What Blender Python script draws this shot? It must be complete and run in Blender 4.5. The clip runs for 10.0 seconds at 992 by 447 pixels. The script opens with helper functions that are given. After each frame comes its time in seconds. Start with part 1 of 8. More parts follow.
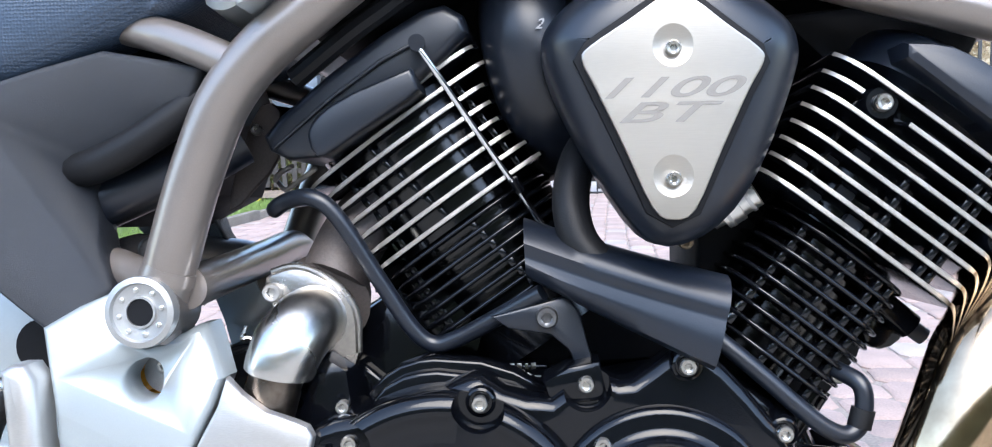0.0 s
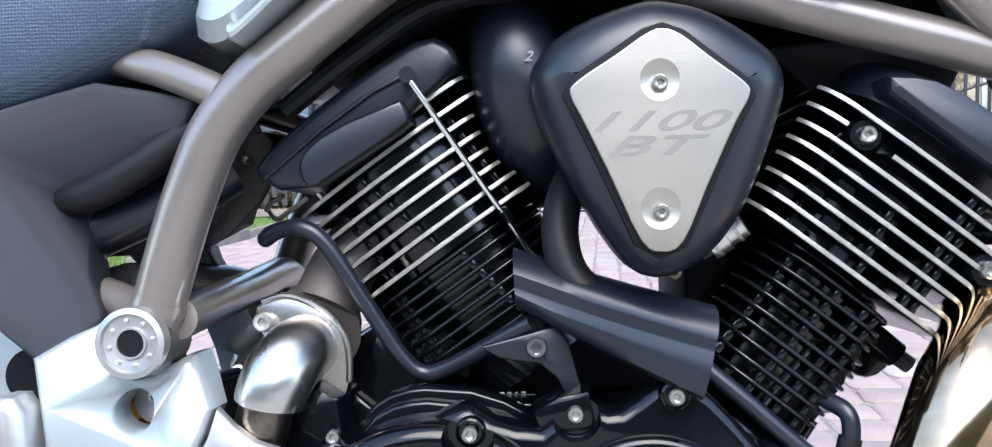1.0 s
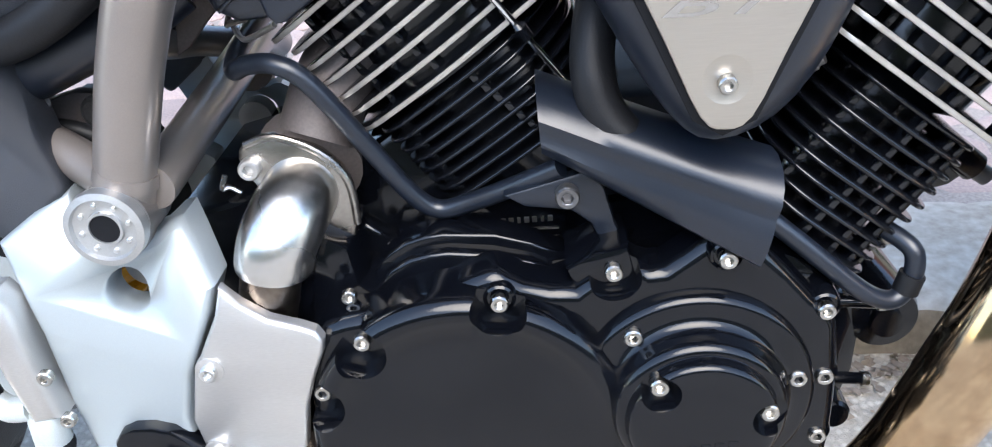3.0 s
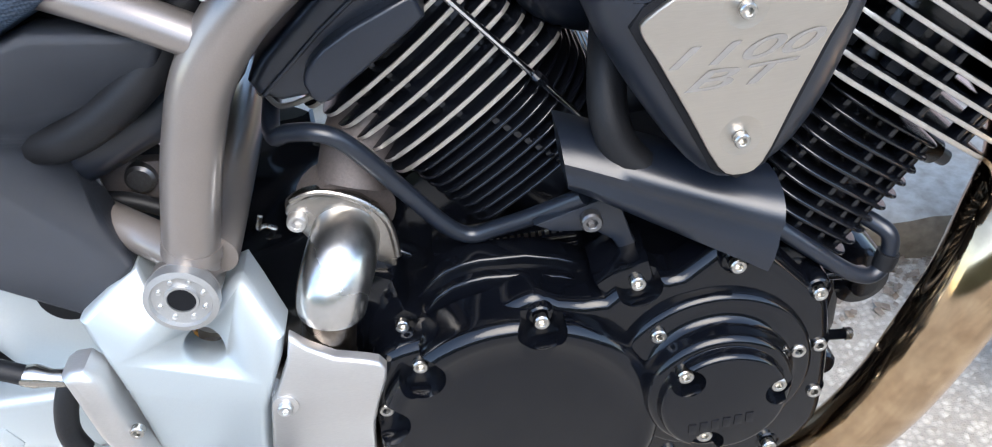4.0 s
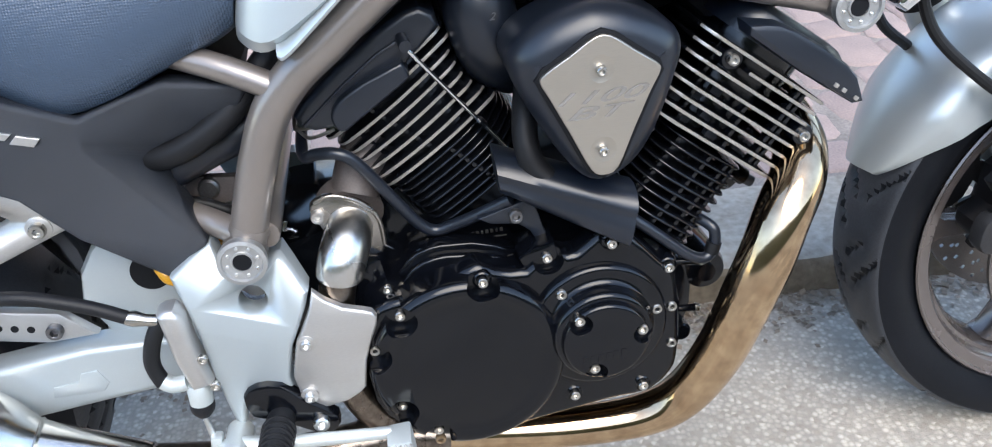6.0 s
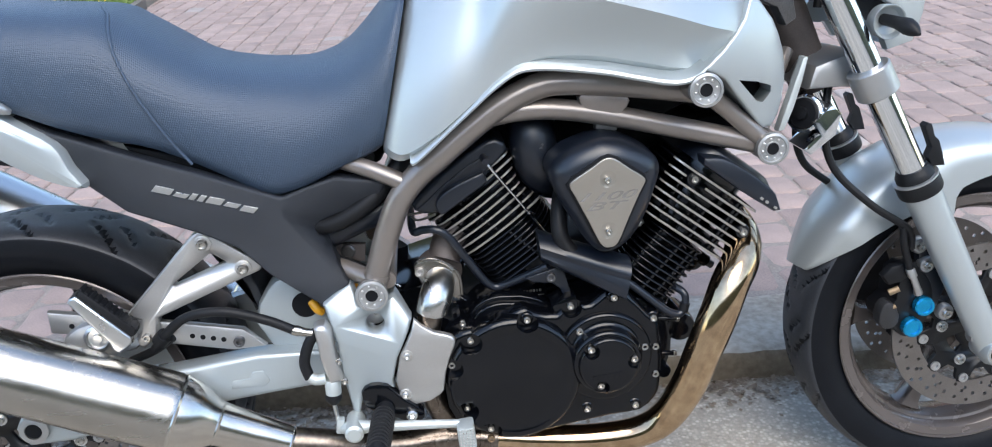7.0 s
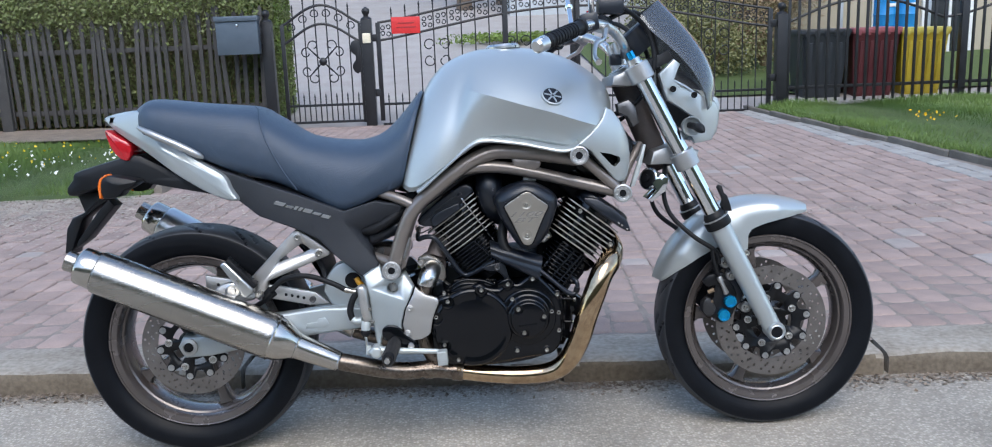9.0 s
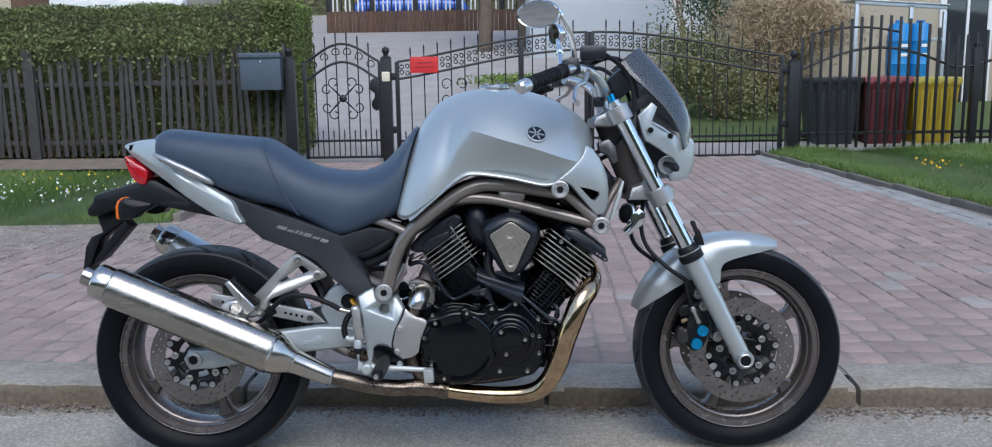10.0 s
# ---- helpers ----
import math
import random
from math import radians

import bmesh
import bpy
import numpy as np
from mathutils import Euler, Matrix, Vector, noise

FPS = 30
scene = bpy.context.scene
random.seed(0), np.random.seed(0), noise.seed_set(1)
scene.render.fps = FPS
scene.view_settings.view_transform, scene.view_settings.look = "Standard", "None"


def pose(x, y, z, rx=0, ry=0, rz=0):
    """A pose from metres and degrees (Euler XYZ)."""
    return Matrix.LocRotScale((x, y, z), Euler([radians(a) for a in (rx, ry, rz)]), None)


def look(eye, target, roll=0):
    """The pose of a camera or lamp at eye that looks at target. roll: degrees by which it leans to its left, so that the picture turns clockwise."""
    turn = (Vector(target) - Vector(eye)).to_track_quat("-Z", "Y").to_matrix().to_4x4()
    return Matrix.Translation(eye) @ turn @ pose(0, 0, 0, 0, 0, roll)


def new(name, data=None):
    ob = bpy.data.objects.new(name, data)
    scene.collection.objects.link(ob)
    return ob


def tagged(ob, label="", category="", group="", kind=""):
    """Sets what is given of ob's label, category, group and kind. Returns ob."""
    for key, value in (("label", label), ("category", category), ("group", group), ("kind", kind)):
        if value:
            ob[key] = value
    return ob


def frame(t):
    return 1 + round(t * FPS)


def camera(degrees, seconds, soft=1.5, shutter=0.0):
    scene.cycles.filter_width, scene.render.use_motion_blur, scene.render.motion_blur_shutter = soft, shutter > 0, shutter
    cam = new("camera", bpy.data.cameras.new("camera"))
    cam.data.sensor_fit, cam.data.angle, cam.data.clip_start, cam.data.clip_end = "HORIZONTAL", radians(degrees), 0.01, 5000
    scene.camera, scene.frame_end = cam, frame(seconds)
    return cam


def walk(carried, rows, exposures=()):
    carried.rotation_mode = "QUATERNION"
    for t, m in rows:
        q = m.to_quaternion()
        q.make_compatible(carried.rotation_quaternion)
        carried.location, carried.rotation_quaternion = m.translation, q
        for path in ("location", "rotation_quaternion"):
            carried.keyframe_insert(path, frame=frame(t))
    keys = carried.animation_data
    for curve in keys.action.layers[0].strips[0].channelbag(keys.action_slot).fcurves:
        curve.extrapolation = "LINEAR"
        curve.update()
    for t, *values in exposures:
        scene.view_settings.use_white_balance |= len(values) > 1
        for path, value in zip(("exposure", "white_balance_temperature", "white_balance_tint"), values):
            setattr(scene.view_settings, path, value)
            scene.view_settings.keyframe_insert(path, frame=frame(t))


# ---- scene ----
cam = camera(57.0, 10.0, soft=1.1)
PATH = [
    (0, (0.806, -0.706, 0.627), (0.671, 1.279, 0.428), -1.1),
    (0.5, (0.802, -0.711, 0.631), (0.675, 1.278, 0.461), -1.0),
    (1, (0.807, -0.71, 0.636), (0.693, 1.281, 0.475), -1.1),
    (1.5, (0.818, -0.698, 0.636), (0.718, 1.294, 0.489), -1.2),
    (2, (0.829, -0.665, 0.631), (0.721, 1.327, 0.489), -1.2),
    (2.5, (0.816, -0.597, 0.678), (0.676, 1.321, 0.128), -2.1),
    (2.7, (0.802, -0.579, 0.721), (0.654, 1.245, -0.084), -3.6),
    (3.8, (0.754, -0.559, 0.883), (0.718, 0.982, -0.392), -8.3),
    (4, (0.733, -0.565, 0.896), (0.74, 0.975, -0.38), -8.7),
    (4.5, (0.697, -0.587, 0.923), (0.799, 0.954, -0.348), -7.6),
    (5, (0.691, -0.614, 0.94), (0.863, 0.935, -0.313), -6.4),
    (5.2, (0.693, -0.632, 0.951), (0.887, 0.925, -0.29), -6.1),
    (6.3, (0.707, -0.986, 1.04), (0.828, 0.729, 0.018), -4.3),
    (6.5, (0.696, -1.066, 1.08), (0.798, 0.675, 0.101), -3.6),
    (7, (0.635, -1.323, 1.126), (0.763, 0.509, 0.334), -3.5),
    (7.5, (0.676, -1.576, 1.142), (0.786, 0.325, 0.53), -3.4),
    (8, (0.714, -1.833, 1.163), (0.77, 0.09, 0.614), -2.7),
    (8.5, (0.695, -2.123, 1.123), (0.753, -0.18, 0.651), -2.5),
    (9, (0.736, -2.364, 1.106), (0.791, -0.409, 0.684), -2.1),
    (9.5, (0.812, -2.515, 1.102), (0.842, -0.546, 0.751), -1.4),
    (10, (0.818, -2.534, 1.108), (0.834, -0.562, 0.772), -0.9),
]
walk(cam, [(t, look(eye, target, roll)) for t, eye, target, roll in PATH],
     exposures=[(0.0, 2.55, 6580, 9), (0.5, 2.48, 6580, 9), (1.5, 2.42, 6560, 9), (2.0, 2.44, 6560, 9), (2.5, 2.64, 6620, 9), (4.0, 2.48, 6750, 9), (5.0, 2.42, 6750, 9), (6.5, 1.96, 6850, 8), (7.0, 1.80, 6850, 8), (7.5, 1.74, 6780, 8), (8.0, 1.65, 6700, 8), (8.5, 1.42, 6650, 8), (9.0, 1.36, 6600, 8), (9.5, 1.16, 6550, 8), (10.0, 0.99, 6550, 8)])

# ---- world and sun: bright hazy daylight, the sun low behind thin cloud ----
world = bpy.data.worlds.new("sky")
scene.world = world
world.use_nodes = True
wn = world.node_tree.nodes
wn.clear()
w_out, w_bg, w_sky = wn.new("ShaderNodeOutputWorld"), wn.new("ShaderNodeBackground"), wn.new("ShaderNodeTexSky")
w_sky.sky_type, w_sky.sun_disc = "NISHITA", False
w_sky.sun_elevation, w_sky.sun_rotation = radians(50), radians(173)
w_sky.air_density, w_sky.dust_density, w_sky.ozone_density = 1.0, 0.8, 1.0
w_bg.inputs["Strength"].default_value = 0.142
world.node_tree.links.new(w_sky.outputs[0], w_bg.inputs["Color"])
world.node_tree.links.new(w_bg.outputs[0], w_out.inputs["Surface"])
sun_data = bpy.data.lights.new("sun", "SUN")
sun_data.energy, sun_data.angle, sun_data.color = 0.82, radians(46), (1.0, 0.965, 0.92)
sun = new("sun", sun_data)
sun.matrix_world = look((0.8, -7.5, 9.0), (0, 0, 0))

# ---- materials ----
def node_mat(name):
    m = bpy.data.materials.new(name)
    m.use_nodes = True
    t = m.node_tree
    return m, t.nodes, t.links, t.nodes["Principled BSDF"]


def surface(name, base, rough, metal=0.0, coat=0.0, vary=0.15, scale=40.0, fine=400.0, bump=0.0, rough_vary=0.1,
            second=None, stretch=(1, 1, 1), coat_rough=0.08, random_amount=0.0, spec=0.5, island=0.0):
    """A surface with two scales of variation: broad stains and fine grain, and a little relief."""
    m, n, l, b = node_mat(name)
    co = n.new("ShaderNodeTexCoord")
    mp = n.new("ShaderNodeMapping")
    mp.inputs["Scale"].default_value = stretch
    l.new(co.outputs["Object"], mp.inputs["Vector"])
    broad, grain = n.new("ShaderNodeTexNoise"), n.new("ShaderNodeTexNoise")
    broad.inputs["Scale"].default_value, broad.inputs["Detail"].default_value = scale, 5
    grain.inputs["Scale"].default_value, grain.inputs["Detail"].default_value = fine, 3
    for x in (broad, grain):
        l.new(mp.outputs[0], x.inputs["Vector"])
    add = n.new("ShaderNodeMath")
    add.operation = "ADD"
    l.new(broad.outputs[0], add.inputs[0])
    l.new(grain.outputs[0], add.inputs[1])
    ramp = n.new("ShaderNodeMapRange")
    ramp.inputs[1].default_value, ramp.inputs[2].default_value = 0.7, 1.3
    l.new(add.outputs[0], ramp.inputs[0])
    mix = n.new("ShaderNodeMix")
    mix.data_type = "RGBA"
    lo = second or tuple(c * (1 - vary) for c in base)
    hi = base if second else tuple(min(1, c * (1 + vary)) for c in base)
    mix.inputs[6].default_value, mix.inputs[7].default_value = (*lo, 1), (*hi, 1)
    l.new(ramp.outputs[0], mix.inputs[0])
    col = mix.outputs[2]
    if random_amount or island:
        info, hsv, mr = n.new("ShaderNodeNewGeometry" if island else "ShaderNodeObjectInfo"), n.new("ShaderNodeHueSaturation"), n.new("ShaderNodeMapRange")
        mr.inputs[3].default_value, mr.inputs[4].default_value = 1 - random_amount - island, 1 + random_amount + island
        l.new(info.outputs["Random Per Island" if island else "Random"], mr.inputs[0])
        l.new(mr.outputs[0], hsv.inputs["Value"])
        l.new(col, hsv.inputs["Color"])
        col = hsv.outputs[0]
    l.new(col, b.inputs["Base Color"])
    rr = n.new("ShaderNodeMapRange")
    rr.inputs[1].default_value, rr.inputs[2].default_value = 0.3, 0.7
    rr.inputs[3].default_value, rr.inputs[4].default_value = max(0.02, rough - rough_vary / 2), min(1, rough + rough_vary / 2)
    l.new(broad.outputs[0], rr.inputs[0])
    l.new(rr.outputs[0], b.inputs["Roughness"])
    b.inputs["Metallic"].default_value = metal
    b.inputs["Coat Weight"].default_value, b.inputs["Coat Roughness"].default_value = coat, coat_rough
    b.inputs["Specular IOR Level"].default_value = spec
    if bump:
        bp = n.new("ShaderNodeBump")
        bp.inputs["Strength"].default_value, bp.inputs["Distance"].default_value = bump, 0.002
        l.new(grain.outputs[0], bp.inputs["Height"])
        l.new(bp.outputs[0], b.inputs["Normal"])
    return m


SILVER = surface("silver_paint", (0.452, 0.492, 0.502), 0.40, 0.62, 0.35, 0.03, 3, 1500, 0.02, 0.04)
BLACKGLOSS = surface("black_engine_enamel", (0.0022, 0.0027, 0.0042), 0.11, 0, 0.0, 0.3, 12, 700, 0.02, 0.06, spec=0.38)
FINBLACK = surface("black_fin_paint", (0.0040, 0.0048, 0.0070), 0.15, 0, 0.0, 0.25, 14, 700, 0.02, 0.08, spec=0.46)
SATIN = surface("satin_black_cover", (0.0070, 0.0100, 0.0165), 0.32, 0, 0.0, 0.2, 15, 900, 0.04, 0.08, spec=0.55)
BLACKPLASTIC = surface("black_plastic", (0.0135, 0.0165, 0.0225), 0.44, 0, 0, 0.18, 20, 2400, 0.45, 0.10)
FRAME = surface("bronze_frame_paint", (0.220, 0.193, 0.175), 0.34, 0.55, 0.5, 0.06, 25, 1400, 0.03, 0.06)
STEEL = surface("brushed_steel", (0.42, 0.402, 0.37), 0.26, 1.0, 0, 0.05, 6, 300, 0.03, 0.1, stretch=(1, 8, 8))
POLISHED = surface("polished_steel", (0.53, 0.505, 0.465), 0.19, 1.0, 0, 0.06, 9, 200, 0.01, 0.08)
CHROME = surface("chrome", (0.78, 0.80, 0.82), 0.07, 1.0, 0, 0.04, 9, 200, 0.0, 0.05)
ELBOW = surface("satin_steel_elbow", (0.60, 0.59, 0.57), 0.27, 1.0, 0, 0.08, 12, 300, 0.03, 0.08)
MIRROR = surface("mirror_glass", (0.72, 0.74, 0.76), 0.02, 1.0, 0, 0.02, 9, 200, 0.0, 0.01)
GOLD = surface("heat_tinted_pipe", (0.62, 0.465, 0.30), 0.12, 1.0, 0, 0.2, 9, 60, 0.0, 0.12, second=(0.36, 0.245, 0.15))
BROWNPIPE = surface("burnt_steel_pipe", (0.26, 0.225, 0.190), 0.3, 1.0, 0, 0.25, 15, 120, 0.05, 0.15, second=(0.12, 0.095, 0.08))
ALU = surface("cast_aluminium", (0.44, 0.445, 0.445), 0.4, 0.85, 0, 0.08, 30, 1200, 0.08, 0.1)
GUARDALU = surface("brushed_guard_aluminium", (0.50, 0.49, 0.475), 0.42, 0.85, 0, 0.06, 20, 900, 0.06, 0.1, stretch=(0.3, 2, 2))
PALEALU = surface("pale_cast_aluminium", (0.50, 0.54, 0.535), 0.5, 0.55, 0, 0.08, 30, 1200, 0.08, 0.1)
ALUBRIGHT = surface("machined_aluminium", (0.66, 0.66, 0.65), 0.3, 1.0, 0, 0.06, 30, 900, 0.03, 0.1)
BRUSHPLATE = surface("brushed_plate", (0.495, 0.460, 0.410), 0.35, 1.0, 0, 0.045, 8, 500, 0.035, 0.06, stretch=(0.15, 3, 3))
ETCH = surface("etched_grey", (0.225, 0.210, 0.192), 0.65, 0.4, 0, 0.08, 30, 900, 0.03, 0.1)
FINEDGE = surface("bare_fin_edge", (0.445, 0.423, 0.392), 0.38, 0.8, 0, 0.1, 60, 700, 0.05, 0.15)
RUBBER = surface("tyre_rubber", (0.0068, 0.0078, 0.0100), 0.38, 0, 0, 0.25, 12, 500, 0.10, 0.15, spec=0.10)
# worn tread, its blue-grey sky sheen lightened into the colour too
TREAD = surface("worn_tread_with_sheen", (0.028, 0.031, 0.037), 0.46, 0, 0, 0.25, 14, 420, 0.12, 0.15, spec=0.35)
RUBBERWORN = surface("soft_rubber", (0.008, 0.0085, 0.010), 0.5, 0, 0, 0.2, 30, 800, 0.1, 0.1, spec=0.25)
RIM = surface("bronze_rim_paint", (0.138, 0.120, 0.114), 0.25, 0.55, 0.4, 0.08, 20, 1200, 0.04, 0.1)
DISC = surface("brake_disc_steel", (0.225, 0.207, 0.196), 0.40, 0.9, 0, 0.12, 25, 500, 0.06, 0.12)
DARKSTEEL = surface("dark_zinc_steel", (0.16, 0.16, 0.165), 0.35, 0.9, 0, 0.2, 40, 500, 0.08, 0.15)
BOLTSTEEL = surface("zinc_bolt", (0.46, 0.445, 0.415), 0.3, 1.0, 0, 0.12, 60, 400, 0.03, 0.15)
CALIPER = surface("dark_caliper", (0.035, 0.035, 0.037), 0.4, 0.4, 0, 0.2, 40, 700, 0.1, 0.1)
CARRIER = surface("black_carrier", (0.006, 0.0065, 0.008), 0.35, 0, 0, 0.2, 40, 700, 0.05, 0.1, spec=0.3)
# near-black: shade of holes and gaps put into the colour; also some black parts
HOLLOW = surface("hollow_shade_and_black", (0.0035, 0.0040, 0.0055), 0.6, spec=0.2)
BLUE = surface("blue_anodised", (0.005, 0.33, 0.64), 0.22, 0.8, 0.2, 0.15, 60, 400)
ORANGE = surface("amber_lens", (0.75, 0.16, 0.02), 0.15, 0, 0.5)
YELLOW = surface("yellow_spring_paint", (0.75, 0.36, 0.02), 0.35, 0, 0.3)
TRIMBLACK = surface("black_trim_plastic", (0.0048, 0.0056, 0.0075), 0.40, 0, 0, 0.2, 20, 900, 0.08, 0.1, spec=0.35)
CASTSILVER = surface("silver_casting_paint", (0.385, 0.430, 0.447), 0.42, 0.55, 0.25, 0.04, 5, 1500, 0.03, 0.05)
RED = surface("red_lens", (0.45, 0.012, 0.02), 0.12, 0, 0.6)
CAST = surface("dull_brown_casting", (0.085, 0.072, 0.068), 0.6, 0.3, 0, 0.2, 30, 500, 0.1, 0.15)
BRASS = surface("brass_fitting", (0.30, 0.215, 0.135), 0.5, 0.7)
FLANGE = surface("weathered_flange_steel", (0.36, 0.335, 0.305), 0.27, 1.0, 0, 0.15, 25, 300, 0.05, 0.12)


def seat_mat():
    m, n, l, b = node_mat("seat_vinyl")
    co = n.new("ShaderNodeTexCoord")
    vor, noi = n.new("ShaderNodeTexVoronoi"), n.new("ShaderNodeTexNoise")
    vor.inputs["Scale"].default_value, noi.inputs["Scale"].default_value = 420, 9
    l.new(co.outputs["Object"], vor.inputs["Vector"])
    l.new(co.outputs["Object"], noi.inputs["Vector"])
    mix = n.new("ShaderNodeMix")
    mix.data_type = "RGBA"
    mix.inputs[6].default_value, mix.inputs[7].default_value = (0.031, 0.050, 0.081, 1), (0.043, 0.067, 0.104, 1)
    l.new(noi.outputs[0], mix.inputs[0])
    l.new(mix.outputs[2], b.inputs["Base Color"])
    b.inputs["Roughness"].default_value = 0.42
    bp = n.new("ShaderNodeBump")
    vor.inputs["Randomness"].default_value = 0.25
    bp.inputs["Strength"].default_value, bp.inputs["Distance"].default_value = 0.7, 0.001
    l.new(vor.outputs["Distance"], bp.inputs["Height"])
    l.new(bp.outputs[0], b.inputs["Normal"])
    return m


SEAT = seat_mat()


def glass_mat(name, tint, rough=0.03):
    m, n, l, b = node_mat(name)
    b.inputs["Base Color"].default_value = (*tint, 1)
    b.inputs["Transmission Weight"].default_value = 0.7
    b.inputs["Roughness"].default_value = rough
    b.inputs["IOR"].default_value = 1.3
    b.inputs["Coat Weight"].default_value = 1.0
    b.inputs["Coat Roughness"].default_value = 0.05
    return m


SMOKE = glass_mat("smoked_screen", (0.13, 0.145, 0.165))


# ---- mesh helpers ----
def part(name, bm, material, parent, label="", sharp=32):
    """Links a bmesh (or a mesh) as one mesh object under a thing or a part."""
    if isinstance(bm, bpy.types.Mesh):
        me = bm
    else:
        me = finish(name, bm, material, sharp)
    ob = new(name, me)
    ob.parent = parent
    if label:
        ob["label"] = label
    return ob


def finish(name, bm, material, sharp=32):
    bmesh.ops.recalc_face_normals(bm, faces=bm.faces)
    lim = radians(sharp)
    for e in bm.edges:
        e.smooth = not (len(e.link_faces) == 2 and e.calc_face_angle(0) > lim)
    for f in bm.faces:
        f.smooth = True
    me = bpy.data.meshes.new(name)
    bm.to_mesh(me)
    bm.free()
    for mm in (material if isinstance(material, (list, tuple)) else [material]):
        me.materials.append(mm)
    return me


def empty(name, parent=None, m=None):
    ob = new(name)
    ob.empty_display_size = 0.1
    ob.parent = parent
    if m is not None:
        ob.matrix_basis = m
    return ob


def catmull(pts, k, closed=False):
    """A smooth line through points, k steps a stretch."""
    p = [Vector(q) for q in pts]
    n = len(p)
    out = []
    for i in range(n if closed else n - 1):
        a, b, c, d = (p[(i + j) % n] if closed else p[min(max(i + j, 0), n - 1)] for j in (-1, 0, 1, 2))
        for s in range(k):
            t = s / k
            out.append(0.5 * (2 * b + (c - a) * t + (2 * a - 5 * b + 4 * c - d) * t * t + (3 * b - a - 3 * c + d) * t ** 3))
    if not closed:
        out.append(p[-1])
    return out


def rings(bm, loops, closed=True, cap=True):
    """Skins a list of vertex loops."""
    vs = [[bm.verts.new(q) for q in loop] for loop in loops]
    n = len(vs[0])
    for a, b in zip(vs, vs[1:]):
        for i in range(n if closed else n - 1):
            j = (i + 1) % n
            bm.faces.new((a[i], a[j], b[j], b[i]))
    if cap and closed:
        bm.faces.new(vs[0][::-1])
        bm.faces.new(vs[-1])
    return vs


def sweep(path, r, n=14, k=6, bm=None, cap=True, flat=1.0):
    """A round bar along a smooth line; r is a number or one number a point."""
    bm = bm or bmesh.new()
    pts = catmull(path, k) if k > 1 else [Vector(q) for q in path]
    rad = [r] * len(pts) if isinstance(r, (int, float)) else [float(np.interp(i / (len(pts) - 1), np.linspace(0, 1, len(r)), r)) for i in range(len(pts))]
    loops, up = [], None
    for i, q in enumerate(pts):
        d = (pts[min(i + 1, len(pts) - 1)] - pts[max(i - 1, 0)]).normalized()
        if up is None:
            up = d.orthogonal().normalized()
        up = (up - d * up.dot(d)).normalized()
        side = d.cross(up)
        loops.append([q + rad[i] * (math.cos(2 * math.pi * j / n) * up + flat * math.sin(2 * math.pi * j / n) * side) for j in range(n)])
    rings(bm, loops, True, cap)
    return bm


def lathe(profile, cx, ch, n=48, bm=None, close=False, wobble=None):
    """Turns a profile of (radius, lateral place) about the crosswise axis at (cx, ch)."""
    bm = bm or bmesh.new()
    loops = []
    for r, y in profile:
        loops.append([Vector((cx + r * math.cos(2 * math.pi * j / n), y, ch + r * math.sin(2 * math.pi * j / n))) for j in range(n)])
    vs = [[bm.verts.new(q) for q in loop] for loop in loops]
    pairs = list(zip(vs, vs[1:])) + ([(vs[-1], vs[0])] if close else [])
    for a, b in pairs:
        for i in range(n):
            j = (i + 1) % n
            bm.faces.new((a[i], a[j], b[j], b[i]))
    if not close:
        for loop in (vs[0], vs[-1]):
            bm.faces.new(loop)
    return bm


def offset(pts, d):
    """A closed outline in the plane, moved inwards by d."""
    n = len(pts)
    area = sum(pts[i][0] * pts[(i + 1) % n][1] - pts[(i + 1) % n][0] * pts[i][1] for i in range(n))
    s = 1 if area > 0 else -1
    out = []
    for i in range(n):
        a, b, c = Vector(pts[i - 1]), Vector(pts[i]), Vector(pts[(i + 1) % n])
        e1, e2 = (b - a).normalized(), (c - b).normalized()
        n1, n2 = Vector((-e1.y, e1.x)) * s, Vector((-e2.y, e2.x)) * s
        m = (n1 + n2)
        m = m.normalized() if m.length > 1e-6 else n1
        out.append(b + m * d / max(0.5, m.dot(n1)))
    return out


def plate(pts, y0, y1, bevel=0.004, smooth=0, dome=0.0, bm=None, steps=2, warp=None):
    """An outline in the side view, from lateral place y0 (seen side) to y1, with a rounded edge and a bulged face."""
    bm = bm or bmesh.new()
    p = [Vector(q) for q in pts]
    if smooth:
        p = [Vector((q.x, q.y)) for q in catmull([(a, b, 0) for a, b in pts], smooth, True)]
    s = 1 if y1 > y0 else -1
    loops = [(p, y1), (p, y0 + s * bevel)]
    for i in range(1, steps + 1):
        a = math.pi / 2 * i / steps
        loops.append((offset(p, bevel * (1 - math.cos(a))), y0 + s * bevel * (1 - math.sin(a))))
    if dome:
        c = sum(p, Vector((0, 0))) / len(p)
        last = loops[-1][0]
        for f in (0.85, 0.65, 0.4, 0.15):
            loops.append(([c + (q - c) * f for q in last], y0 - s * dome * (1 - f * f)))
    rings(bm, [[Vector((q[0], y + (warp(q[0], q[1]) if warp else 0), q[1])) for q in loop] for loop, y in loops])
    return bm


def loft(stations, n=28, bm=None):
    """A body along x from (x, low, high, half width, power): rounded sections."""
    bm = bm or bmesh.new()
    loops = []
    for x, lo, hi, w, e in stations:
        c, h = (lo + hi) / 2, (hi - lo) / 2
        loop = []
        for j in range(n):
            a = 2 * math.pi * j / n
            ca, sa = math.cos(a), math.sin(a)
            loop.append(Vector((x, w * math.copysign(abs(ca) ** (2 / e), ca), c + h * math.copysign(abs(sa) ** (2 / e), sa))))
        loops.append(loop)
    rings(bm, loops)
    return bm


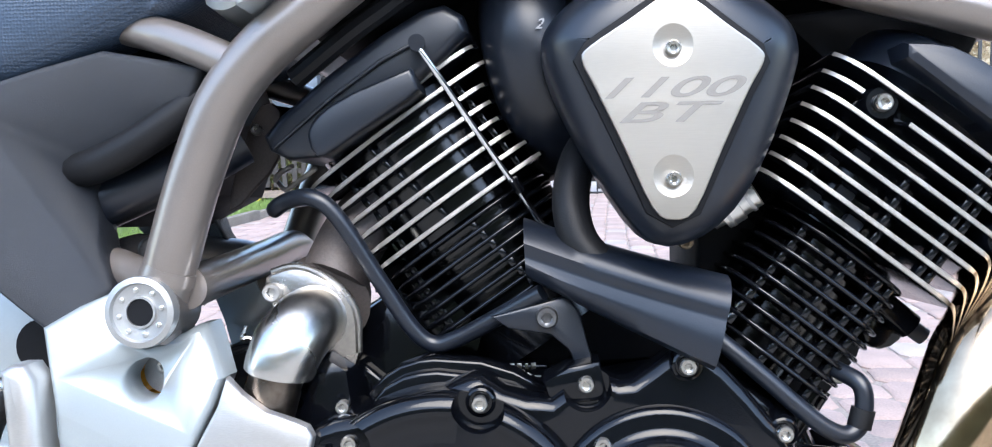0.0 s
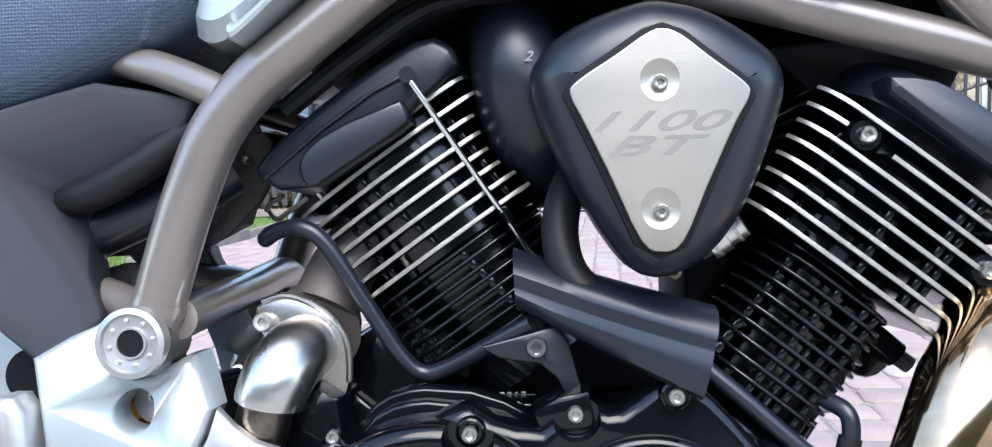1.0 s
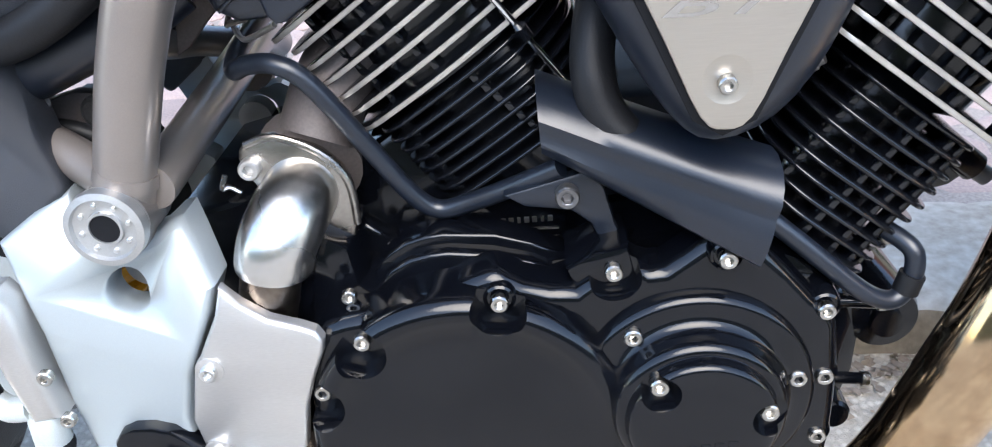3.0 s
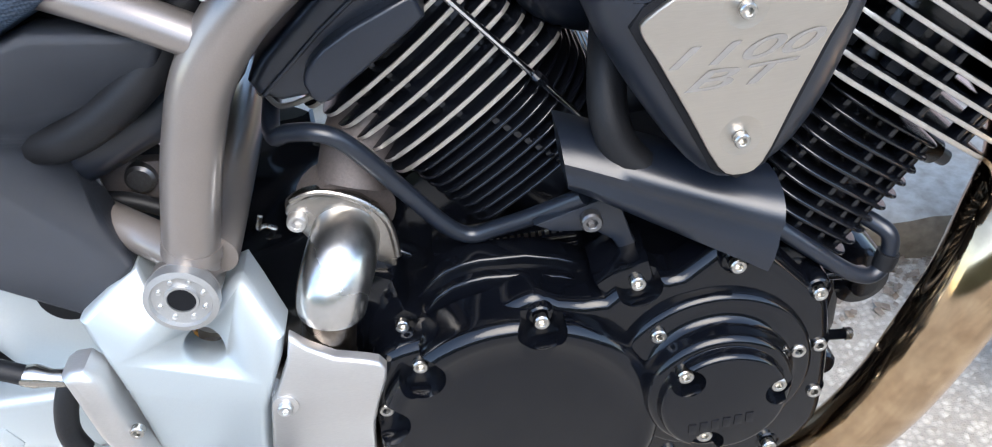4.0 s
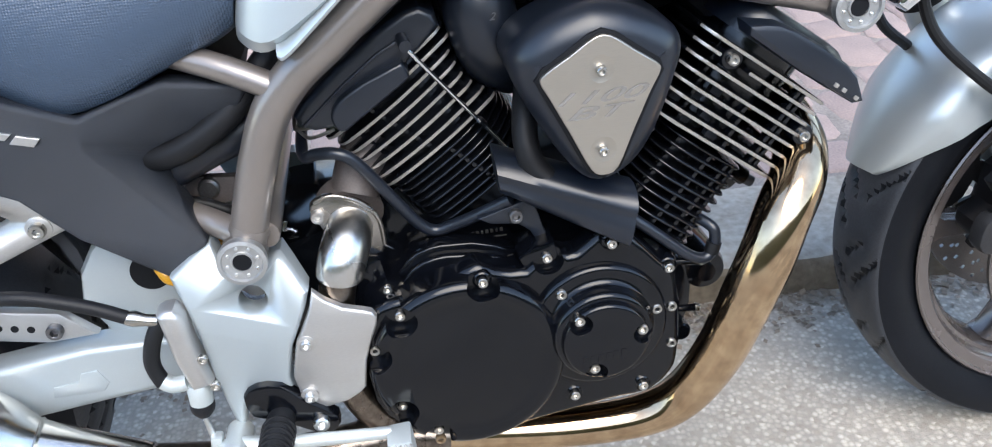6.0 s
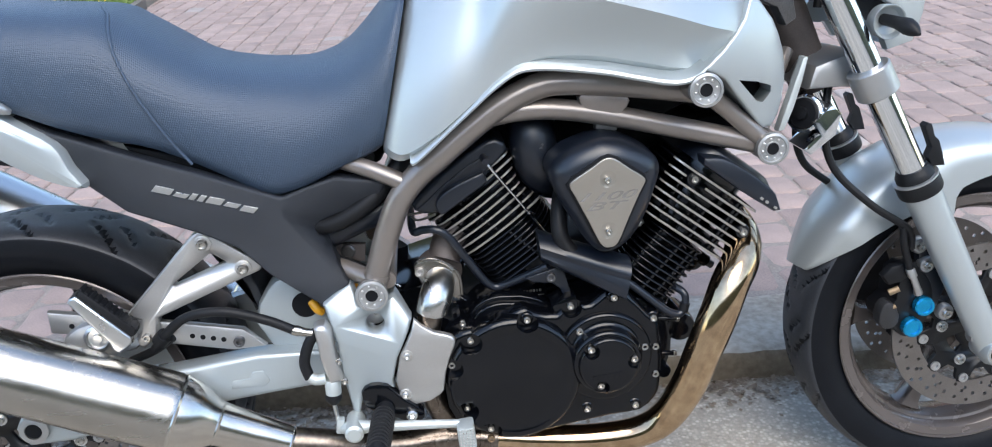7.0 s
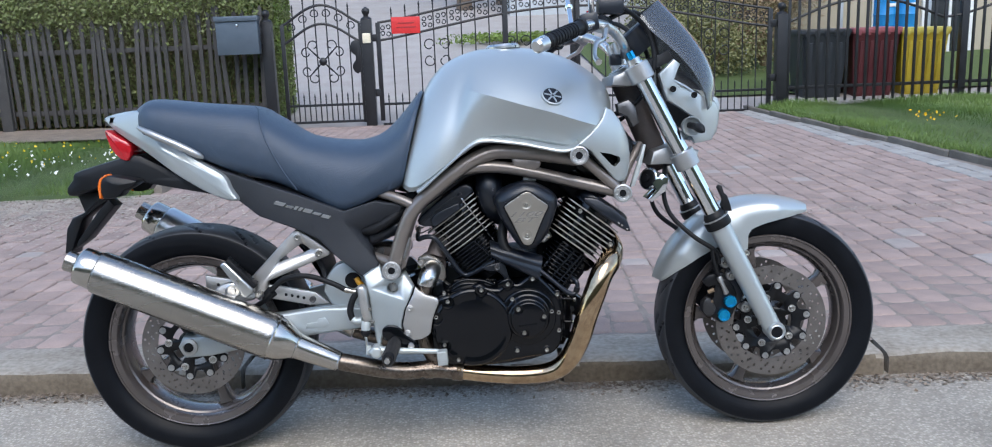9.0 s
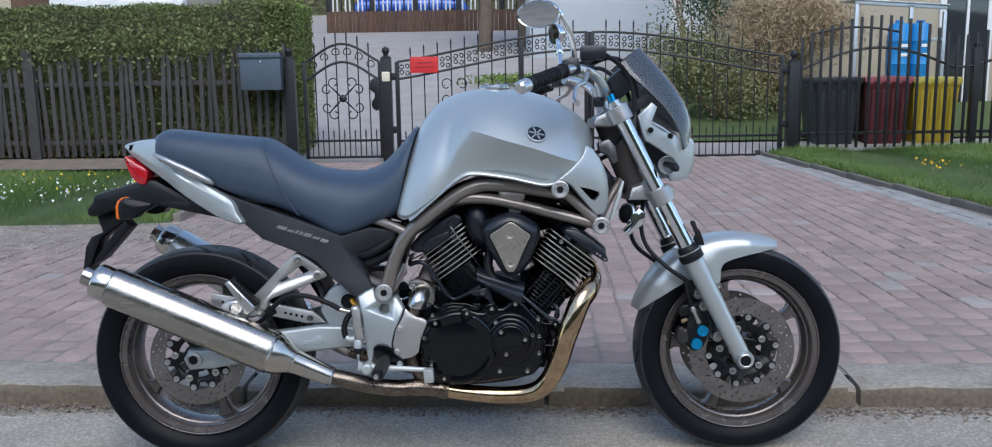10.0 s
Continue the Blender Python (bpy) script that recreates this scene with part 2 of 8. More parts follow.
def block(c, size, turn=0.0, bevel=0.002, bm=None, m=None):
    """A box with bevelled edges, turned about the crosswise axis (degrees, nose up) or by a matrix."""
    bm2 = bmesh.new()
    bmesh.ops.create_cube(bm2, size=1)
    bmesh.ops.scale(bm2, vec=size, verts=bm2.verts)
    if bevel:
        bmesh.ops.bevel(bm2, geom=bm2.edges[:] + bm2.verts[:], offset=bevel, segments=2, affect="EDGES", profile=0.6)
    mm = Matrix.Translation(c) @ (m or pose(0, 0, 0, 0, -turn, 0))
    bmesh.ops.transform(bm2, matrix=mm, verts=bm2.verts)
    if bm is None:
        return bm2
    tmp = bpy.data.meshes.new("tmp")
    bm2.to_mesh(tmp)
    bm2.free()
    bm.from_mesh(tmp)
    bpy.data.meshes.remove(tmp)
    return bm


def turned(profile, m, n=24, bm=None):
    """Turns (radius, height) about z and lays it by the matrix m."""
    bm = bm or bmesh.new()
    loops = [[m @ Vector((r * math.cos(2 * math.pi * j / n), r * math.sin(2 * math.pi * j / n), z)) for j in range(n)] for r, z in profile]
    rings(bm, loops)
    return bm


BOLTS = {}


def bolt(x, y, h, r, parent, material=None, name="bolt", facing=None, label=""):
    """A round socket-head bolt that faces the near side (or along facing)."""
    material = material or BOLTSTEEL
    key = (round(r, 4), material.name)
    if key not in BOLTS:
        bm = bmesh.new()
        prof = [(r, 0), (r, r * 0.85), (r * 0.86, r * 1.05), (r * 0.56, r * 1.05)]
        loops = [[Vector((q * math.cos(math.pi * j / 9), q * math.sin(math.pi * j / 9), z)) for j in range(18)] for q, z in prof]
        hexa = [[Vector((q * 0.52 * r * math.cos(math.pi / 3 * round(j / 3 - 0.01)), q * 0.52 * r * math.sin(math.pi / 3 * round(j / 3 - 0.01)), z)) for j in range(18)]
                for q, z in ((1, r * 1.0), (1, r * 0.35))]
        rings(bm, loops + hexa)
        bmesh.ops.remove_doubles(bm, verts=bm.verts, dist=1e-6)
        BOLTS[key] = finish("bolt", bm, material)
    ob = new(name, BOLTS[key])
    ob.parent = parent
    d = Vector(facing or (0, -1, 0))
    ob.matrix_basis = Matrix.Translation((x, y, h)) @ d.to_track_quat("Z", "Y").to_matrix().to_4x4()
    if label:
        ob["label"] = label
    return ob


def bore(ob, cutter_bm):
    """Cuts a hole through a part."""
    cutter = bpy.data.objects.new("cutter", finish("cutter", cutter_bm, SILVER))
    scene.collection.objects.link(cutter)
    cutter.parent = ob.parent
    mod = ob.modifiers.new("bore", "BOOLEAN")
    mod.operation, mod.object, mod.solver = "DIFFERENCE", cutter, "EXACT"
    bpy.context.view_layer.update()
    me = bpy.data.meshes.new_from_object(ob.evaluated_get(bpy.context.evaluated_depsgraph_get()))
    ob.modifiers.clear()
    ob.data = me
    bpy.data.objects.remove(cutter)


def soften(ob, sharp):
    """Marks the edges again after a cut."""
    bm = bmesh.new()
    bm.from_mesh(ob.data)
    for e in bm.edges:
        e.smooth = not (len(e.link_faces) == 2 and e.calc_face_angle(0) > radians(sharp))
    bm.to_mesh(ob.data)
    bm.free()


# ---- ground: road, kerb, paved forecourt, verge, lawn and the drive beyond the gate ----
PAVER = surface("paver", (0.375, 0.276, 0.238), 0.85, 0, 0, 0.2, 9, 220, 0.6, 0.1, second=(0.236, 0.180, 0.162), random_amount=0.13)
PAVERREST = surface("paver_far", (0.375, 0.276, 0.238), 0.85, 0, 0, 0.2, 9, 220, 0.6, 0.1, second=(0.236, 0.180, 0.162), island=0.13)
PAVERSTONE = surface("grey_paver", (0.36, 0.345, 0.325), 0.85, 0, 0, 0.2, 9, 220, 0.6, 0.1, second=(0.25, 0.24, 0.225), island=0.13)
PAVERGREY = surface("pale_paver", (0.40, 0.335, 0.305), 0.85, 0, 0, 0.2, 9, 220, 0.6, 0.1, second=(0.27, 0.24, 0.22), random_amount=0.13)
JOINT = surface("joint_sand", (0.235, 0.198, 0.172), 0.95, 0, 0, 0.3, 10, 200, 0.5)
KERB = surface("kerb_concrete", (0.37, 0.335, 0.285), 0.9, 0, 0, 0.25, 7, 60, 1.0, second=(0.20, 0.17, 0.135), random_amount=0.1)
SLAB = surface("weathered_slab", (0.21, 0.185, 0.155), 0.9, 0, 0, 0.25, 7, 150, 0.8, second=(0.11, 0.095, 0.078), random_amount=0.08)
SAND = surface("pale_sand", (0.40, 0.345, 0.29), 0.95, 0, 0, 0.2, 6, 120, 0.3)
# kerb front: dirt stains, with the face's shade darkened into the same colour
KERBFACE = surface("dirt_and_shade_concrete", (0.20, 0.165, 0.125), 0.95, 0, 0, 0.25, 6, 70, 1.0, second=(0.105, 0.085, 0.062))
SOIL = surface("sandy_soil", (0.27, 0.215, 0.165), 0.95, 0, 0, 0.3, 6, 120, 0.8, second=(0.13, 0.10, 0.075))
LAWN = surface("lawn_ground", (0.085, 0.128, 0.034), 0.95, 0, 0, 0.3, 4, 90, 0.8, second=(0.055, 0.08, 0.024))
GRASS = surface("grass_blade", (0.140, 0.215, 0.045), 0.6, 0, 0, 0.3, 2.5, 30, second=(0.080, 0.135, 0.031))
IRON = surface("black_iron", (0.010, 0.010, 0.012), 0.42, 0, 0, 0.3, 12, 300, 0.1)
WOODF = surface("weathered_picket", (0.068, 0.064, 0.062), 0.8, 0, 0, 0.3, 8, 120, 0.5, second=(0.034, 0.032, 0.031), random_amount=0.25)
LEAF = surface("hedge_leaf", (0.185, 0.225, 0.075), 0.6, 0, 0, 0.3, 1.2, 14, second=(0.110, 0.125, 0.045))
HEDGECORE = surface("hedge_twigs", (0.17, 0.16, 0.095), 0.9, 0, 0, 0.4, 9, 60, 1.0, second=(0.075, 0.072, 0.042))
LEAFBRIGHT = surface("young_leaf", (0.19, 0.27, 0.05), 0.55, 0, 0, 0.3, 1.2, 14, second=(0.11, 0.17, 0.035))
TWIG = surface("dry_twig", (0.34, 0.25, 0.15), 0.8, 0, 0, 0.3, 3, 30, second=(0.20, 0.14, 0.085))
DRIVE = surface("drive_grey", (0.40, 0.37, 0.35), 0.9, 0, 0, 0.15, 2, 60, 0.4, second=(0.30, 0.27, 0.25))
MAILBOX = surface("grey_blue_steel", (0.085, 0.11, 0.14), 0.4, 0.2, 0.2, 0.1, 12, 300, 0.05)
REDSIGN = surface("red_sign", (0.62, 0.03, 0.03), 0.45)
BINBLACK = surface("bin_black", (0.03, 0.034, 0.040), 0.45, 0, 0, 0.15, 6, 200, 0.1)
BINRED = surface("bin_maroon", (0.095, 0.019, 0.022), 0.45, 0, 0, 0.15, 6, 200, 0.1)
BINYELLOW = surface("bin_yellow", (0.46, 0.335, 0.03), 0.45, 0, 0, 0.1, 6, 200, 0.1)
BARREL = surface("blue_plastic", (0.015, 0.22, 0.52), 0.4, 0, 0, 0.15, 6, 200, 0.1)
WHITE = surface("white_paint", (0.72, 0.72, 0.71), 0.5, 0, 0, 0.06, 4, 100, 0.05)
RENDER = surface("cream_render", (0.43, 0.372, 0.285), 0.9, 0, 0, 0.08, 2, 150, 0.4)
PALEWALL = surface("pale_wall", (0.48, 0.51, 0.54), 0.9, 0, 0, 0.06, 1, 100, 0.3)
GALV = surface("galvanised_steel", (0.50, 0.53, 0.55), 0.4, 0.8, 0, 0.1, 20, 200, 0.05)
BROWNFENCE = surface("brown_boards", (0.10, 0.055, 0.035), 0.8, 0, 0, 0.25, 4, 80, 0.4, random_amount=0.2)
BARK = surface("bark", (0.14, 0.105, 0.08), 0.9, 0, 0, 0.3, 8, 80, 0.8)
BRICKRED = surface("roof_tile", (0.30, 0.12, 0.08), 0.8, 0, 0, 0.2, 3, 40, 0.4)
WINDOW = surface("window_glass", (0.03, 0.035, 0.04), 0.06, 0, 0.3)


def asphalt_mat():
    """Worn asphalt: pale and dark stones in a grey binder, with broad stains."""
    m, n, l, b = node_mat("asphalt")
    co = n.new("ShaderNodeTexCoord")
    vor, noi, big = n.new("ShaderNodeTexVoronoi"), n.new("ShaderNodeTexNoise"), n.new("ShaderNodeTexNoise")
    vor.inputs["Scale"].default_value, noi.inputs["Scale"].default_value, big.inputs["Scale"].default_value = 125, 420, 2.2
    noi.inputs["Detail"].default_value, big.inputs["Detail"].default_value = 4, 6
    for x in (vor, noi, big):
        l.new(co.outputs["Object"], x.inputs["Vector"])
    ramp = n.new("ShaderNodeValToRGB")
    e = ramp.color_ramp.elements
    e[0].position, e[0].color = 0.0, (0.285, 0.252, 0.208, 1)
    e[1].position, e[1].color = 1.0, (0.57, 0.510, 0.430, 1)
    mid = e.new(0.55)
    mid.color = (0.43, 0.386, 0.324, 1)
    sep = n.new("ShaderNodeSeparateColor")
    l.new(vor.outputs["Color"], sep.inputs[0])
    l.new(sep.outputs[0], ramp.inputs[0])
    gap = n.new("ShaderNodeMapRange")
    gap.inputs[1].default_value, gap.inputs[2].default_value = 0.25, 0.75
    l.new(vor.outputs["Distance"], gap.inputs[0])
    mix = n.new("ShaderNodeMix")
    mix.data_type = "RGBA"
    mix.inputs[7].default_value = (0.320, 0.288, 0.245, 1)
    l.new(gap.outputs[0], mix.inputs[0])
    l.new(ramp.outputs[0], mix.inputs[6])
    mul = n.new("ShaderNodeMix")
    mul.data_type, mul.blend_type = "RGBA", "MULTIPLY"
    mul.inputs[0].default_value = 1.0
    st = n.new("ShaderNodeMapRange")
    st.inputs[1].default_value, st.inputs[2].default_value, st.inputs[3].default_value, st.inputs[4].default_value = 0.3, 0.7, 0.72, 1.15
    l.new(big.outputs[0], st.inputs[0])
    l.new(mix.outputs[2], mul.inputs[6])
    l.new(st.outputs[0], mul.inputs[7])
    l.new(mul.outputs[2], b.inputs["Base Color"])
    b.inputs["Roughness"].default_value = 0.92
    b.inputs["Specular IOR Level"].default_value = 0.2
    bp = n.new("ShaderNodeBump")
    bp.inputs["Strength"].default_value, bp.inputs["Distance"].default_value = 0.35, 0.003
    bp.invert = True
    l.new(vor.outputs["Distance"], bp.inputs["Height"])
    bp2 = n.new("ShaderNodeBump")
    bp2.inputs["Strength"].default_value, bp2.inputs["Distance"].default_value = 0.6, 0.003
    l.new(noi.outputs[0], bp2.inputs["Height"])
    l.new(bp.outputs[0], bp2.inputs["Normal"])
    l.new(bp2.outputs[0], b.inputs["Normal"])
    return m


ASPHALT = asphalt_mat()


def ground_z(y):
    return 0.082 - 0.132 * min(1.0, max(0.0, (y - 0.3) / 8.87))


def kerb_y(x):
    return 0.372 - 0.062 * max(-30, min(30, x))


def far_z(y):
    return -0.06 + min(max(0.0, y - 9.17), 40.0) * 0.0865 + min(max(0.0, y - 16.0), 33.0) * 0.0464


def sheet(name, xs, ys, z, material, label, cat):
    bm = bmesh.new()
    grid = [[bm.verts.new((x, y, z(x, y))) for x in xs] for y in ys]
    for j in range(len(ys) - 1):
        for i in range(len(xs) - 1):
            bm.faces.new((grid[j][i], grid[j][i + 1], grid[j + 1][i + 1], grid[j + 1][i]))
    return tagged(part(name, bm, material, None), label, cat, kind="structure")


wide = [-400, -60, -20, -10, -6, -3, 0, 3, 6, 10, 20, 60, 400]
road = sheet("road", wide, [-400, -60, -20, -8, -4, -2, -1, 0, 0.3, 2.6], lambda x, y: 0.012 if y < 2 else -0.12, ASPHALT, "grey worn asphalt road with coarse stones", "road")
base = sheet("pavement", [-60, -20, -8, -4, -2, 0, 2, 4, 6, 8, 20, 60], [0.30, 0.85, 1.5, 2, 4, 6, 9.17], lambda x, y: ground_z(y) - (0.0085 if y > 1.2 else 0.0030) if y > 0.5 else -0.02, JOINT, "reddish block paving before the gate", "pavement")
for q in base.data.vertices:
    if q.co.y < 0.5:
        q.co.y, q.co.z = kerb_y(q.co.x) + 0.14, ground_z(0.5) - 0.003
ground = sheet("ground", wide, [9.17, 10, 12, 16, 22, 30, 49, 120, 400], lambda x, y: far_z(y), DRIVE, "pale grey drive rising behind the gate", "ground")


def lawn_sheet(name, x0, x1, y0, y1, label):
    nx, ny = 14, 14
    def z(x, y):
        return ground_z(y) + 0.025 + 0.015 * math.sin(3 * x + 2 * y) if y > y0 and x0 < x < x1 else ground_z(y) - 0.03
    return sheet(name, [x0] + [x0 + (x1 - x0) * (i + 0.01) / (nx + 0.02) for i in range(nx + 1)] + [x1], [y0 - 0.16] + [y0 + (y1 - y0) * (i + 0.05) / ny for i in range(ny + 1)], z, LAWN, label, "lawn")


lawn_sheet("lawn", 4.425, 16, 2.4, 9.25, "mown green lawn beside the paving")
lawn_sheet("verge", -16, -1.52, 4.15, 8.0, "green verge with small yellow and white flowers")
soil = sheet("soil_strip", [-16, -12, -8, -5, -3, -1.60], [7.95, 8.4, 8.8, 9.3], lambda x, y: 0.02 + 0.02 * math.sin(4 * x + 5 * y), SOIL, "sandy soil strip below the fence", "soil")
back_lawn = sheet("back_lawn", [3.0, 4.5, 6, 9, 16], [10.2, 12, 14, 17], lambda x, y: far_z(y) + 0.03, LAWN, "green lawn behind the gate", "lawn")


def quads(name, centres, size, material, label, cat, upright=False, seed=1, slim=0.5, parent=None, lying=1.0):
    """A loose mass of small leaves or blades in one mesh."""
    rng = np.random.RandomState(seed)
    n = len(centres)
    c = np.array(centres, float)
    if upright:
        a = rng.uniform(0, 2 * np.pi, n)
        u = np.stack([np.cos(a), np.sin(a), 0 * a], 1) * (size * slim * 0.5)
        v = np.stack([rng.normal(0, 0.35, n), rng.normal(0, 0.35, n), np.ones(n)], 1) * (size * rng.uniform(0.6, 1.3, n)[:, None])
        vs = np.stack([c - u, c + u, c + v], 1).reshape(-1, 3)
        fs = np.arange(3 * n).reshape(-1, 3)
    else:
        u = rng.normal(size=(n, 3)) * (1, 1, lying)
        u /= np.linalg.norm(u, axis=1)[:, None]
        w = rng.normal(size=(n, 3)) if lying == 1.0 else np.array([0.0, 0.0, 1.0]) + rng.normal(size=(n, 3)) * 0.1
        v = np.cross(u, w)
        v /= np.linalg.norm(v, axis=1)[:, None]
        s = size * rng.uniform(0.6, 1.4, n)[:, None]
        vs = np.stack([c - u * s * 0.5, c + v * s * slim * 0.5, c + u * s * 0.5, c - v * s * slim * 0.5], 1).reshape(-1, 3)
        fs = np.arange(4 * n).reshape(-1, 4)
    me = bpy.data.meshes.new(name)
    me.from_pydata(vs.tolist(), [], fs.tolist())
    me.materials.append(material)
    ob = new(name, me)
    if parent:
        ob.parent = parent
    return tagged(ob, label, cat, kind="stuff")


def blades(name, x0, x1, y0, y1, n, size, label, seed):
    r = np.random.RandomState(seed)
    x, y = r.uniform(x0, x1, n), r.uniform(y0, y1, n)
    z = np.array([ground_z(q) + 0.023 for q in y]) + 0.015 * np.sin(3 * x + 2 * y)
    return quads(name, np.stack([x, y, z], 1), size, GRASS, label, "grass", True, seed, 0.16)


blades("grass", 4.46, 9.5, 3.0, 9.2, 42000, 0.05, "fresh green grass blades on the lawn", 21)
blades("grass", -7.5, -1.55, 3.98, 8.03, 38000, 0.055, "short green grass blades on the verge", 22)
blades("grass", 4.41, 4.50, 3.0, 9.1, 2600, 0.07, "grass overhanging the edging stones", 24)
blades("grass", 4.6, 9.5, 8.9, 9.3, 3500, 0.085, "taller grass along the iron fence", 23)
for nm, col, n, lab, sd in (("yellow_flowers", (0.80, 0.55, 0.02), 230, "small yellow flowers in the verge", 31), ("white_flowers", (0.85, 0.85, 0.82), 330, "small white daisies in the verge", 32)):
    r = np.random.RandomState(sd)
    x, y = r.uniform(-7, -1.7, n), r.uniform(4.6 if sd == 32 else 5.4, 6.6 if sd == 32 else 7.8, n)
    z = np.array([ground_z(q) for q in y]) + 0.07 + r.uniform(0, 0.04, n)
    quads(nm, np.stack([x, y, z], 1), 0.024, surface(nm, col, 0.6), lab, "flowers", False, sd, 1.0)
r = np.random.RandomState(35)
clump = np.stack([r.normal(5.02, 0.09, 26), r.normal(6.00, 0.10, 26), 0.13 + r.uniform(0, 0.07, 26)], 1)
quads("yellow_flower_clump", clump, 0.024, surface("yellow_petals", (0.85, 0.50, 0.01), 0.6), "clump of yellow flowers in the lawn", "flowers", False, 36, 1.0)

# lawn edging stones and kerb
edge_mesh = finish("edging_stone", block((0, 0, 0), (0.06, 0.985, 0.22), 0, 0.008), SLAB)
edging = tagged(empty("lawn_edging"), "concrete edging stones along the lawn", "edging", kind="structure")
for i in range(7):
    ob = part("edging_stone", edge_mesh, None, edging)
    y = 2.9 + 1.0 * i
    ob.matrix_basis = pose(4.40 - 0.012 * (y - 5), y, ground_z(y) - 0.068, 0, 0, 0.6)
edging_l = tagged(empty("verge_edging"), "concrete edging stones along the verge", "edging", kind="structure")
for i in range(5):
    ob = part("edging_stone", edge_mesh, None, edging_l)
    y = 4.65 + 1.0 * i
    ob.matrix_basis = pose(-1.49 - 0.01 * i, y, ground_z(y) - 0.045, 0, 0, 0)
kerb = tagged(empty("kerb"), "weathered concrete kerb stones between road and paving", "kerb", kind="structure")
kerb_meshes = []
KERB_SECTION = ((-0.126, -0.15), (-0.126, 0.118), (-0.1235, 0.132), (-0.116, 0.1425), (-0.102, 0.148), (-0.06, 0.150), (0.02, 0.150), (0.09, 0.149), (0.126, 0.144), (0.126, -0.15))
for v in range(3):
    bm = bmesh.new()
    loops = []
    for k in range(41):
        u = -0.4925 + 0.985 * k / 40
        f = 0.984 if k in (0, 40) else 1.0
        row = []
        for j, (y, z) in enumerate(KERB_SECTION):
            w = 0.010 * noise.noise((u * 5, j * 0.35, 7.0 * v)) + 0.004 * noise.noise((u * 24, j * 0.9, 3.0 + v))
            chip = -0.016 * max(0.0, noise.noise((u * 11, 0.5, 20.0 + v)) - 0.25) if 1 <= j <= 5 else 0
            row.append(Vector((u, y * f + w * (0.7 if 0 < j < 9 else 0) - chip, z * f + (w * 0.5 + chip if 0 < j < 9 else 0))))
        loops.append(row)
    rings(bm, loops)
    me = finish("kerb_stone", bm, KERB)
    # faces towards the road get the darker colour, dirt and painted shade together
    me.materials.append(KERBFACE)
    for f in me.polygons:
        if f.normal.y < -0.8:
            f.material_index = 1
    kerb_meshes.append(me)
for i in range(-12, 16):
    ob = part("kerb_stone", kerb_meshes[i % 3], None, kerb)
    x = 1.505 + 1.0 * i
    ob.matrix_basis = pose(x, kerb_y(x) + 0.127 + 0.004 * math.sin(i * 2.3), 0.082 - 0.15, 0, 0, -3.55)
# grit in the gutter
r = np.random.RandomState(44)
gx = r.uniform(-4, 6, 9000)
gy = np.array([kerb_y(q) for q in gx]) - np.abs(r.normal(0, 0.045, 9000))
quads("gutter_grit", np.stack([gx, gy, r.uniform(0.013, 0.018, 9000)], 1), 0.012, SOIL, "sand and grit along the gutter", "grit", False, 45, 0.8, None, 0.3)


r = np.random.RandomState(46)
sx, sy = -2.9 + np.abs(r.normal(0, 1.1, 16000)), 4.05 - np.abs(r.normal(0, 0.65, 16000))
quads("drifted_sand", np.stack([sx, sy, np.array([ground_z(q) for q in sy]) + r.uniform(0.003, 0.006, 16000)], 1), 0.016, SAND, "pale sand drifted over the paving by the verge", "sand", False, 47, 0.8, None, 0.08)


r = np.random.RandomState(48)
sx = r.uniform(1.9, 4.3, 900)
sy = 2.52 + 0.03 * np.sin(sx * 2.1) + r.normal(0, 0.035, 900)
quads("sand_line", np.stack([sx, sy, np.array([ground_z(q) for q in sy]) + r.uniform(0.003, 0.004, 900)], 1), 0.011, SAND, "thin line of pale sand across the paving", "sand", False, 49, 0.8, None, 0.08)


# ---- iron gate, fences ----
def bar(x, y, z0, z1, r, parent, name="bar", tip=True, square=False):
    """An upright bar with a spear tip."""
    n = 4 if square else 8
    prof = [(r, z0), (r, z1 - 0.09)] + ([(r * 1.6, z1 - 0.085), (r * 1.6, z1 - 0.075), (r * 0.8, z1 - 0.07), (r * 1.5, z1 - 0.045), (r * 0.15, z1)] if tip else [(r, z1)])
    return part(name, turned(prof, pose(x, y, 0), n), IRON, parent)


def scroll(cx, cz, y, size, turn, parent, mirror=1):
    """A C-scroll of flat iron in the plane of the gate."""
    pts = []
    for i in range(22):
        t = i / 21
        a = -2.6 + 5.2 * t
        rr = size * (1 - 0.75 * abs(2 * t - 1) ** 1.5) 
        pts.append((rr * math.cos(a) * mirror, rr * math.sin(a)))
    c, s = math.cos(radians(turn)), math.sin(radians(turn))
    path = [(cx + u * c - v * s, y, cz + u * s + v * c) for u, v in pts]
    return part("scroll", sweep(path, 0.007, 6, 1), IRON, parent)


GY = 9.17


def gate_post(x, h, label, lamp=False):
    g = tagged(empty("gate_post", None, pose(x, GY + 0.02, 0)), label, "gate post", "gate posts")
    part("shaft", block((0, 0, h / 2 - 0.2), (0.13, 0.13, h + 0.25), 0, 0.006), IRON, g)
    part("finial", turned([(0.055, h - 0.08), (0.07, h - 0.07), (0.06, h - 0.055), (0.03, h - 0.04), (0.03, h - 0.02), (0.045, h), (0.05, h + 0.03), (0.04, h + 0.055), (0.008, h + 0.075)], pose(0, 0, 0), 20), IRON, g)
    if lamp:
        part("bell_push", block((0.0, -0.072, h - 0.30), (0.10, 0.03, 0.12), 0, 0.012), surface("cream_plastic", (0.75, 0.68, 0.52), 0.4), g, "cream plastic bell push")
    return g


gate_post(-1.665, 1.33, "black square iron gate post with a ball finial")
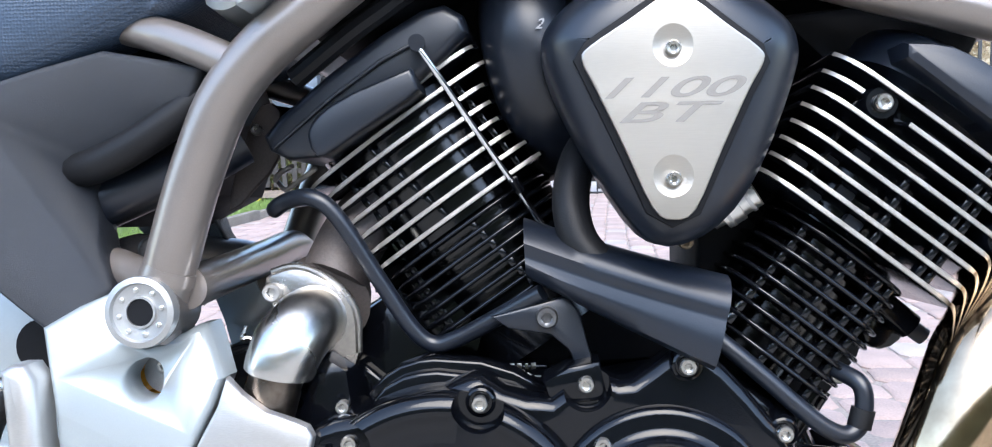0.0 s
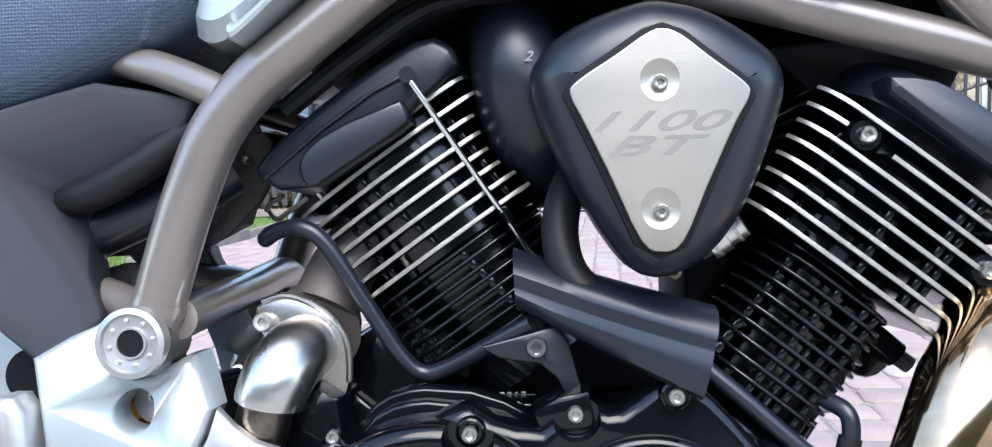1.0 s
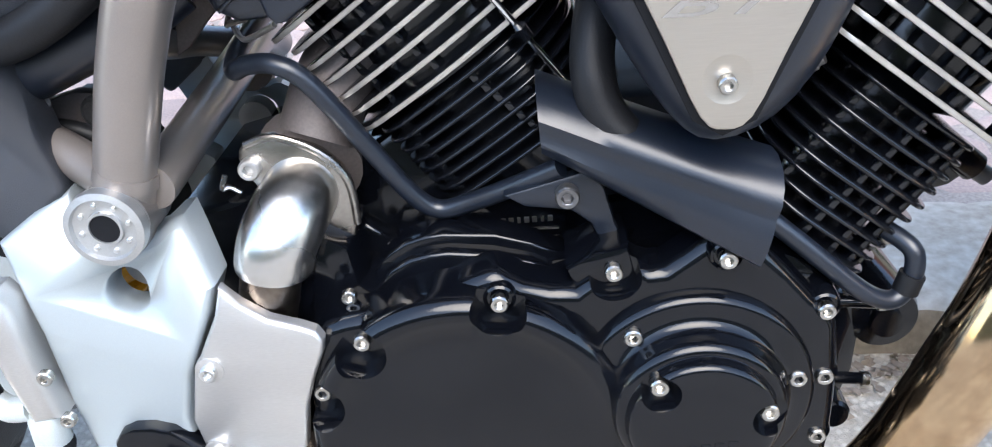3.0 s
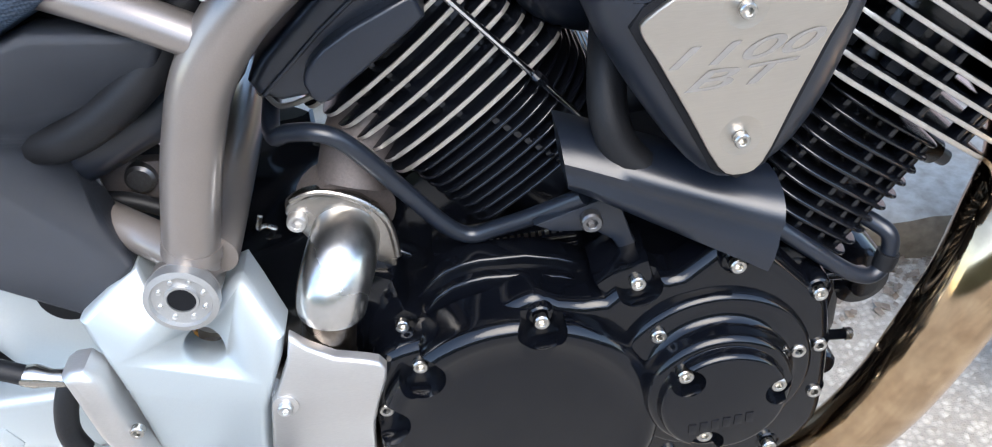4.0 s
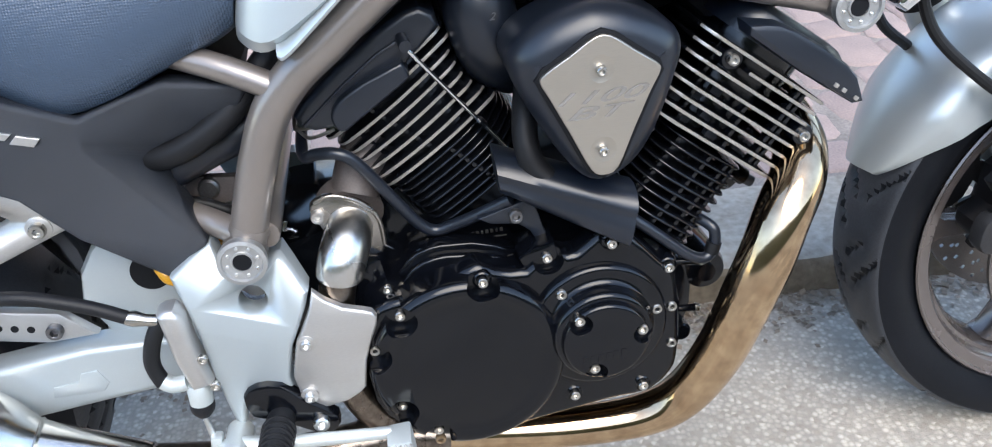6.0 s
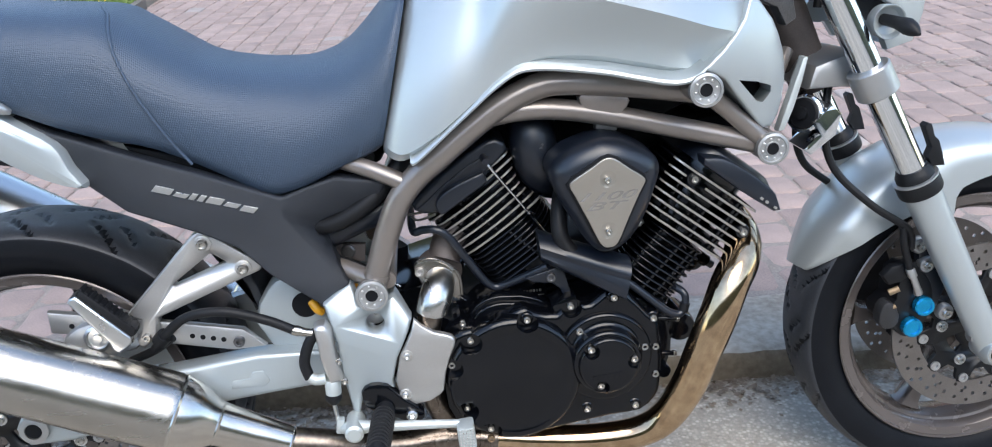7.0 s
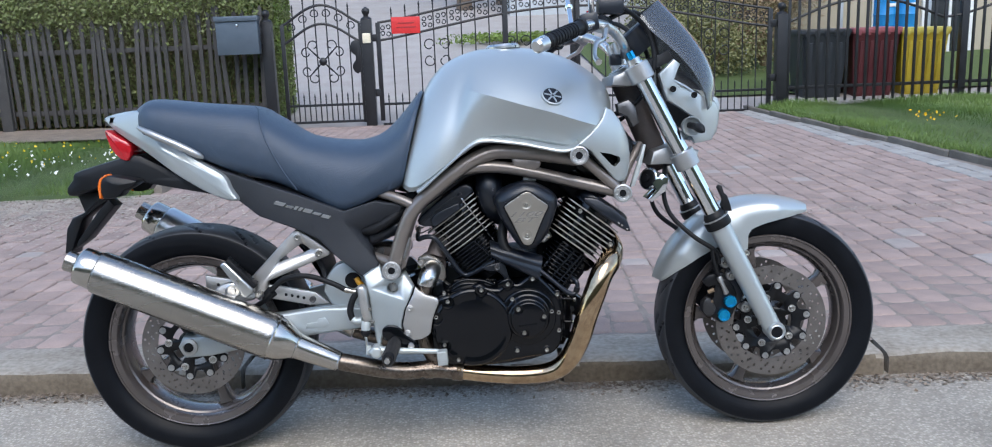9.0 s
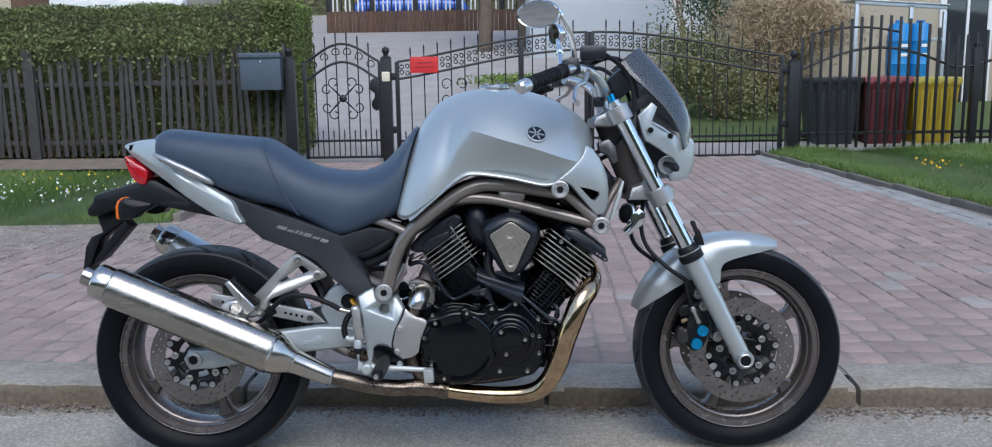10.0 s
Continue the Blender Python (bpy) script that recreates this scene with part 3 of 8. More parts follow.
gate_post(-0.445, 1.32, "black square iron gate post with a cream bell push", True)
gate_post(4.720, 1.20, "broad black iron gate post beside the lawn")

# pedestrian gate
pgate = tagged(empty("garden_gate"), "black wrought iron garden gate with arched scrolled top", "gate")
arch = lambda x: 1.20 + 0.235 * max(0, math.cos((x + 0.995) / 0.49 * math.pi / 2)) ** 1.3
part("stile", block((-1.475, GY, 0.60), (0.045, 0.04, 1.22), 0, 0.003), IRON, pgate)
part("stile", block((-0.525, GY, 0.60), (0.045, 0.04, 1.22), 0, 0.003), IRON, pgate)
for dz in (0, -0.225):
    part("arch_rail", sweep([(-1.475 + 0.95 * i / 14, GY, arch(-1.475 + 0.95 * i / 14) + dz) for i in range(15)], 0.016, 8, 2), IRON, pgate)
for z in (-0.0, 0.21):
    part("cross_rail", block((-1.0, GY, z + 0.01), (0.93, 0.03, 0.03), 0, 0.003), IRON, pgate)
for i in range(6):
    x = -1.475 + 0.95 * (i + 1) / 7
    bar(x, GY, 0.01, arch(x) + 0.17, 0.008, pgate)
for i in range(7):
    bar(-1.475 + 0.95 * (i + 0.5) / 7, GY, 0.01, 0.37, 0.007, pgate, "short_bar")
for i in range(6):
    x = -1.36 + 0.145 * i
    scroll(x, arch(x) - 0.11, GY - 0.012, 0.064, 90 if i % 2 else -90, pgate, 1 if i % 2 else -1)
part("rosette", turned([(0.0001, -0.02), (0.04, -0.015), (0.05, 0.0), (0.03, 0.015), (0.0001, 0.02)], pose(-1.0, GY - 0.01, 0.755, 90), 16), IRON, pgate)
for k in range(4):
    for mir in (1, -1):
        line = [(0.02, 0.02), (0.06, 0.065), (0.11, 0.115)]
        for i in range(15):
            a = radians(-32 + 21 * i)
            q = 0.068 * (1 - 0.035 * i)
            line.append((0.110 + q * math.cos(a), 0.200 + q * math.sin(a)))
        sx, sz = (1, 1) if k == 0 else (-1, 1) if k == 1 else (-1, -1) if k == 2 else (1, -1)
        part("scroll", sweep([(-1.0 + sx * (u if mir > 0 else v), GY - 0.012, 0.755 + sz * (v if mir > 0 else u)) for u, v in line], 0.008, 6, 2), IRON, pgate)
part("lock_plate", plate([(-0.64, 0.98), (-0.54, 0.98), (-0.54, 0.62), (-0.62, 0.62), (-0.64, 0.70), (-0.60, 0.76), (-0.60, 0.82), (-0.65, 0.86)], GY - 0.03, GY + 0.01, 0.008, 2), IRON, pgate, "dark lock plate")

# double drive gate, one object a leaf
def leaf_top(x):
    t = (x + 0.33) / (4.60 + 0.33)
    return 1.20 + 0.335 * math.sin(math.pi * t) ** 1.25


def gate_leaf(x0, x1, label):
    g = tagged(empty("drive_gate"), label, "gate", "drive gate leaves")
    for x in (x0, x1):
        part("stile", block((x, GY, leaf_top(x) / 2), (0.055, 0.04, leaf_top(x)), 0, 0.003), IRON, g)
    n = int((x1 - x0) / 0.163)
    for dz in (0, -0.215):
        part("arch_rail", sweep([(x0 + (x1 - x0) * i / 16, GY, leaf_top(x0 + (x1 - x0) * i / 16) + dz) for i in range(17)], 0.015, 8, 2), IRON, g)
    for z in (-0.045, 0.205):
        part("cross_rail", block(((x0 + x1) / 2, GY, z), (x1 - x0, 0.03, 0.03), 0, 0.003), IRON, g)
    for i in range(1, n):
        x = x0 + (x1 - x0) * i / n
        bar(x, GY, -0.045, leaf_top(x) + 0.165, 0.008, g)
    for i in range(n):
        bar(x0 + (x1 - x0) * (i + 0.5) / n, GY, -0.045, 0.34, 0.007, g, "short_bar")
    for i in range(n):
        x = x0 + (x1 - x0) * (i + 0.5) / n
        for q in (-1, 1):
            scroll(x + q * 0.036, leaf_top(x) - 0.070, GY - 0.012, 0.034, 90 - q * 60, g, q)
            scroll(x + q * 0.036, leaf_top(x) - 0.146, GY - 0.012, 0.034, -90 + q * 60, g, q)
    for k in range(2):
        cx = x0 + (x1 - x0) * (0.3 + 0.42 * k)
        for q in range(4):
            scroll(cx + 0.11 * math.cos(radians(45 + 90 * q)), 0.82 + 0.12 * math.sin(radians(45 + 90 * q)), GY - 0.012, 0.085, 45 + 90 * q, g)
    return g


leaf_a = gate_leaf(-0.305, 2.09, "black wrought iron drive gate leaf with scrollwork")
leaf_b = gate_leaf(2.16, 4.57, "black wrought iron drive gate leaf with scrollwork")
part("stiffener", block((1.265, GY, 0.72), (0.06, 0.04, 1.44), 0, 0.003), IRON, leaf_a)
part("stiffener", block((2.125, GY + 0.03, 0.77), (0.10, 0.04, 1.54), 0, 0.003), IRON, leaf_b)
for z in (0.35, 1.02):
    part("hinge", block((4.61, GY, z), (0.08, 0.05, 0.09), 0, 0.008), IRON, leaf_b)
    part("hinge", block((-0.35, GY, z), (0.08, 0.05, 0.09), 0, 0.008), IRON, leaf_a)
sign = tagged(part("red_sign", block((0.040, GY - 0.03, 1.160), (0.35, 0.006, 0.20), 0, 0.002), REDSIGN, None), "small red sign board wired to the gate", "sign")
for k, w in enumerate((0.20, 0.24)):
    part("sign_bar", block((0.045, GY - 0.0345, 1.185 - 0.05 * k), (w, 0.002, 0.016), 0, 0.0005), surface("sign_dark", (0.30, 0.02, 0.02), 0.5), sign)
mail = tagged(empty("mailbox"), "grey-blue steel mailbox fixed beside the gate post", "mailbox")
part("box", block((-1.975, 9.02, 1.08), (0.50, 0.14, 0.40), 0, 0.008), MAILBOX, mail)
part("lid", block((-1.975, 9.005, 1.305), (0.52, 0.18, 0.06), 0, 0.008), MAILBOX, mail)
part("lock", turned([(0.014, 0), (0.014, 0.01), (0.0001, 0.012)], pose(-1.965, 8.945, 1.225, 90), 16), CHROME, mail)
part("mount", block((-1.76, 9.10, 1.1), (0.10, 0.03, 0.20), 0, 0.004), IRON, mail)

# iron fence to the lawn side, with wavy rails
fence_r = tagged(empty("iron_fence"), "black iron fence with wavy rails behind the lawn", "fence")
wave = lambda x: 1.02 + 0.27 * max(0, math.sin((x - 4.85) / 2.0 * math.pi)) if x < 6.85 else 1.02 + 0.2 * math.sin((x - 6.85) / 2.0 * math.pi) ** 2
for i in range(34):
    x = 4.86 + 0.125 * i
    part("paling", block((x, 9.30, (wave(x) + 0.42) / 2), (0.034, 0.022, wave(x) + 0.39), 0, 0.003), IRON, fence_r)
part("wave_rail", sweep([(4.80 + 4.3 * i / 40, 9.325, wave(4.80 + 4.3 * i / 40)) for i in range(41)], 0.017, 8, 1), IRON, fence_r)
part("arc_rail", sweep([(5.02 + 1.1 * i / 12, 9.325, 1.48 + 0.07 * math.sin(math.pi * i / 12)) for i in range(13)], 0.014, 8, 1), IRON, fence_r)
part("cross_rail", block((6.95, 9.325, 0.20), (4.3, 0.03, 0.04), 0, 0.003), IRON, fence_r)
for x in (7.12, 9.15):
    part("fence_post", block((x, 9.33, 0.62), (0.09, 0.09, 1.30), 0, 0.004), IRON, fence_r)
    part("post_ball", turned([(0.0001, 1.26), (0.04, 1.29), (0.045, 1.32), (0.0001, 1.37)], pose(x, 9.33, 0), 16), IRON, fence_r)

# dark picket fence with a hedge behind it
pick_f = tagged(empty("picket_fence"), "weathered dark picket fence before a hedge", "fence")
picket_top = lambda x: max(1.05, 1.41 + 0.062 * (x + 2.37)) + 0.03 * math.sin(x * 2.4)
rp = random.Random(50)
for i in range(88):
    x = -1.80 - 0.104 * i
    top = picket_top(x) + rp.uniform(-0.05, 0.04)
    w = 0.052
    bm = plate([(-w / 2, 0.06), (w / 2, 0.06), (w / 2, top - 0.04), (0.0, top), (-w / 2, top - 0.04)], -0.010, 0.010, 0.003, 0)
    ob = part("picket", bm, WOODF, pick_f)
    ob.matrix_basis = pose(x, 9.30 + rp.uniform(-0.01, 0.01), 0, 0, rp.uniform(-3.0, 3.0) + 1.5 * math.sin(x * 3.1), 0)
for z in (0.24, 0.98):
    part("fence_rail", block((-6.4, 9.33, z), (9.3, 0.03, 0.06), 0, 0.003), WOODF, pick_f)
for x in (-4.98, -8.2):
    part("fence_post", block((x, 9.29, 0.70), (0.13, 0.10, 1.42), 0, 0.004), WOODF, pick_f)
r = np.random.RandomState(61)


def hedge(name, x0, x1, y0, y1, z0, z1, n, mat_, label, seed, size=0.045):
    """A clipped hedge: leaves massed at its faces, thinner towards the foot, with a twiggy core."""
    r = np.random.RandomState(seed)
    p = np.stack([r.uniform(x0, x1, n), r.uniform(y0, y1, n), z0 + (z1 - z0) * r.uniform(0, 1, n) ** 0.7], 1)
    side = r.randint(0, 5, n)
    j = np.abs(r.normal(0, 0.05, n))
    p[side < 2, 1] = y0 + j[side < 2]
    p[side == 2, 2] = z1 - j[side == 2] + 0.03 * np.sin(5 * p[side == 2, 0])
    p[side == 3, 0] = x1 - j[side == 3]
    g = tagged(empty(name), label, "hedge")
    quads("leaves", p, size, mat_, "", "", False, seed, 0.62, g)
    part("twig_core", block(((x0 + x1) / 2, (y0 + y1) / 2 + 0.06, (z0 + z1) / 2), (x1 - x0 - 0.2, y1 - y0 - 0.26, z1 - z0 - 0.16), 0, 0.05), HEDGECORE, g)
    return g


hedge("hedge", -12.0, -1.62, 9.40, 10.6, 0.02, 1.97, 150000, LEAF, "clipped green hedge behind the picket fence", 62, 0.034)
hedge("hedge", -2.05, -1.60, 9.45, 10.7, 0.0, 1.99, 11000, LEAFBRIGHT, "bright green end of the hedge beside the garden gate", 63, 0.034)
hedge("hedge", -13.0, -7.2, 41.0, 42.5, 2.6, 8.0, 9000, LEAF, "clipped green hedge far up the drive", 64, 0.16)
stems = tagged(empty("ivy_shrub"), "bare hedge stems and ivy behind the pickets", "shrub")
rs = random.Random(66)
for i in range(110):
    x = -1.8 - 0.065 * i + rs.uniform(-0.05, 0.05)
    part("stem", sweep([(x, 9.6, 0), (x + rs.uniform(-0.1, 0.1), 9.6 + rs.uniform(-0.08, 0.1), 0.5), (x + rs.uniform(-0.2, 0.2), 9.62 + rs.uniform(-0.1, 0.1), 1.1)], 0.012, 5, 2), TWIG, stems)
r = np.random.RandomState(67)
p = np.stack([r.normal(-3.55, 0.40, 2200), r.uniform(9.36, 9.6, 2200), np.abs(r.normal(0.16, 0.28, 2200)) + 0.08], 1)
quads("ivy_leaves", p, 0.05, LEAF, "", "", False, 68, 0.7, stems)
p = np.stack([r.uniform(-9, -1.7, 9000), r.uniform(9.42, 9.8, 9000), r.uniform(0.1, 1.0, 9000)], 1)
quads("thin_leaves", p, 0.04, LEAF, "", "", False, 69, 0.6, stems)

p = np.stack([r.uniform(-9, -1.75, 3600), r.uniform(9.20, 9.30, 3600), 1.62 - np.abs(r.normal(0, 0.20, 3600)) - 0.10 * np.sin((np.arange(3600) % 90) / 12.0)], 1)
quads("overgrowth", p, 0.05, LEAF, "", "", False, 70, 0.6, stems)

# ---- behind the fence: bins, barrels, rack, house, shrubs, far fence ----
def bin_thing(x, body, lid, label, zt=0.86):
    g = tagged(empty("wheelie_bin", None, pose(x, 10.15, -0.02)), label, "bin", "wheelie bins")
    bm = bmesh.new()
    rings(bm, [[Vector((sx * w, sy * d, z)) for sx, sy in ((-1, -1), (1, -1), (1, 1), (-1, 1))] for z, w, d in ((0.02, 0.245, 0.24), (0.06, 0.255, 0.25), (zt - 0.05, 0.315, 0.32), (zt, 0.325, 0.33))])
    bmesh.ops.bevel(bm, geom=[e for e in bm.edges if abs(e.verts[0].co.z - e.verts[1].co.z) > 0.2], offset=0.03, segments=2, affect="EDGES")
    part("bin_body", bm, body, g)
    for i in range(4):
        part("flute", block((-0.2 + 0.133 * i, -0.285, zt * 0.48), (0.05, 0.03, zt * 0.8), 0, 0.008, m=pose(0, 0, 0, 5, 0, 0)), body, g)
    part("lid", block((0, 0, zt + 0.035), (0.67, 0.68, 0.075), 0, 0.025), lid, g)
    for i in range(5):
        part("lid_rib", block((-0.26 + 0.13 * i, -0.33, zt + 0.02), (0.07, 0.04, 0.09), 0, 0.012), lid, g)
    for s in (-1, 1):
        part("bin_wheel", sweep([(s * 0.24, 0.27, 0.09), (s * 0.29, 0.27, 0.09)], 0.09, 16, 1), RUBBERWORN, g)
    return g


bin_thing(5.55, BINBLACK, BINBLACK, "dark grey wheelie bin behind the iron fence")
bin_thing(6.235, BINRED, surface("lid_red", (0.34, 0.10, 0.11), 0.45), "maroon wheelie bin behind the iron fence")
bin_thing(6.895, BINYELLOW, surface("lid_yellow", (0.52, 0.44, 0.09), 0.45), "yellow wheelie bin behind the iron fence", 0.84)
for x in (6.78, 7.085):
    g = tagged(empty("barrel", None, pose(x, 10.85, 0)), "blue plastic barrel with pale labels on a low stand", "barrel", "blue barrels")
    part("barrel_body", turned([(0.125, 0.75), (0.145, 0.78), (0.148, 1.05), (0.158, 1.07), (0.148, 1.09), (0.148, 1.38), (0.158, 1.40), (0.148, 1.42), (0.145, 1.60), (0.120, 1.645), (0.055, 1.65), (0.055, 1.69), (0.0001, 1.692)], pose(0, 0, 0), 28), BARREL, g)
    part("stand", block((0, 0, 0.38), (0.36, 0.36, 0.76), 0, 0.02), WOODF, g)
    for z in (1.20, 1.33):
        part("barrel_label", block((0.03, -0.147, z), (0.13, 0.012, 0.045), 0, 0.004), WHITE, g)
rack = tagged(empty("garden_rack"), "galvanised open steel rack beside the house", "rack")
for x, z1 in ((6.25, 1.95), (7.05, 1.92), (7.55, 1.82)):
    part("upright", block((x, 11.1, z1 / 2), (0.05, 0.05, z1), 0, 0.004), GALV, rack)
part("top_rail", block((6.9, 11.1, 1.92), (1.36, 0.05, 0.05), -4, 0.004), GALV, rack)
part("top_sheet", block((6.9, 11.35, 1.96), (1.40, 0.6, 0.02), -4, 0.004), GALV, rack)
part("mid_rail", block((7.30, 11.1, 1.42), (0.55, 0.04, 0.04), 0, 0.004), GALV, rack)

house = tagged(empty("house"), "cream rendered house with white door and dark windows", "house")
part("wall", block((10.2, 15.5, 2.6), (9.4, 3.0, 5.8), 0, 0.02), RENDER, house)
part("roof", plate([(5.2, 5.4), (15.2, 5.4), (13.6, 8.0), (6.8, 8.0)], 13.7, 17.3, 0.03, 0), BRICKRED, house)
for x, z, w, h in ((9.35, 1.55, 0.75, 2.6), (11.2, 2.2, 1.2, 1.4)):
    wf = part("window", block((x, 13.985, z), (w + 0.2, 0.08, h + 0.2), 0, 0.01), WHITE, house)
    part("pane", block((x, 13.935, z), (w - 0.02, 0.03, h - 0.04), 0, 0.004), WINDOW, wf)
    part("mullion", block((x, 13.91, z), (0.05, 0.03, h), 0, 0.004), WHITE, wf)
for x in (5.75, 8.0):
    part("gutter_pipe", sweep([(x, 13.96, 0.3), (x, 13.96, 1.6)], 0.03, 8, 1), WHITE, house)
shed = tagged(empty("garage"), "pale grey garage wall far behind the gate", "garage")
part("wall", block((5.6, 24.0, 3.3), (7.2, 3.6, 5.0), 0, 0.02), PALEWALL, shed)
part("roof", block((5.6, 24.0, 5.9), (7.6, 4.0, 0.25), 0, 0.03), BRICKRED, shed)
part("garage_door", block((6.9, 22.17, 2.3), (2.4, 0.06, 2.2), 0, 0.01), WHITE, shed)


def shrub(name, cx, cy, cz, rx, ry, rz, n, mat_, label, seed, size=0.06, limbs=9, slim=0.5):
    """A shrub: bent limbs from the root and an uneven crown of loose leaves."""
    g = tagged(empty(name), label, "shrub")
    rr = random.Random(seed)
    r = np.random.RandomState(seed)
    for i in range(limbs):
        a = rr.uniform(0, 2 * math.pi)
        part("limb", sweep([(cx, cy, far_z(cy)), (cx + rx * 0.35 * math.cos(a), cy + ry * 0.35 * math.sin(a), cz * 0.6), (cx + rx * 0.8 * math.cos(a), cy + ry * 0.8 * math.sin(a), cz + rz * rr.uniform(0.2, 0.8))], (0.035, 0.02, 0.006), 6, 3), TWIG, g)
    c = r.normal(size=(26, 3)) * (rx * 0.5, ry * 0.5, rz * 0.45) + (cx, cy, cz)
    pts = c[r.randint(0, 26, n)] + r.normal(size=(n, 3)) * (rx * 0.25, ry * 0.25, rz * 0.25)
    quads("leaves", pts, size, mat_, "", "", False, seed, slim, g)
    return g


shrub("willow_shrub", 5.75, 13.0, 1.62, 1.0, 0.9, 0.75, 26000, surface("fine_twig", (0.46, 0.35, 0.22), 0.8, 0, 0, 0.3, 3, 30, second=(0.30, 0.22, 0.13)), "tan bare-twigged shrub behind the gate", 71, 0.10, 26, 0.13)
shrub("forsythia", 4.62, 12.4, 0.95, 1.15, 0.8, 0.60, 15000, surface("yellow_green_leaf", (0.27, 0.26, 0.11), 0.6, 0, 0, 0.3, 2, 20, second=(0.12, 0.13, 0.05)), "yellow-green flowering shrub behind the gate", 72, 0.055)
shrub("conifer_shrub", 4.75, 14.6, 2.3, 0.75, 0.6, 0.9, 3800, surface("dark_needle", (0.06, 0.11, 0.05), 0.7, 0, 0, 0.3, 2, 20, second=(0.03, 0.06, 0.025)), "dark green shrub beside the garage", 73, 0.06)
shrub("laurel", 1.9, 17.5, 0.86, 1.3, 0.8, 0.10, 2600, LEAFBRIGHT, "low green shrubs beside the drive", 74, 0.08)
for i, (x, y) in enumerate(((0.80, 24.0), (1.95, 25.0))):
    g = tagged(empty("tree_trunk", None, pose(x, y, far_z(y) - 0.1)), "grey-brown tree with bare trunk by the drive", "tree", "trees")
    part("trunk", sweep([(0, 0, 0), (0.05, 0, 1.2), (0.0, 0.1, 3.0), (0.1, 0.1, 5.2)], (0.24, 0.19, 0.16, 0.10), 12, 4), BARK, g)
    for k in range(6):
        a = 1.05 * k
        part("limb", sweep([(0.03, 0.05, 2.6 + 0.3 * k), (0.8 * math.cos(a), 0.8 * math.sin(a), 3.6 + 0.3 * k), (1.7 * math.cos(a), 1.7 * math.sin(a), 4.4 + 0.35 * k)], (0.08, 0.05, 0.015), 8, 3), BARK, g)
    r = np.random.RandomState(80 + i)
    cc = r.normal(size=(30, 3)) * (1.2, 1.2, 0.8) + (0, 0, 5.2)
    quads("crown", cc[r.randint(0, 30, 3000)] + r.normal(size=(3000, 3)) * 0.35, 0.10, LEAFBRIGHT, "", "", False, 82 + i, 0.6, g)
far_f = tagged(empty("far_fence"), "brown board fence at the far end of the drive", "fence")
for i in range(62):
    x = -4.6 + 0.145 * i
    part("board", block((x, 30.0, far_z(30) + 0.36), (0.135, 0.03, 0.72), 0, 0.004), BROWNFENCE, far_f)
    part("pale", block((x, 30.05, far_z(30) + 1.2), (0.05, 0.03, 1.1), 0, 0.004), WHITE if i % 3 else IRON, far_f)
for i in range(7):
    part("fence_post", block((-4.6 + 1.5 * i, 30.1, far_z(30) + 0.9), (0.18, 0.18, 1.9), 0, 0.01), IRON, far_f)
car = tagged(empty("parked_car", None, pose(-1.9, 32.5, far_z(32.5))), "blue parked car behind the far fence", "car")
CARBLUE = surface("car_blue", (0.02, 0.09, 0.42), 0.25, 0.2, 0.6)
part("car_body", loft([(-2.1, 0.35, 0.75, 0.7, 3), (-1.9, 0.25, 0.95, 0.85, 3.5), (-0.9, 0.22, 1.0, 0.88, 4), (0.9, 0.22, 1.0, 0.88, 4), (1.9, 0.25, 0.90, 0.85, 3.5), (2.1, 0.35, 0.7, 0.7, 3)], 24), CARBLUE, car)
part("cabin", loft([(-1.3, 0.95, 1.0, 0.7, 3), (-0.8, 0.95, 1.45, 0.68, 3), (0.6, 0.95, 1.48, 0.68, 3), (1.3, 0.95, 1.0, 0.7, 3)], 20), WINDOW, car)
for x in (-1.35, 1.35):
    for s in (-0.86, 0.70):
        part("wheel", lathe([(0.31, s), (0.31, s + 0.16), (0.2, s + 0.17)], x, 0.31, 24), RUBBERWORN, car)

# neighbour's house over the hedge, its garden, and the trees that close the drive
sheet("garden", [-40, -16, -8, -4.1], [9.35, 12, 16, 24], lambda x, y: far_z(y) + 0.03, LAWN, "green garden behind the hedge", "lawn")
near_house = tagged(empty("house"), "cream and white house beyond the hedge", "house")
part("wall", block((-13.4, 23.0, 2.9), (13.0, 4.0, 5.8), 0, 0.02), RENDER, near_house)
part("wall_white", block((-8.3, 20.9, 2.9), (3.3, 0.3, 5.8), 0, 0.02), WHITE, near_house)
part("shutter", block((-10.45, 20.96, 3.4), (1.05, 0.10, 3.4), 0, 0.01), BROWNFENCE, near_house)
hedge("hedge", -16.0, 3.2, 38.0, 40.0, 2.2, 10.0, 9000, LEAF, "tall dark trees closing the far end of the drive", 95, 0.30)

# behind the camera, across the street: unseen house and hedge added to shape reflections
wall_opp = tagged(empty("unseen_house_opposite"), "unseen plain rendered house added across the street for reflections", "house")
part("wall", block((-24.0, -34.0, 2.4), (12.0, 8.0, 5.2), 0, 0.02), RENDER, wall_opp)
part("roof", plate([(-30.4, 4.9), (-17.6, 4.9), (-19.4, 7.2), (-28.6, 7.2)], -38.4, -29.6, 0.03, 0), BRICKRED, wall_opp)
hedge("hedge", -40.0, 40.0, -17.0, -15.0, 0.0, 6.0, 9000, LEAF, "unseen tall dark hedge added across the street for reflections", 91, 0.45)

# ---- the motorcycle: x forward from the rear axle, y to its left, z up; it leans on its side stand ----
bike = empty("motorcycle", None, pose(0, 0, 0, -5, 0, 0))
tagged(bike, "silver naked motorcycle with black V-twin engine parked by the kerb", "motorcycle")


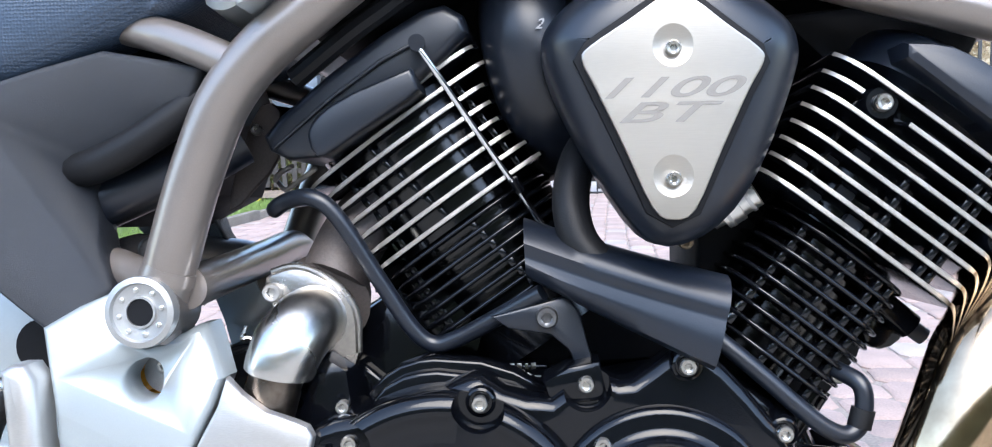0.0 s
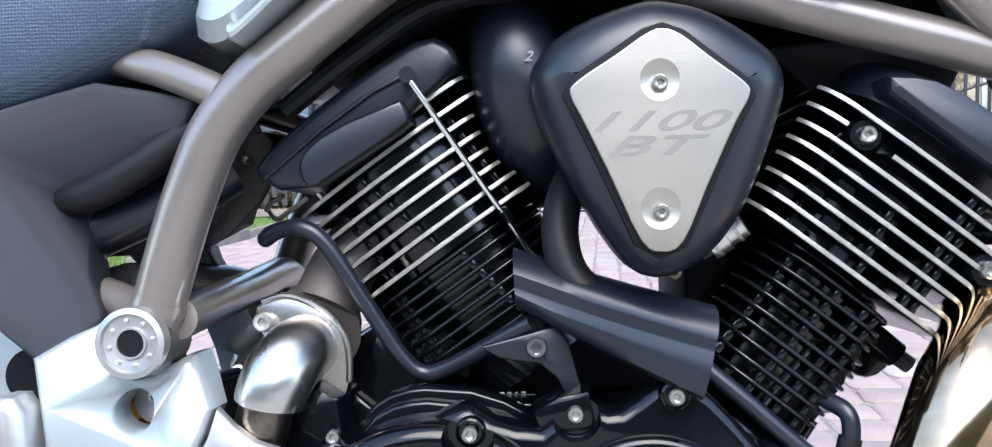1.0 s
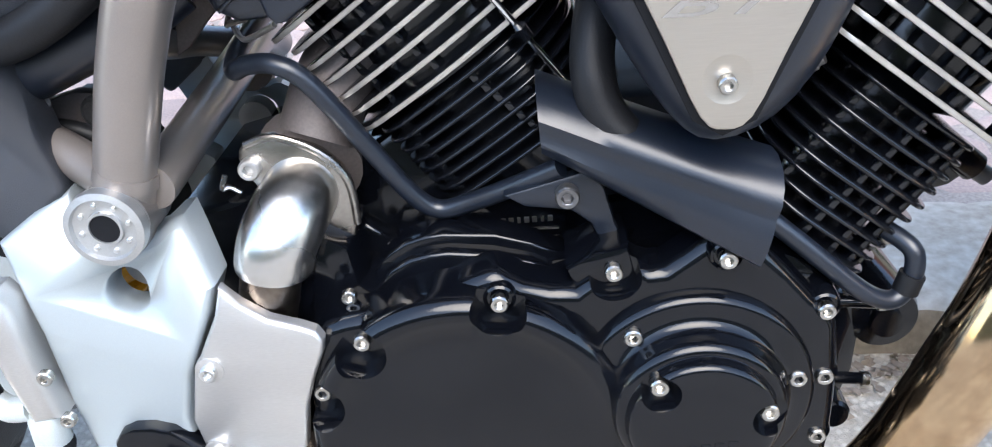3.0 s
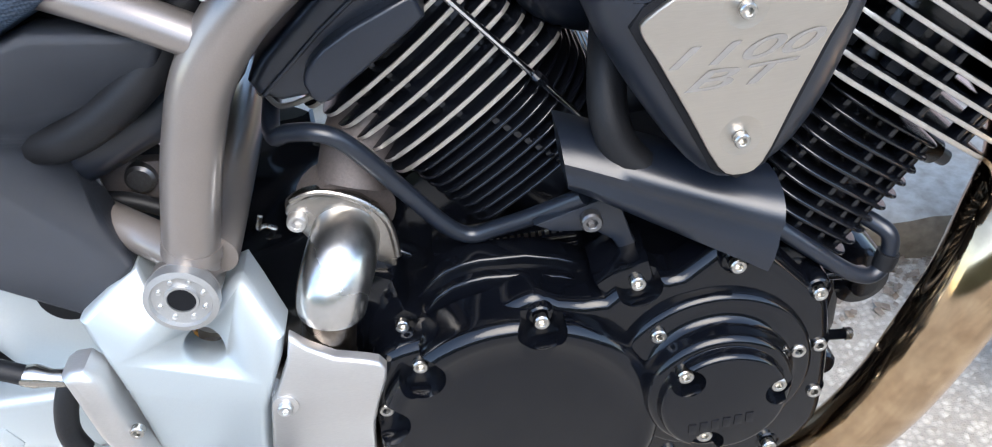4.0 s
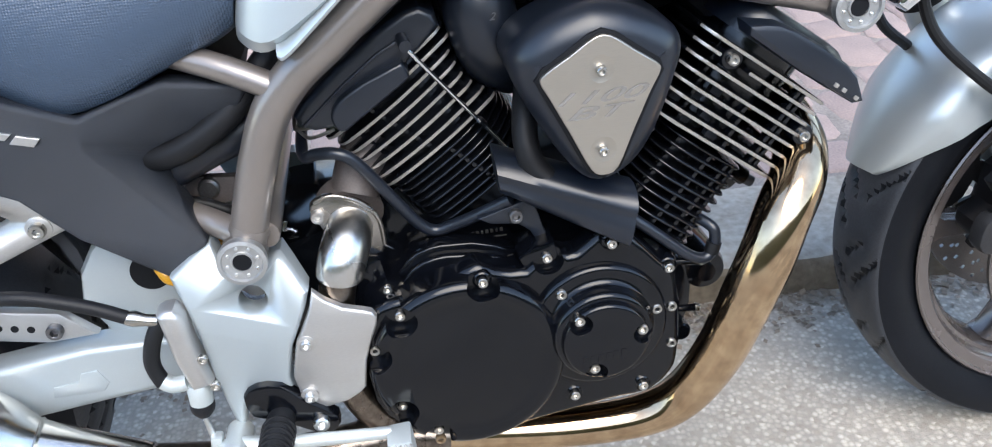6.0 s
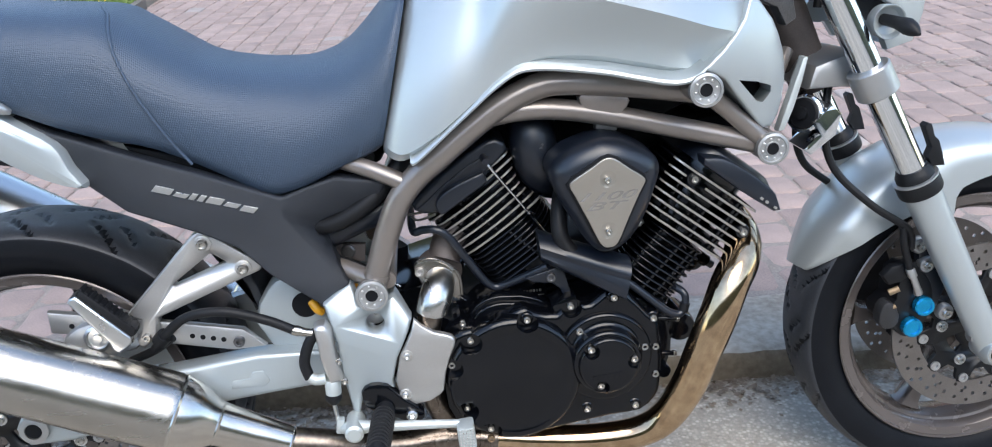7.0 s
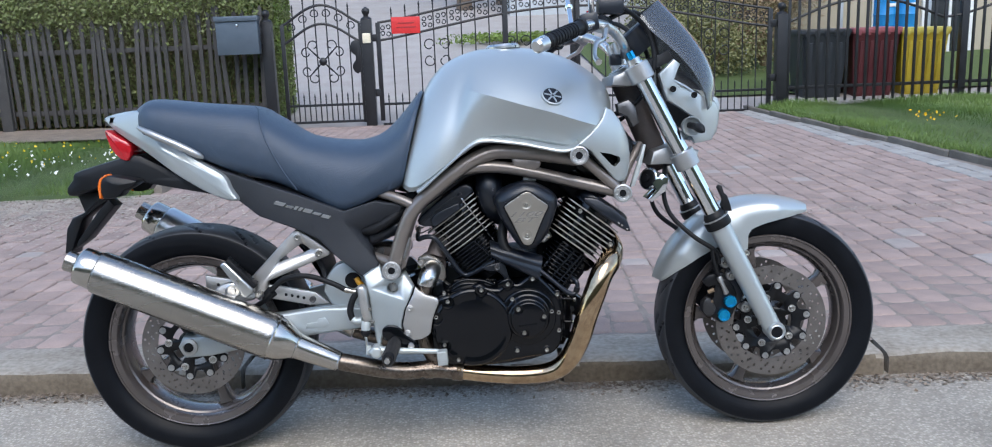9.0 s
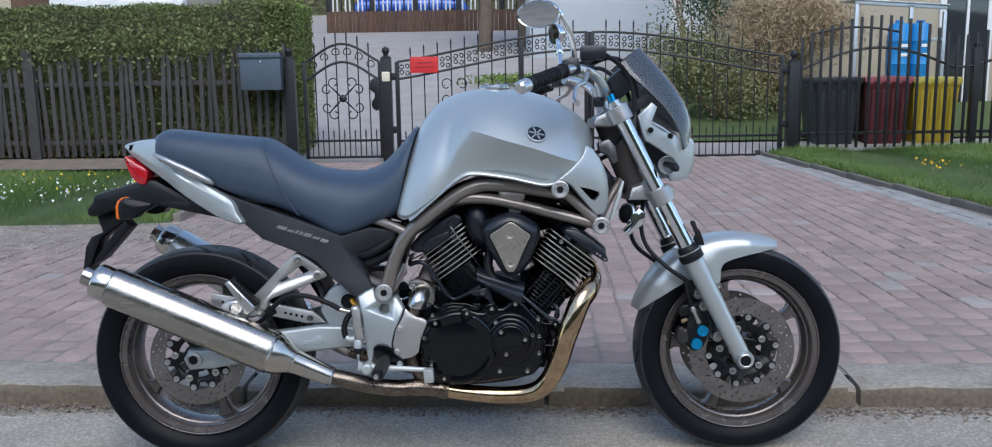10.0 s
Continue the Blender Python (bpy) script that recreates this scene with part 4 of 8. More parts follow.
def section_body(stations, bm=None, under=0.35, n=14):
    """Body from (x, shear, low, high, half width, power): flat below, rounded above, sections leaning by the shear."""
    bm = bm or bmesh.new()
    loops = []
    for x, k, lo, hi, w, e in stations:
        m = lo + under * (hi - lo)
        half = [(w * 0.80, lo), (w * 0.93, lo + 0.04 * (hi - lo)), (w * 0.985, lo + 0.16 * (hi - lo))]
        for j in range(n + 1):
            a = math.pi / 2 * j / n
            half.append((w * abs(math.cos(a)) ** (2 / e), m + (hi - m) * abs(math.sin(a)) ** (2 / e)))
        half[-1] = (0.0, hi)
        loop = [(-y, h) for y, h in half] + [(y, h) for y, h in half[-2::-1]]
        loops.append([Vector((x + k * (h - 0.71), y, h)) for y, h in loop])
    rings(bm, loops)
    return bm


def blend_rows(rows, k):
    """More stations between the given ones, on a smooth curve through every column."""
    out = []
    cols = list(zip(*rows))
    curves = [catmull([(i, c, 0) for i, c in enumerate(col)], k) for col in cols]
    for i in range(len(curves[0])):
        out.append(tuple(c[i].y for c in curves))
    return out


# tank: bottom, crease and top heights, the width of the smooth body and how far the crease stands out from it
def tank_mesh():
    rows = [
        # x0, shear, bottom, crease, top, width, crease
        (0.566, 0.25, 0.720, 0.820, 0.900, 0.122, 0.0),
        (0.572, 0.25, 0.708, 0.850, 0.960, 0.166, 0.0),
        (0.600, 0.25, 0.700, 0.905, 1.010, 0.190, 0.0),
        (0.640, 0.25, 0.728, 0.952, 1.036, 0.206, 0.0),
        (0.672, 0.25, 0.758, 0.946, 1.047, 0.209, 0.004),
        (0.700, 0.25, 0.784, 0.938, 1.052, 0.208, 0.033),
        (0.750, 0.26, 0.818, 0.923, 1.055, 0.207, 0.046),
        (0.820, 0.30, 0.818, 0.900, 1.047, 0.208, 0.050),
        (0.880, 0.38, 0.805, 0.880, 1.024, 0.210, 0.050),
        (0.935, 0.48, 0.792, 0.859, 0.984, 0.211, 0.036),
        (0.970, 0.56, 0.788, 0.847, 0.948, 0.200, 0.022),
        (0.990, 0.60, 0.797, 0.842, 0.918, 0.190, 0.010),
        (0.997, 0.62, 0.804, 0.840, 0.903, 0.172, 0.006),
    ]
    bm = bmesh.new()
    loops = []
    for x, k, lo, hc, hi, wb, ridge in blend_rows(rows, 5):
        ridge = max(0.0, ridge)
        half = [(wb * 0.7, lo - 0.004), (wb * 0.93, lo - 0.002)]
        levels = [lo + 0.010 + (hc - lo - 0.010) * v for v in (0, 0.12, 0.25, 0.4, 0.55, 0.7, 0.85, 0.97)] + [hc] + [hc + (hi - hc) * math.sin(math.pi / 2 * v / 14) for v in range(1, 15)]
        for h in levels:
            v = (h - lo) / (hi - lo)
            y = wb * (1 - min(1.0, v) ** 2.9) ** 0.60
            if h < hc:
                y += ridge * max(0.0, 1 - (hc - h) / max(0.02, 0.92 * (hc - lo - 0.006))) ** 1.25
            else:
                y += ridge * max(0.0, 1 - (h - hc) / (0.92 * (hi - hc))) ** 1.5
            half.append((y, h))
        half[-1] = (0.0, hi)
        loop = [(-y, h) for y, h in half] + [(y, h) for y, h in half[-2::-1]]
        loops.append([Vector((x + k * (h - 0.71), y, h)) for y, h in loop])
    rings(bm, loops)
    return bm


tank = part("fuel_tank", tank_mesh(), SILVER, bike, "silver metallic fuel tank with a creased flank", sharp=24)
def tank_lip():
    """The pressed seam along the bottom of the tank: a flange that rolls into a rounded lip."""
    line = catmull([(0.606, -0.193, 0.700), (0.618, -0.197, 0.704), (0.678, -0.205, 0.755), (0.743, -0.211, 0.807), (0.784, -0.213, 0.818),
                    (0.865, -0.22, 0.808), (0.915, -0.226, 0.797), (0.962, -0.229, 0.787), (0.990, -0.231, 0.790), (1.006, -0.232, 0.801)], 6)
    bm = bmesh.new()
    prof = ((0.045, 0.016), (0.022, 0.012), (0.008, 0.0085), (0.001, 0.0060), (-0.0035, 0.0030), (-0.0050, -0.0005), (-0.0035, -0.0035), (0.001, -0.0050), (0.045, -0.0040))
    rings(bm, [[q + Vector((0, y, z)) for y, z in prof] for q in line])
    return bm


part("tank_edge", tank_lip(), SILVER, tank)
part("filler_cap", turned([(0.045, 0), (0.045, 0.006), (0.04, 0.012), (0.0001, 0.014)], pose(0.84, 0, 1.050, 0, -3, 0), 32), ALUBRIGHT, tank, "round aluminium filler cap")

# emblem: a dark disc with a bright rim and spokes
bpy.context.view_layer.update()
on_tank, em_at, em_out, _ = tank.ray_cast((0.946, -1, 0.919), (0, 1, 0))
em_m = Matrix.Translation(em_at) @ em_out.to_track_quat("Z", "Y").to_matrix().to_4x4()
emblem = part("tank_emblem", turned([(0.0255, -0.010), (0.0255, 0.0030), (0.0245, 0.0040), (0.0001, 0.0040)], em_m, 40), SATIN, tank, "round dark emblem with silver spokes")
for i in range(6):
    part("emblem_spoke", block((0, 0, 0), (0.0042, 0.018, 0.002), 0, 0.0004, m=em_m @ pose(0, 0, 0.0038, 0, 0, 60 * i + 12) @ pose(0, 0.012, 0)), SILVER, emblem)
part("emblem_rim", turned([(0.0275, 0.000), (0.0275, 0.0040), (0.0262, 0.0046), (0.0240, 0.0046), (0.0235, 0.0036)], em_m, 40), SILVER, emblem)

# seat
seat_rows = [
    (-0.128, 0, 0.872, 0.893, 0.030, 2.4), (-0.114, 0, 0.864, 0.925, 0.080, 2.6), (-0.090, 0, 0.856, 0.946, 0.108, 2.8),
    (-0.055, 0, 0.842, 0.953, 0.126, 3.0), (0.050, 0, 0.803, 0.940, 0.140, 3.0), (0.130, 0, 0.768, 0.932, 0.148, 3.0),
    (0.195, 0, 0.746, 0.924, 0.150, 3.0), (0.225, 0.03, 0.738, 0.905, 0.148, 2.8), (0.260, 0.05, 0.725, 0.882, 0.147, 2.6),
    (0.310, 0.06, 0.702, 0.850, 0.150, 2.6), (0.360, 0.08, 0.676, 0.836, 0.156, 2.6), (0.408, 0.10, 0.652, 0.830, 0.162, 2.6),
    (0.455, 0.14, 0.660, 0.830, 0.165, 2.5), (0.495, 0.20, 0.677, 0.850, 0.166, 2.4), (0.525, 0.24, 0.690, 0.893, 0.168, 2.3),
    (0.545, 0.25, 0.699, 0.930, 0.170, 2.3), (0.558, 0.25, 0.706, 0.950, 0.170, 2.3), (0.567, 0.25, 0.712, 0.946, 0.166, 2.3)]
seat = part("seat", section_body(blend_rows(seat_rows, 4)), SEAT, bike, "dark grey-black vinyl saddle stepped up behind", sharp=50)
part("seam", sweep([(0.185, -0.03, 0.926), (0.205, -0.075, 0.917), (0.214, -0.115, 0.895), (0.224, -0.138, 0.862), (0.243, -0.148, 0.815), (0.275, -0.1515, 0.755), (0.304, -0.1515, 0.712)], 0.0022, 8, 8), SEAT, seat)

# tail: side panels, tail piece, lamp and black undertray with plate holder
tail_pts = [(-0.192, 0.904), (-0.180, 0.915), (-0.140, 0.921), (-0.086, 0.922), (-0.070, 0.880), (0.005, 0.832), (0.071, 0.790), (0.125, 0.757),
            (0.142, 0.722), (0.158, 0.692), (0.106, 0.701), (0.025, 0.744), (-0.067, 0.811), (-0.160, 0.872)]
for s in (-1, 1):
    part("tail_panel", plate(tail_pts, s * 0.135, s * 0.04, 0.012, 3, 0.006, warp=lambda x, h, s=s: -s * max(0, -0.02 - x) * 0.42 + s * max(0, x - 0.02) * 0.22), SILVER, bike, "silver metallic tail panel")
part("tail_bridge", plate([(-0.194, 0.903), (-0.16, 0.920), (-0.10, 0.927), (-0.07, 0.925), (-0.06, 0.86), (-0.12, 0.866)], -0.075, 0.075, 0.02, 3), SILVER, bike)
for s in (-1, 1):
    part("grab_rail", sweep([(-0.085, s * 0.132, 0.884), (-0.04, s * 0.146, 0.862), (0.02, s * 0.152, 0.834), (0.06, s * 0.15, 0.812), (0.075, s * 0.142, 0.802)], (0.004, 0.009, 0.0095, 0.0095, 0.008, 0.004), 12), ALU, bike, "slim aluminium grab rail")
part("tail_lamp", plate([(-0.186, 0.880), (-0.155, 0.862), (-0.122, 0.838), (-0.132, 0.800), (-0.155, 0.806), (-0.176, 0.836)], -0.085, 0.085, 0.008, 3), RED, bike, "red tail lamp lens")
under_pts = [(-0.120, 0.8142), (-0.085, 0.801), (0.00, 0.755), (0.06, 0.722), (0.13, 0.700), (0.10, 0.690), (0.035, 0.7284), (-0.05, 0.7480), (-0.1228, 0.7595), (-0.185, 0.7450), (-0.2211, 0.7300), (-0.262, 0.7150),
             (-0.2960, 0.7142), (-0.3000, 0.7340), (-0.2830, 0.7560), (-0.2773, 0.7727), (-0.2350, 0.7860), (-0.1914, 0.7978)]
part("undertray", plate(under_pts, -0.075, 0.075, 0.010, 2, 0.004), TRIMBLACK, bike, "black plastic undertray")
part("plate_holder", plate([(-0.2927, 0.7212), (-0.2106, 0.7198), (-0.2154, 0.6948), (-0.2487, 0.6737), (-0.2821, 0.6491), (-0.3004, 0.6060), (-0.3210, 0.5557), (-0.3369, 0.5596), (-0.3263, 0.6246), (-0.3087, 0.6531), (-0.2758, 0.6670), (-0.2851, 0.6960)], -0.035, 0.035, 0.005, 0), TRIMBLACK, bike)
part("holder_arm", plate([(-0.2152, 0.7002), (-0.1983, 0.6801), (-0.2797, 0.5912), (-0.3113, 0.5700), (-0.3030, 0.5916), (-0.2494, 0.6593)], -0.028, 0.028, 0.004, 0), TRIMBLACK, bike)
for s in (-1, 1):
    ind = part("rear_indicator", plate([(-0.190, 0.742), (-0.184, 0.760), (-0.170, 0.765), (-0.146, 0.762), (-0.100, 0.752), (-0.102, 0.740), (-0.134, 0.724), (-0.146, 0.711), (-0.186, 0.709)], s * 0.135, s * 0.085, 0.008, 2, 0.004), TRIMBLACK, bike, "black rear indicator with amber lens")
    part("lens", plate([(-0.196, 0.742), (-0.190, 0.759), (-0.176, 0.7685), (-0.172, 0.765), (-0.183, 0.757), (-0.188, 0.742), (-0.1885, 0.708), (-0.195, 0.710)], s * 0.134, s * 0.09, 0.0025, 0), ORANGE, ind)
    part("stalk", sweep([(-0.14, s * 0.10, 0.735), (-0.14, s * 0.06, 0.745)], 0.010, 10, 1), TRIMBLACK, ind)

# black side panel: three facets, folded along two creases
def panel_mesh(s):
    v = {"a": (0.062, 0.795, 0.125), "b": (0.118, 0.768, 0.140), "c": (0.225, 0.729, 0.152), "d": (0.299, 0.703, 0.158), "e": (0.419, 0.655, 0.160), "f": (0.455, 0.666, 0.158),
         "g": (0.497, 0.677, 0.155), "h": (0.570, 0.664, 0.155), "i": (0.549, 0.630, 0.142), "j": (0.526, 0.6190, 0.132), "k": (0.4960, 0.6035, 0.122), "w": (0.4800, 0.5940, 0.1185), "l": (0.4750, 0.5800, 0.119),
         "m": (0.4790, 0.558, 0.127), "n": (0.4995, 0.512, 0.150), "o": (0.4585, 0.480, 0.153), "p": (0.391, 0.543, 0.168), "q": (0.350, 0.588, 0.166), "r": (0.299, 0.613, 0.162),
         "s": (0.203, 0.650, 0.150), "t": (0.149, 0.694, 0.140), "u": (0.100, 0.745, 0.128), "v": (0.420, 0.630, 0.166), "y": (0.4870, 0.522, 0.148)}
    bm = bmesh.new()
    pt = {k: bm.verts.new((x, s * y, h)) for k, (x, h, y) in v.items()}
    for loop in ("bcdstu", "abu", "devqr", "drs", "efghijkwv", "vwlmy", "mny", "yno", "vyopq"):
        bm.faces.new([pt[c] for c in loop])
    bmesh.ops.recalc_face_normals(bm, faces=bm.faces)
    made = bmesh.ops.extrude_face_region(bm, geom=bm.faces[:])
    for q in made["geom"]:
        if isinstance(q, bmesh.types.BMVert):
            q.co.y -= s * 0.03
    bm.normal_update()
    rim = [e for e in bm.edges if len(e.link_faces) == 2 and e.calc_face_angle(0) > 1.0]
    bmesh.ops.bevel(bm, geom=rim, offset=0.005, segments=3, affect="EDGES", profile=0.5)
    return bm


for s in (-1, 1):
    sp = part("side_panel", panel_mesh(s), BLACKPLASTIC, bike, "matt black plastic side panel with a bright script badge", sharp=50)
    if s < 0:
        badge_on = sp
# badge: slanted bright bars in place of the lettering
bx, bh = 0.243, 0.6795
slope = radians(-16.3)
for w, hgt, lift in ((0.026, 0.0095, 0.0), (0.018, 0.0065, 0.0), (0.008, 0.0095, 0.0), (0.008, 0.0095, 0.0), (0.021, 0.0095, 0.0), (0.019, 0.0065, 0.0), (0.020, 0.0085, -0.0025)):
    q = []
    for u, v in ((0, 0), (w, 0), (w + 0.005, hgt), (0.005, hgt)):
        q.append((bx + math.cos(slope) * u - math.sin(slope) * (v + lift), bh + math.sin(slope) * u + math.cos(slope) * (v + lift)))
    part("badge_stroke", plate(q, -0.1560, -0.150, 0.0003, 0, steps=1, warp=lambda x, h: -0.100 * min(x - 0.24, 0.06) - 0.022 * max(0, x - 0.30)), ALUBRIGHT, badge_on)
    bx, bh = bx + math.cos(slope) * (w + 0.0038), bh + math.sin(slope) * (w + 0.0038)

# frame tubes
frame_side = [(0.527, 0.480), (0.533, 0.500), (0.553, 0.562), (0.568, 0.602), (0.586, 0.640), (0.612, 0.671), (0.645, 0.697), (0.694, 0.735), (0.738, 0.764), (0.785, 0.784), (0.827, 0.788), (0.917, 0.778), (1.010, 0.762)]
lower_side = [(0.712, 0.746), (0.770, 0.752), (0.830, 0.747), (0.920, 0.727), (1.031, 0.697), (1.125, 0.671)]
for s in (-1, 1):
    y0 = s * 0.168
    ft = part("main_tube", sweep([(x, y0 - s * 0.019 * min(1.0, max(0.0, (0.70 - h) / 0.20)), h) for x, h in frame_side], 0.0182, 22), FRAME, bike, "bronze-grey main frame tube")
    part("tube_weld", sweep([(0.5395, s * 0.1505, 0.520), (0.5425, s * 0.1512, 0.5285)], (0.0196, 0.0190), 22, 2), FRAME, ft)
    part("lower_tube", sweep([(x, s * 0.158, h) for x, h in lower_side], 0.0155, 16), FRAME, ft)
    part("cross_stub", sweep([(0.592, s * 0.165, 0.664), (0.545, s * 0.150, 0.684), (0.48, s * 0.125, 0.704), (0.40, s * 0.115, 0.735)], 0.0125, 14), FRAME, ft)
    part("rear_stub", sweep([(0.530, s * 0.148, 0.518), (0.5125, s * 0.134, 0.5215), (0.492, s * 0.121, 0.5270), (0.472, s * 0.106, 0.5300), (0.430, s * 0.080, 0.542)], 0.0132, 16), FRAME, ft)
    part("gusset", plate([(0.845, 0.766), (0.862, 0.772), (0.905, 0.766), (0.918, 0.755), (0.905, 0.739), (0.880, 0.736), (0.855, 0.748)], s * 0.172, s * 0.150, 0.004, 2), FRAME, ft)
    part("front_strut", sweep([(1.010, s * 0.172, 0.772), (1.060, s * 0.170, 0.730), (1.118, s * 0.168, 0.676)], 0.0135, 14, 4), FRAME, ft)
    for cx, ch, r, yy in ((0.531, 0.500, 0.0240, 0.1765), (1.006, 0.7745, 0.0235, 0.240), (1.119, 0.673, 0.0235, 0.190)):
        cap = part("frame_boss", lathe([(r * 0.93, s * (yy - 0.05)), (r * 0.93, s * (yy - 0.012)), (r * 0.98, s * (yy - 0.010))], cx, ch, 32), FRAME, ft)
        part("boss_cap", lathe([(r * 0.95, s * (yy - 0.012)), (r, s * (yy - 0.006)), (r * 0.98, s * yy), (r * 0.82, s * (yy + 0.001)), (r * 0.78, s * (yy - 0.002)), (r * 0.46, s * (yy - 0.003)),
                                (r * 0.44, s * (yy - 0.001)), (r * 0.38, s * (yy - 0.001)), (r * 0.37, s * (yy - 0.010)), (0.0001, s * (yy - 0.010))], cx, ch, 40), ALU, cap, "round aluminium frame cap")
        # near-black disc paints the shade inside the cap's hole
        part("hollow", lathe([(r * 0.375, s * (yy - 0.009)), (r * 0.375, s * (yy - 0.0022)), (0.0001, s * (yy - 0.0025))], cx, ch, 24), HOLLOW, cap)
        for i in range(8):
            a = math.pi / 4 * i + 0.2
            part("dimple", lathe([(r * 0.07, s * (yy - 0.003)), (r * 0.07, s * (yy - 0.0012)), (r * 0.04, s * (yy - 0.0008))], cx + r * 0.62 * math.cos(a), ch + r * 0.62 * math.sin(a), 8), ALUBRIGHT, cap)
    # silver cover by the steering head
    fp = [(1.081, 0.888), (1.0783, 0.8832), (1.0684, 0.8600), (1.0524, 0.8415), (1.0328, 0.8232), (1.0120, 0.8075), (1.0030, 0.8010), (1.0250, 0.7905), (1.0371, 0.7829), (1.0620, 0.7530),
          (1.1000, 0.7090), (1.1080, 0.7010), (1.1250, 0.7010), (1.1370, 0.7160), (1.1425, 0.7400), (1.1430, 0.7700), (1.1395, 0.8050), (1.1294, 0.8317), (1.1172, 0.8541), (1.0968, 0.8812)]
    bm = plate(fp, s * 0.238, s * 0.15, 0.0045, 0, 0.0, steps=3)
    for i in range(1, 12):
        bmesh.ops.bisect_plane(bm, geom=bm.verts[:] + bm.edges[:] + bm.faces[:], plane_co=(1.003 + 0.012 * i, 0, 0), plane_no=(1, 0, 0))
        bmesh.ops.bisect_plane(bm, geom=bm.verts[:] + bm.edges[:] + bm.faces[:], plane_co=(1.020, 0, 0.722 + 0.013 * i), plane_no=(0.30, 0, 1))
    for v in bm.verts:
        up = v.co.z + 0.30 * (v.co.x - 1.020) - 0.806
        fold = -0.22 * up if up < -0.006 else (0.00132 - 0.11 * (up + 0.006) if up < 0.004 else 0.00022 + 1.5 * (up - 0.004) ** 2)
        v.co.y -= s * (max(0.0, v.co.x - 1.003) * 0.44 + max(0.0, v.co.x - 1.118) * 0.5 + max(0.0, fold))
    hc = part("head_cover_panel", bm, SILVER, ft, "silver panel beside the steering head", sharp=42)
    bore(hc, plate([(1.0600, 0.7790), (1.0900, 0.7730), (1.1140, 0.7640), (1.1150, 0.7540), (1.1030, 0.7410), (1.0930, 0.7440)], s * 0.30, s * 0.10, 0.001, 0, steps=1))
    soften(hc, 42)
    part("vent", plate([(1.058, 0.783), (1.092, 0.774), (1.122, 0.758), (1.116, 0.742), (1.096, 0.731), (1.084, 0.739)], s * 0.168, s * 0.150, 0.002, 0, warp=lambda x, h, s=s: -s * max(0, x - 1.06) * 0.5), HOLLOW, hc)

# silver bracket and cable guide by the steering head
part("bracket", plate([(1.120, 0.895), (1.150, 0.905), (1.168, 0.885), (1.176, 0.845), (1.160, 0.835), (1.146, 0.862), (1.124, 0.872)], -0.120, -0.085, 0.005, 1), DARKSTEEL, bike, "dark cast bracket beside the steering head")
part("steering_head", sweep([(1.155, 0, 0.96), (1.255, 0, 0.72)], 0.034, 20, 1), CAST, bike)
part("head_brace", plate([(0.98, 0.82), (1.10, 0.86), (1.17, 0.80), (1.16, 0.72), (1.10, 0.68), (1.0, 0.74)], -0.07, 0.07, 0.02, 2), SATIN, bike)
for s in (-1, 1):
    part("head_strut", sweep([(1.115, s * 0.150, 0.675), (1.150, s * 0.09, 0.73), (1.19, s * 0.05, 0.79)], 0.010, 12), FRAME, bike)
    part("horn_stay", plate([(1.1838, 0.7901), (1.1904, 0.7895), (1.1825, 0.7534), (1.1716, 0.7169), (1.1585, 0.6847), (1.1490, 0.6826), (1.1619, 0.7224)], s * 0.130, s * 0.112, 0.0015, 0), PALEALU, bike, "pale flat steel stay")
# plain near-black blocks: shade below tank and seat put into their colour
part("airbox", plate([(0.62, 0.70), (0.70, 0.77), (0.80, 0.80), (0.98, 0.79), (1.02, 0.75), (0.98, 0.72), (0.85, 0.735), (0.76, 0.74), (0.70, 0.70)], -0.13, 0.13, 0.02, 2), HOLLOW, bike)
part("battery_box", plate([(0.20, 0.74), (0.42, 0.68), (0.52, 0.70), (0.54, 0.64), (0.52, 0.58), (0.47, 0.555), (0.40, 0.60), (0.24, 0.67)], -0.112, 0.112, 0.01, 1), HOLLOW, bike)


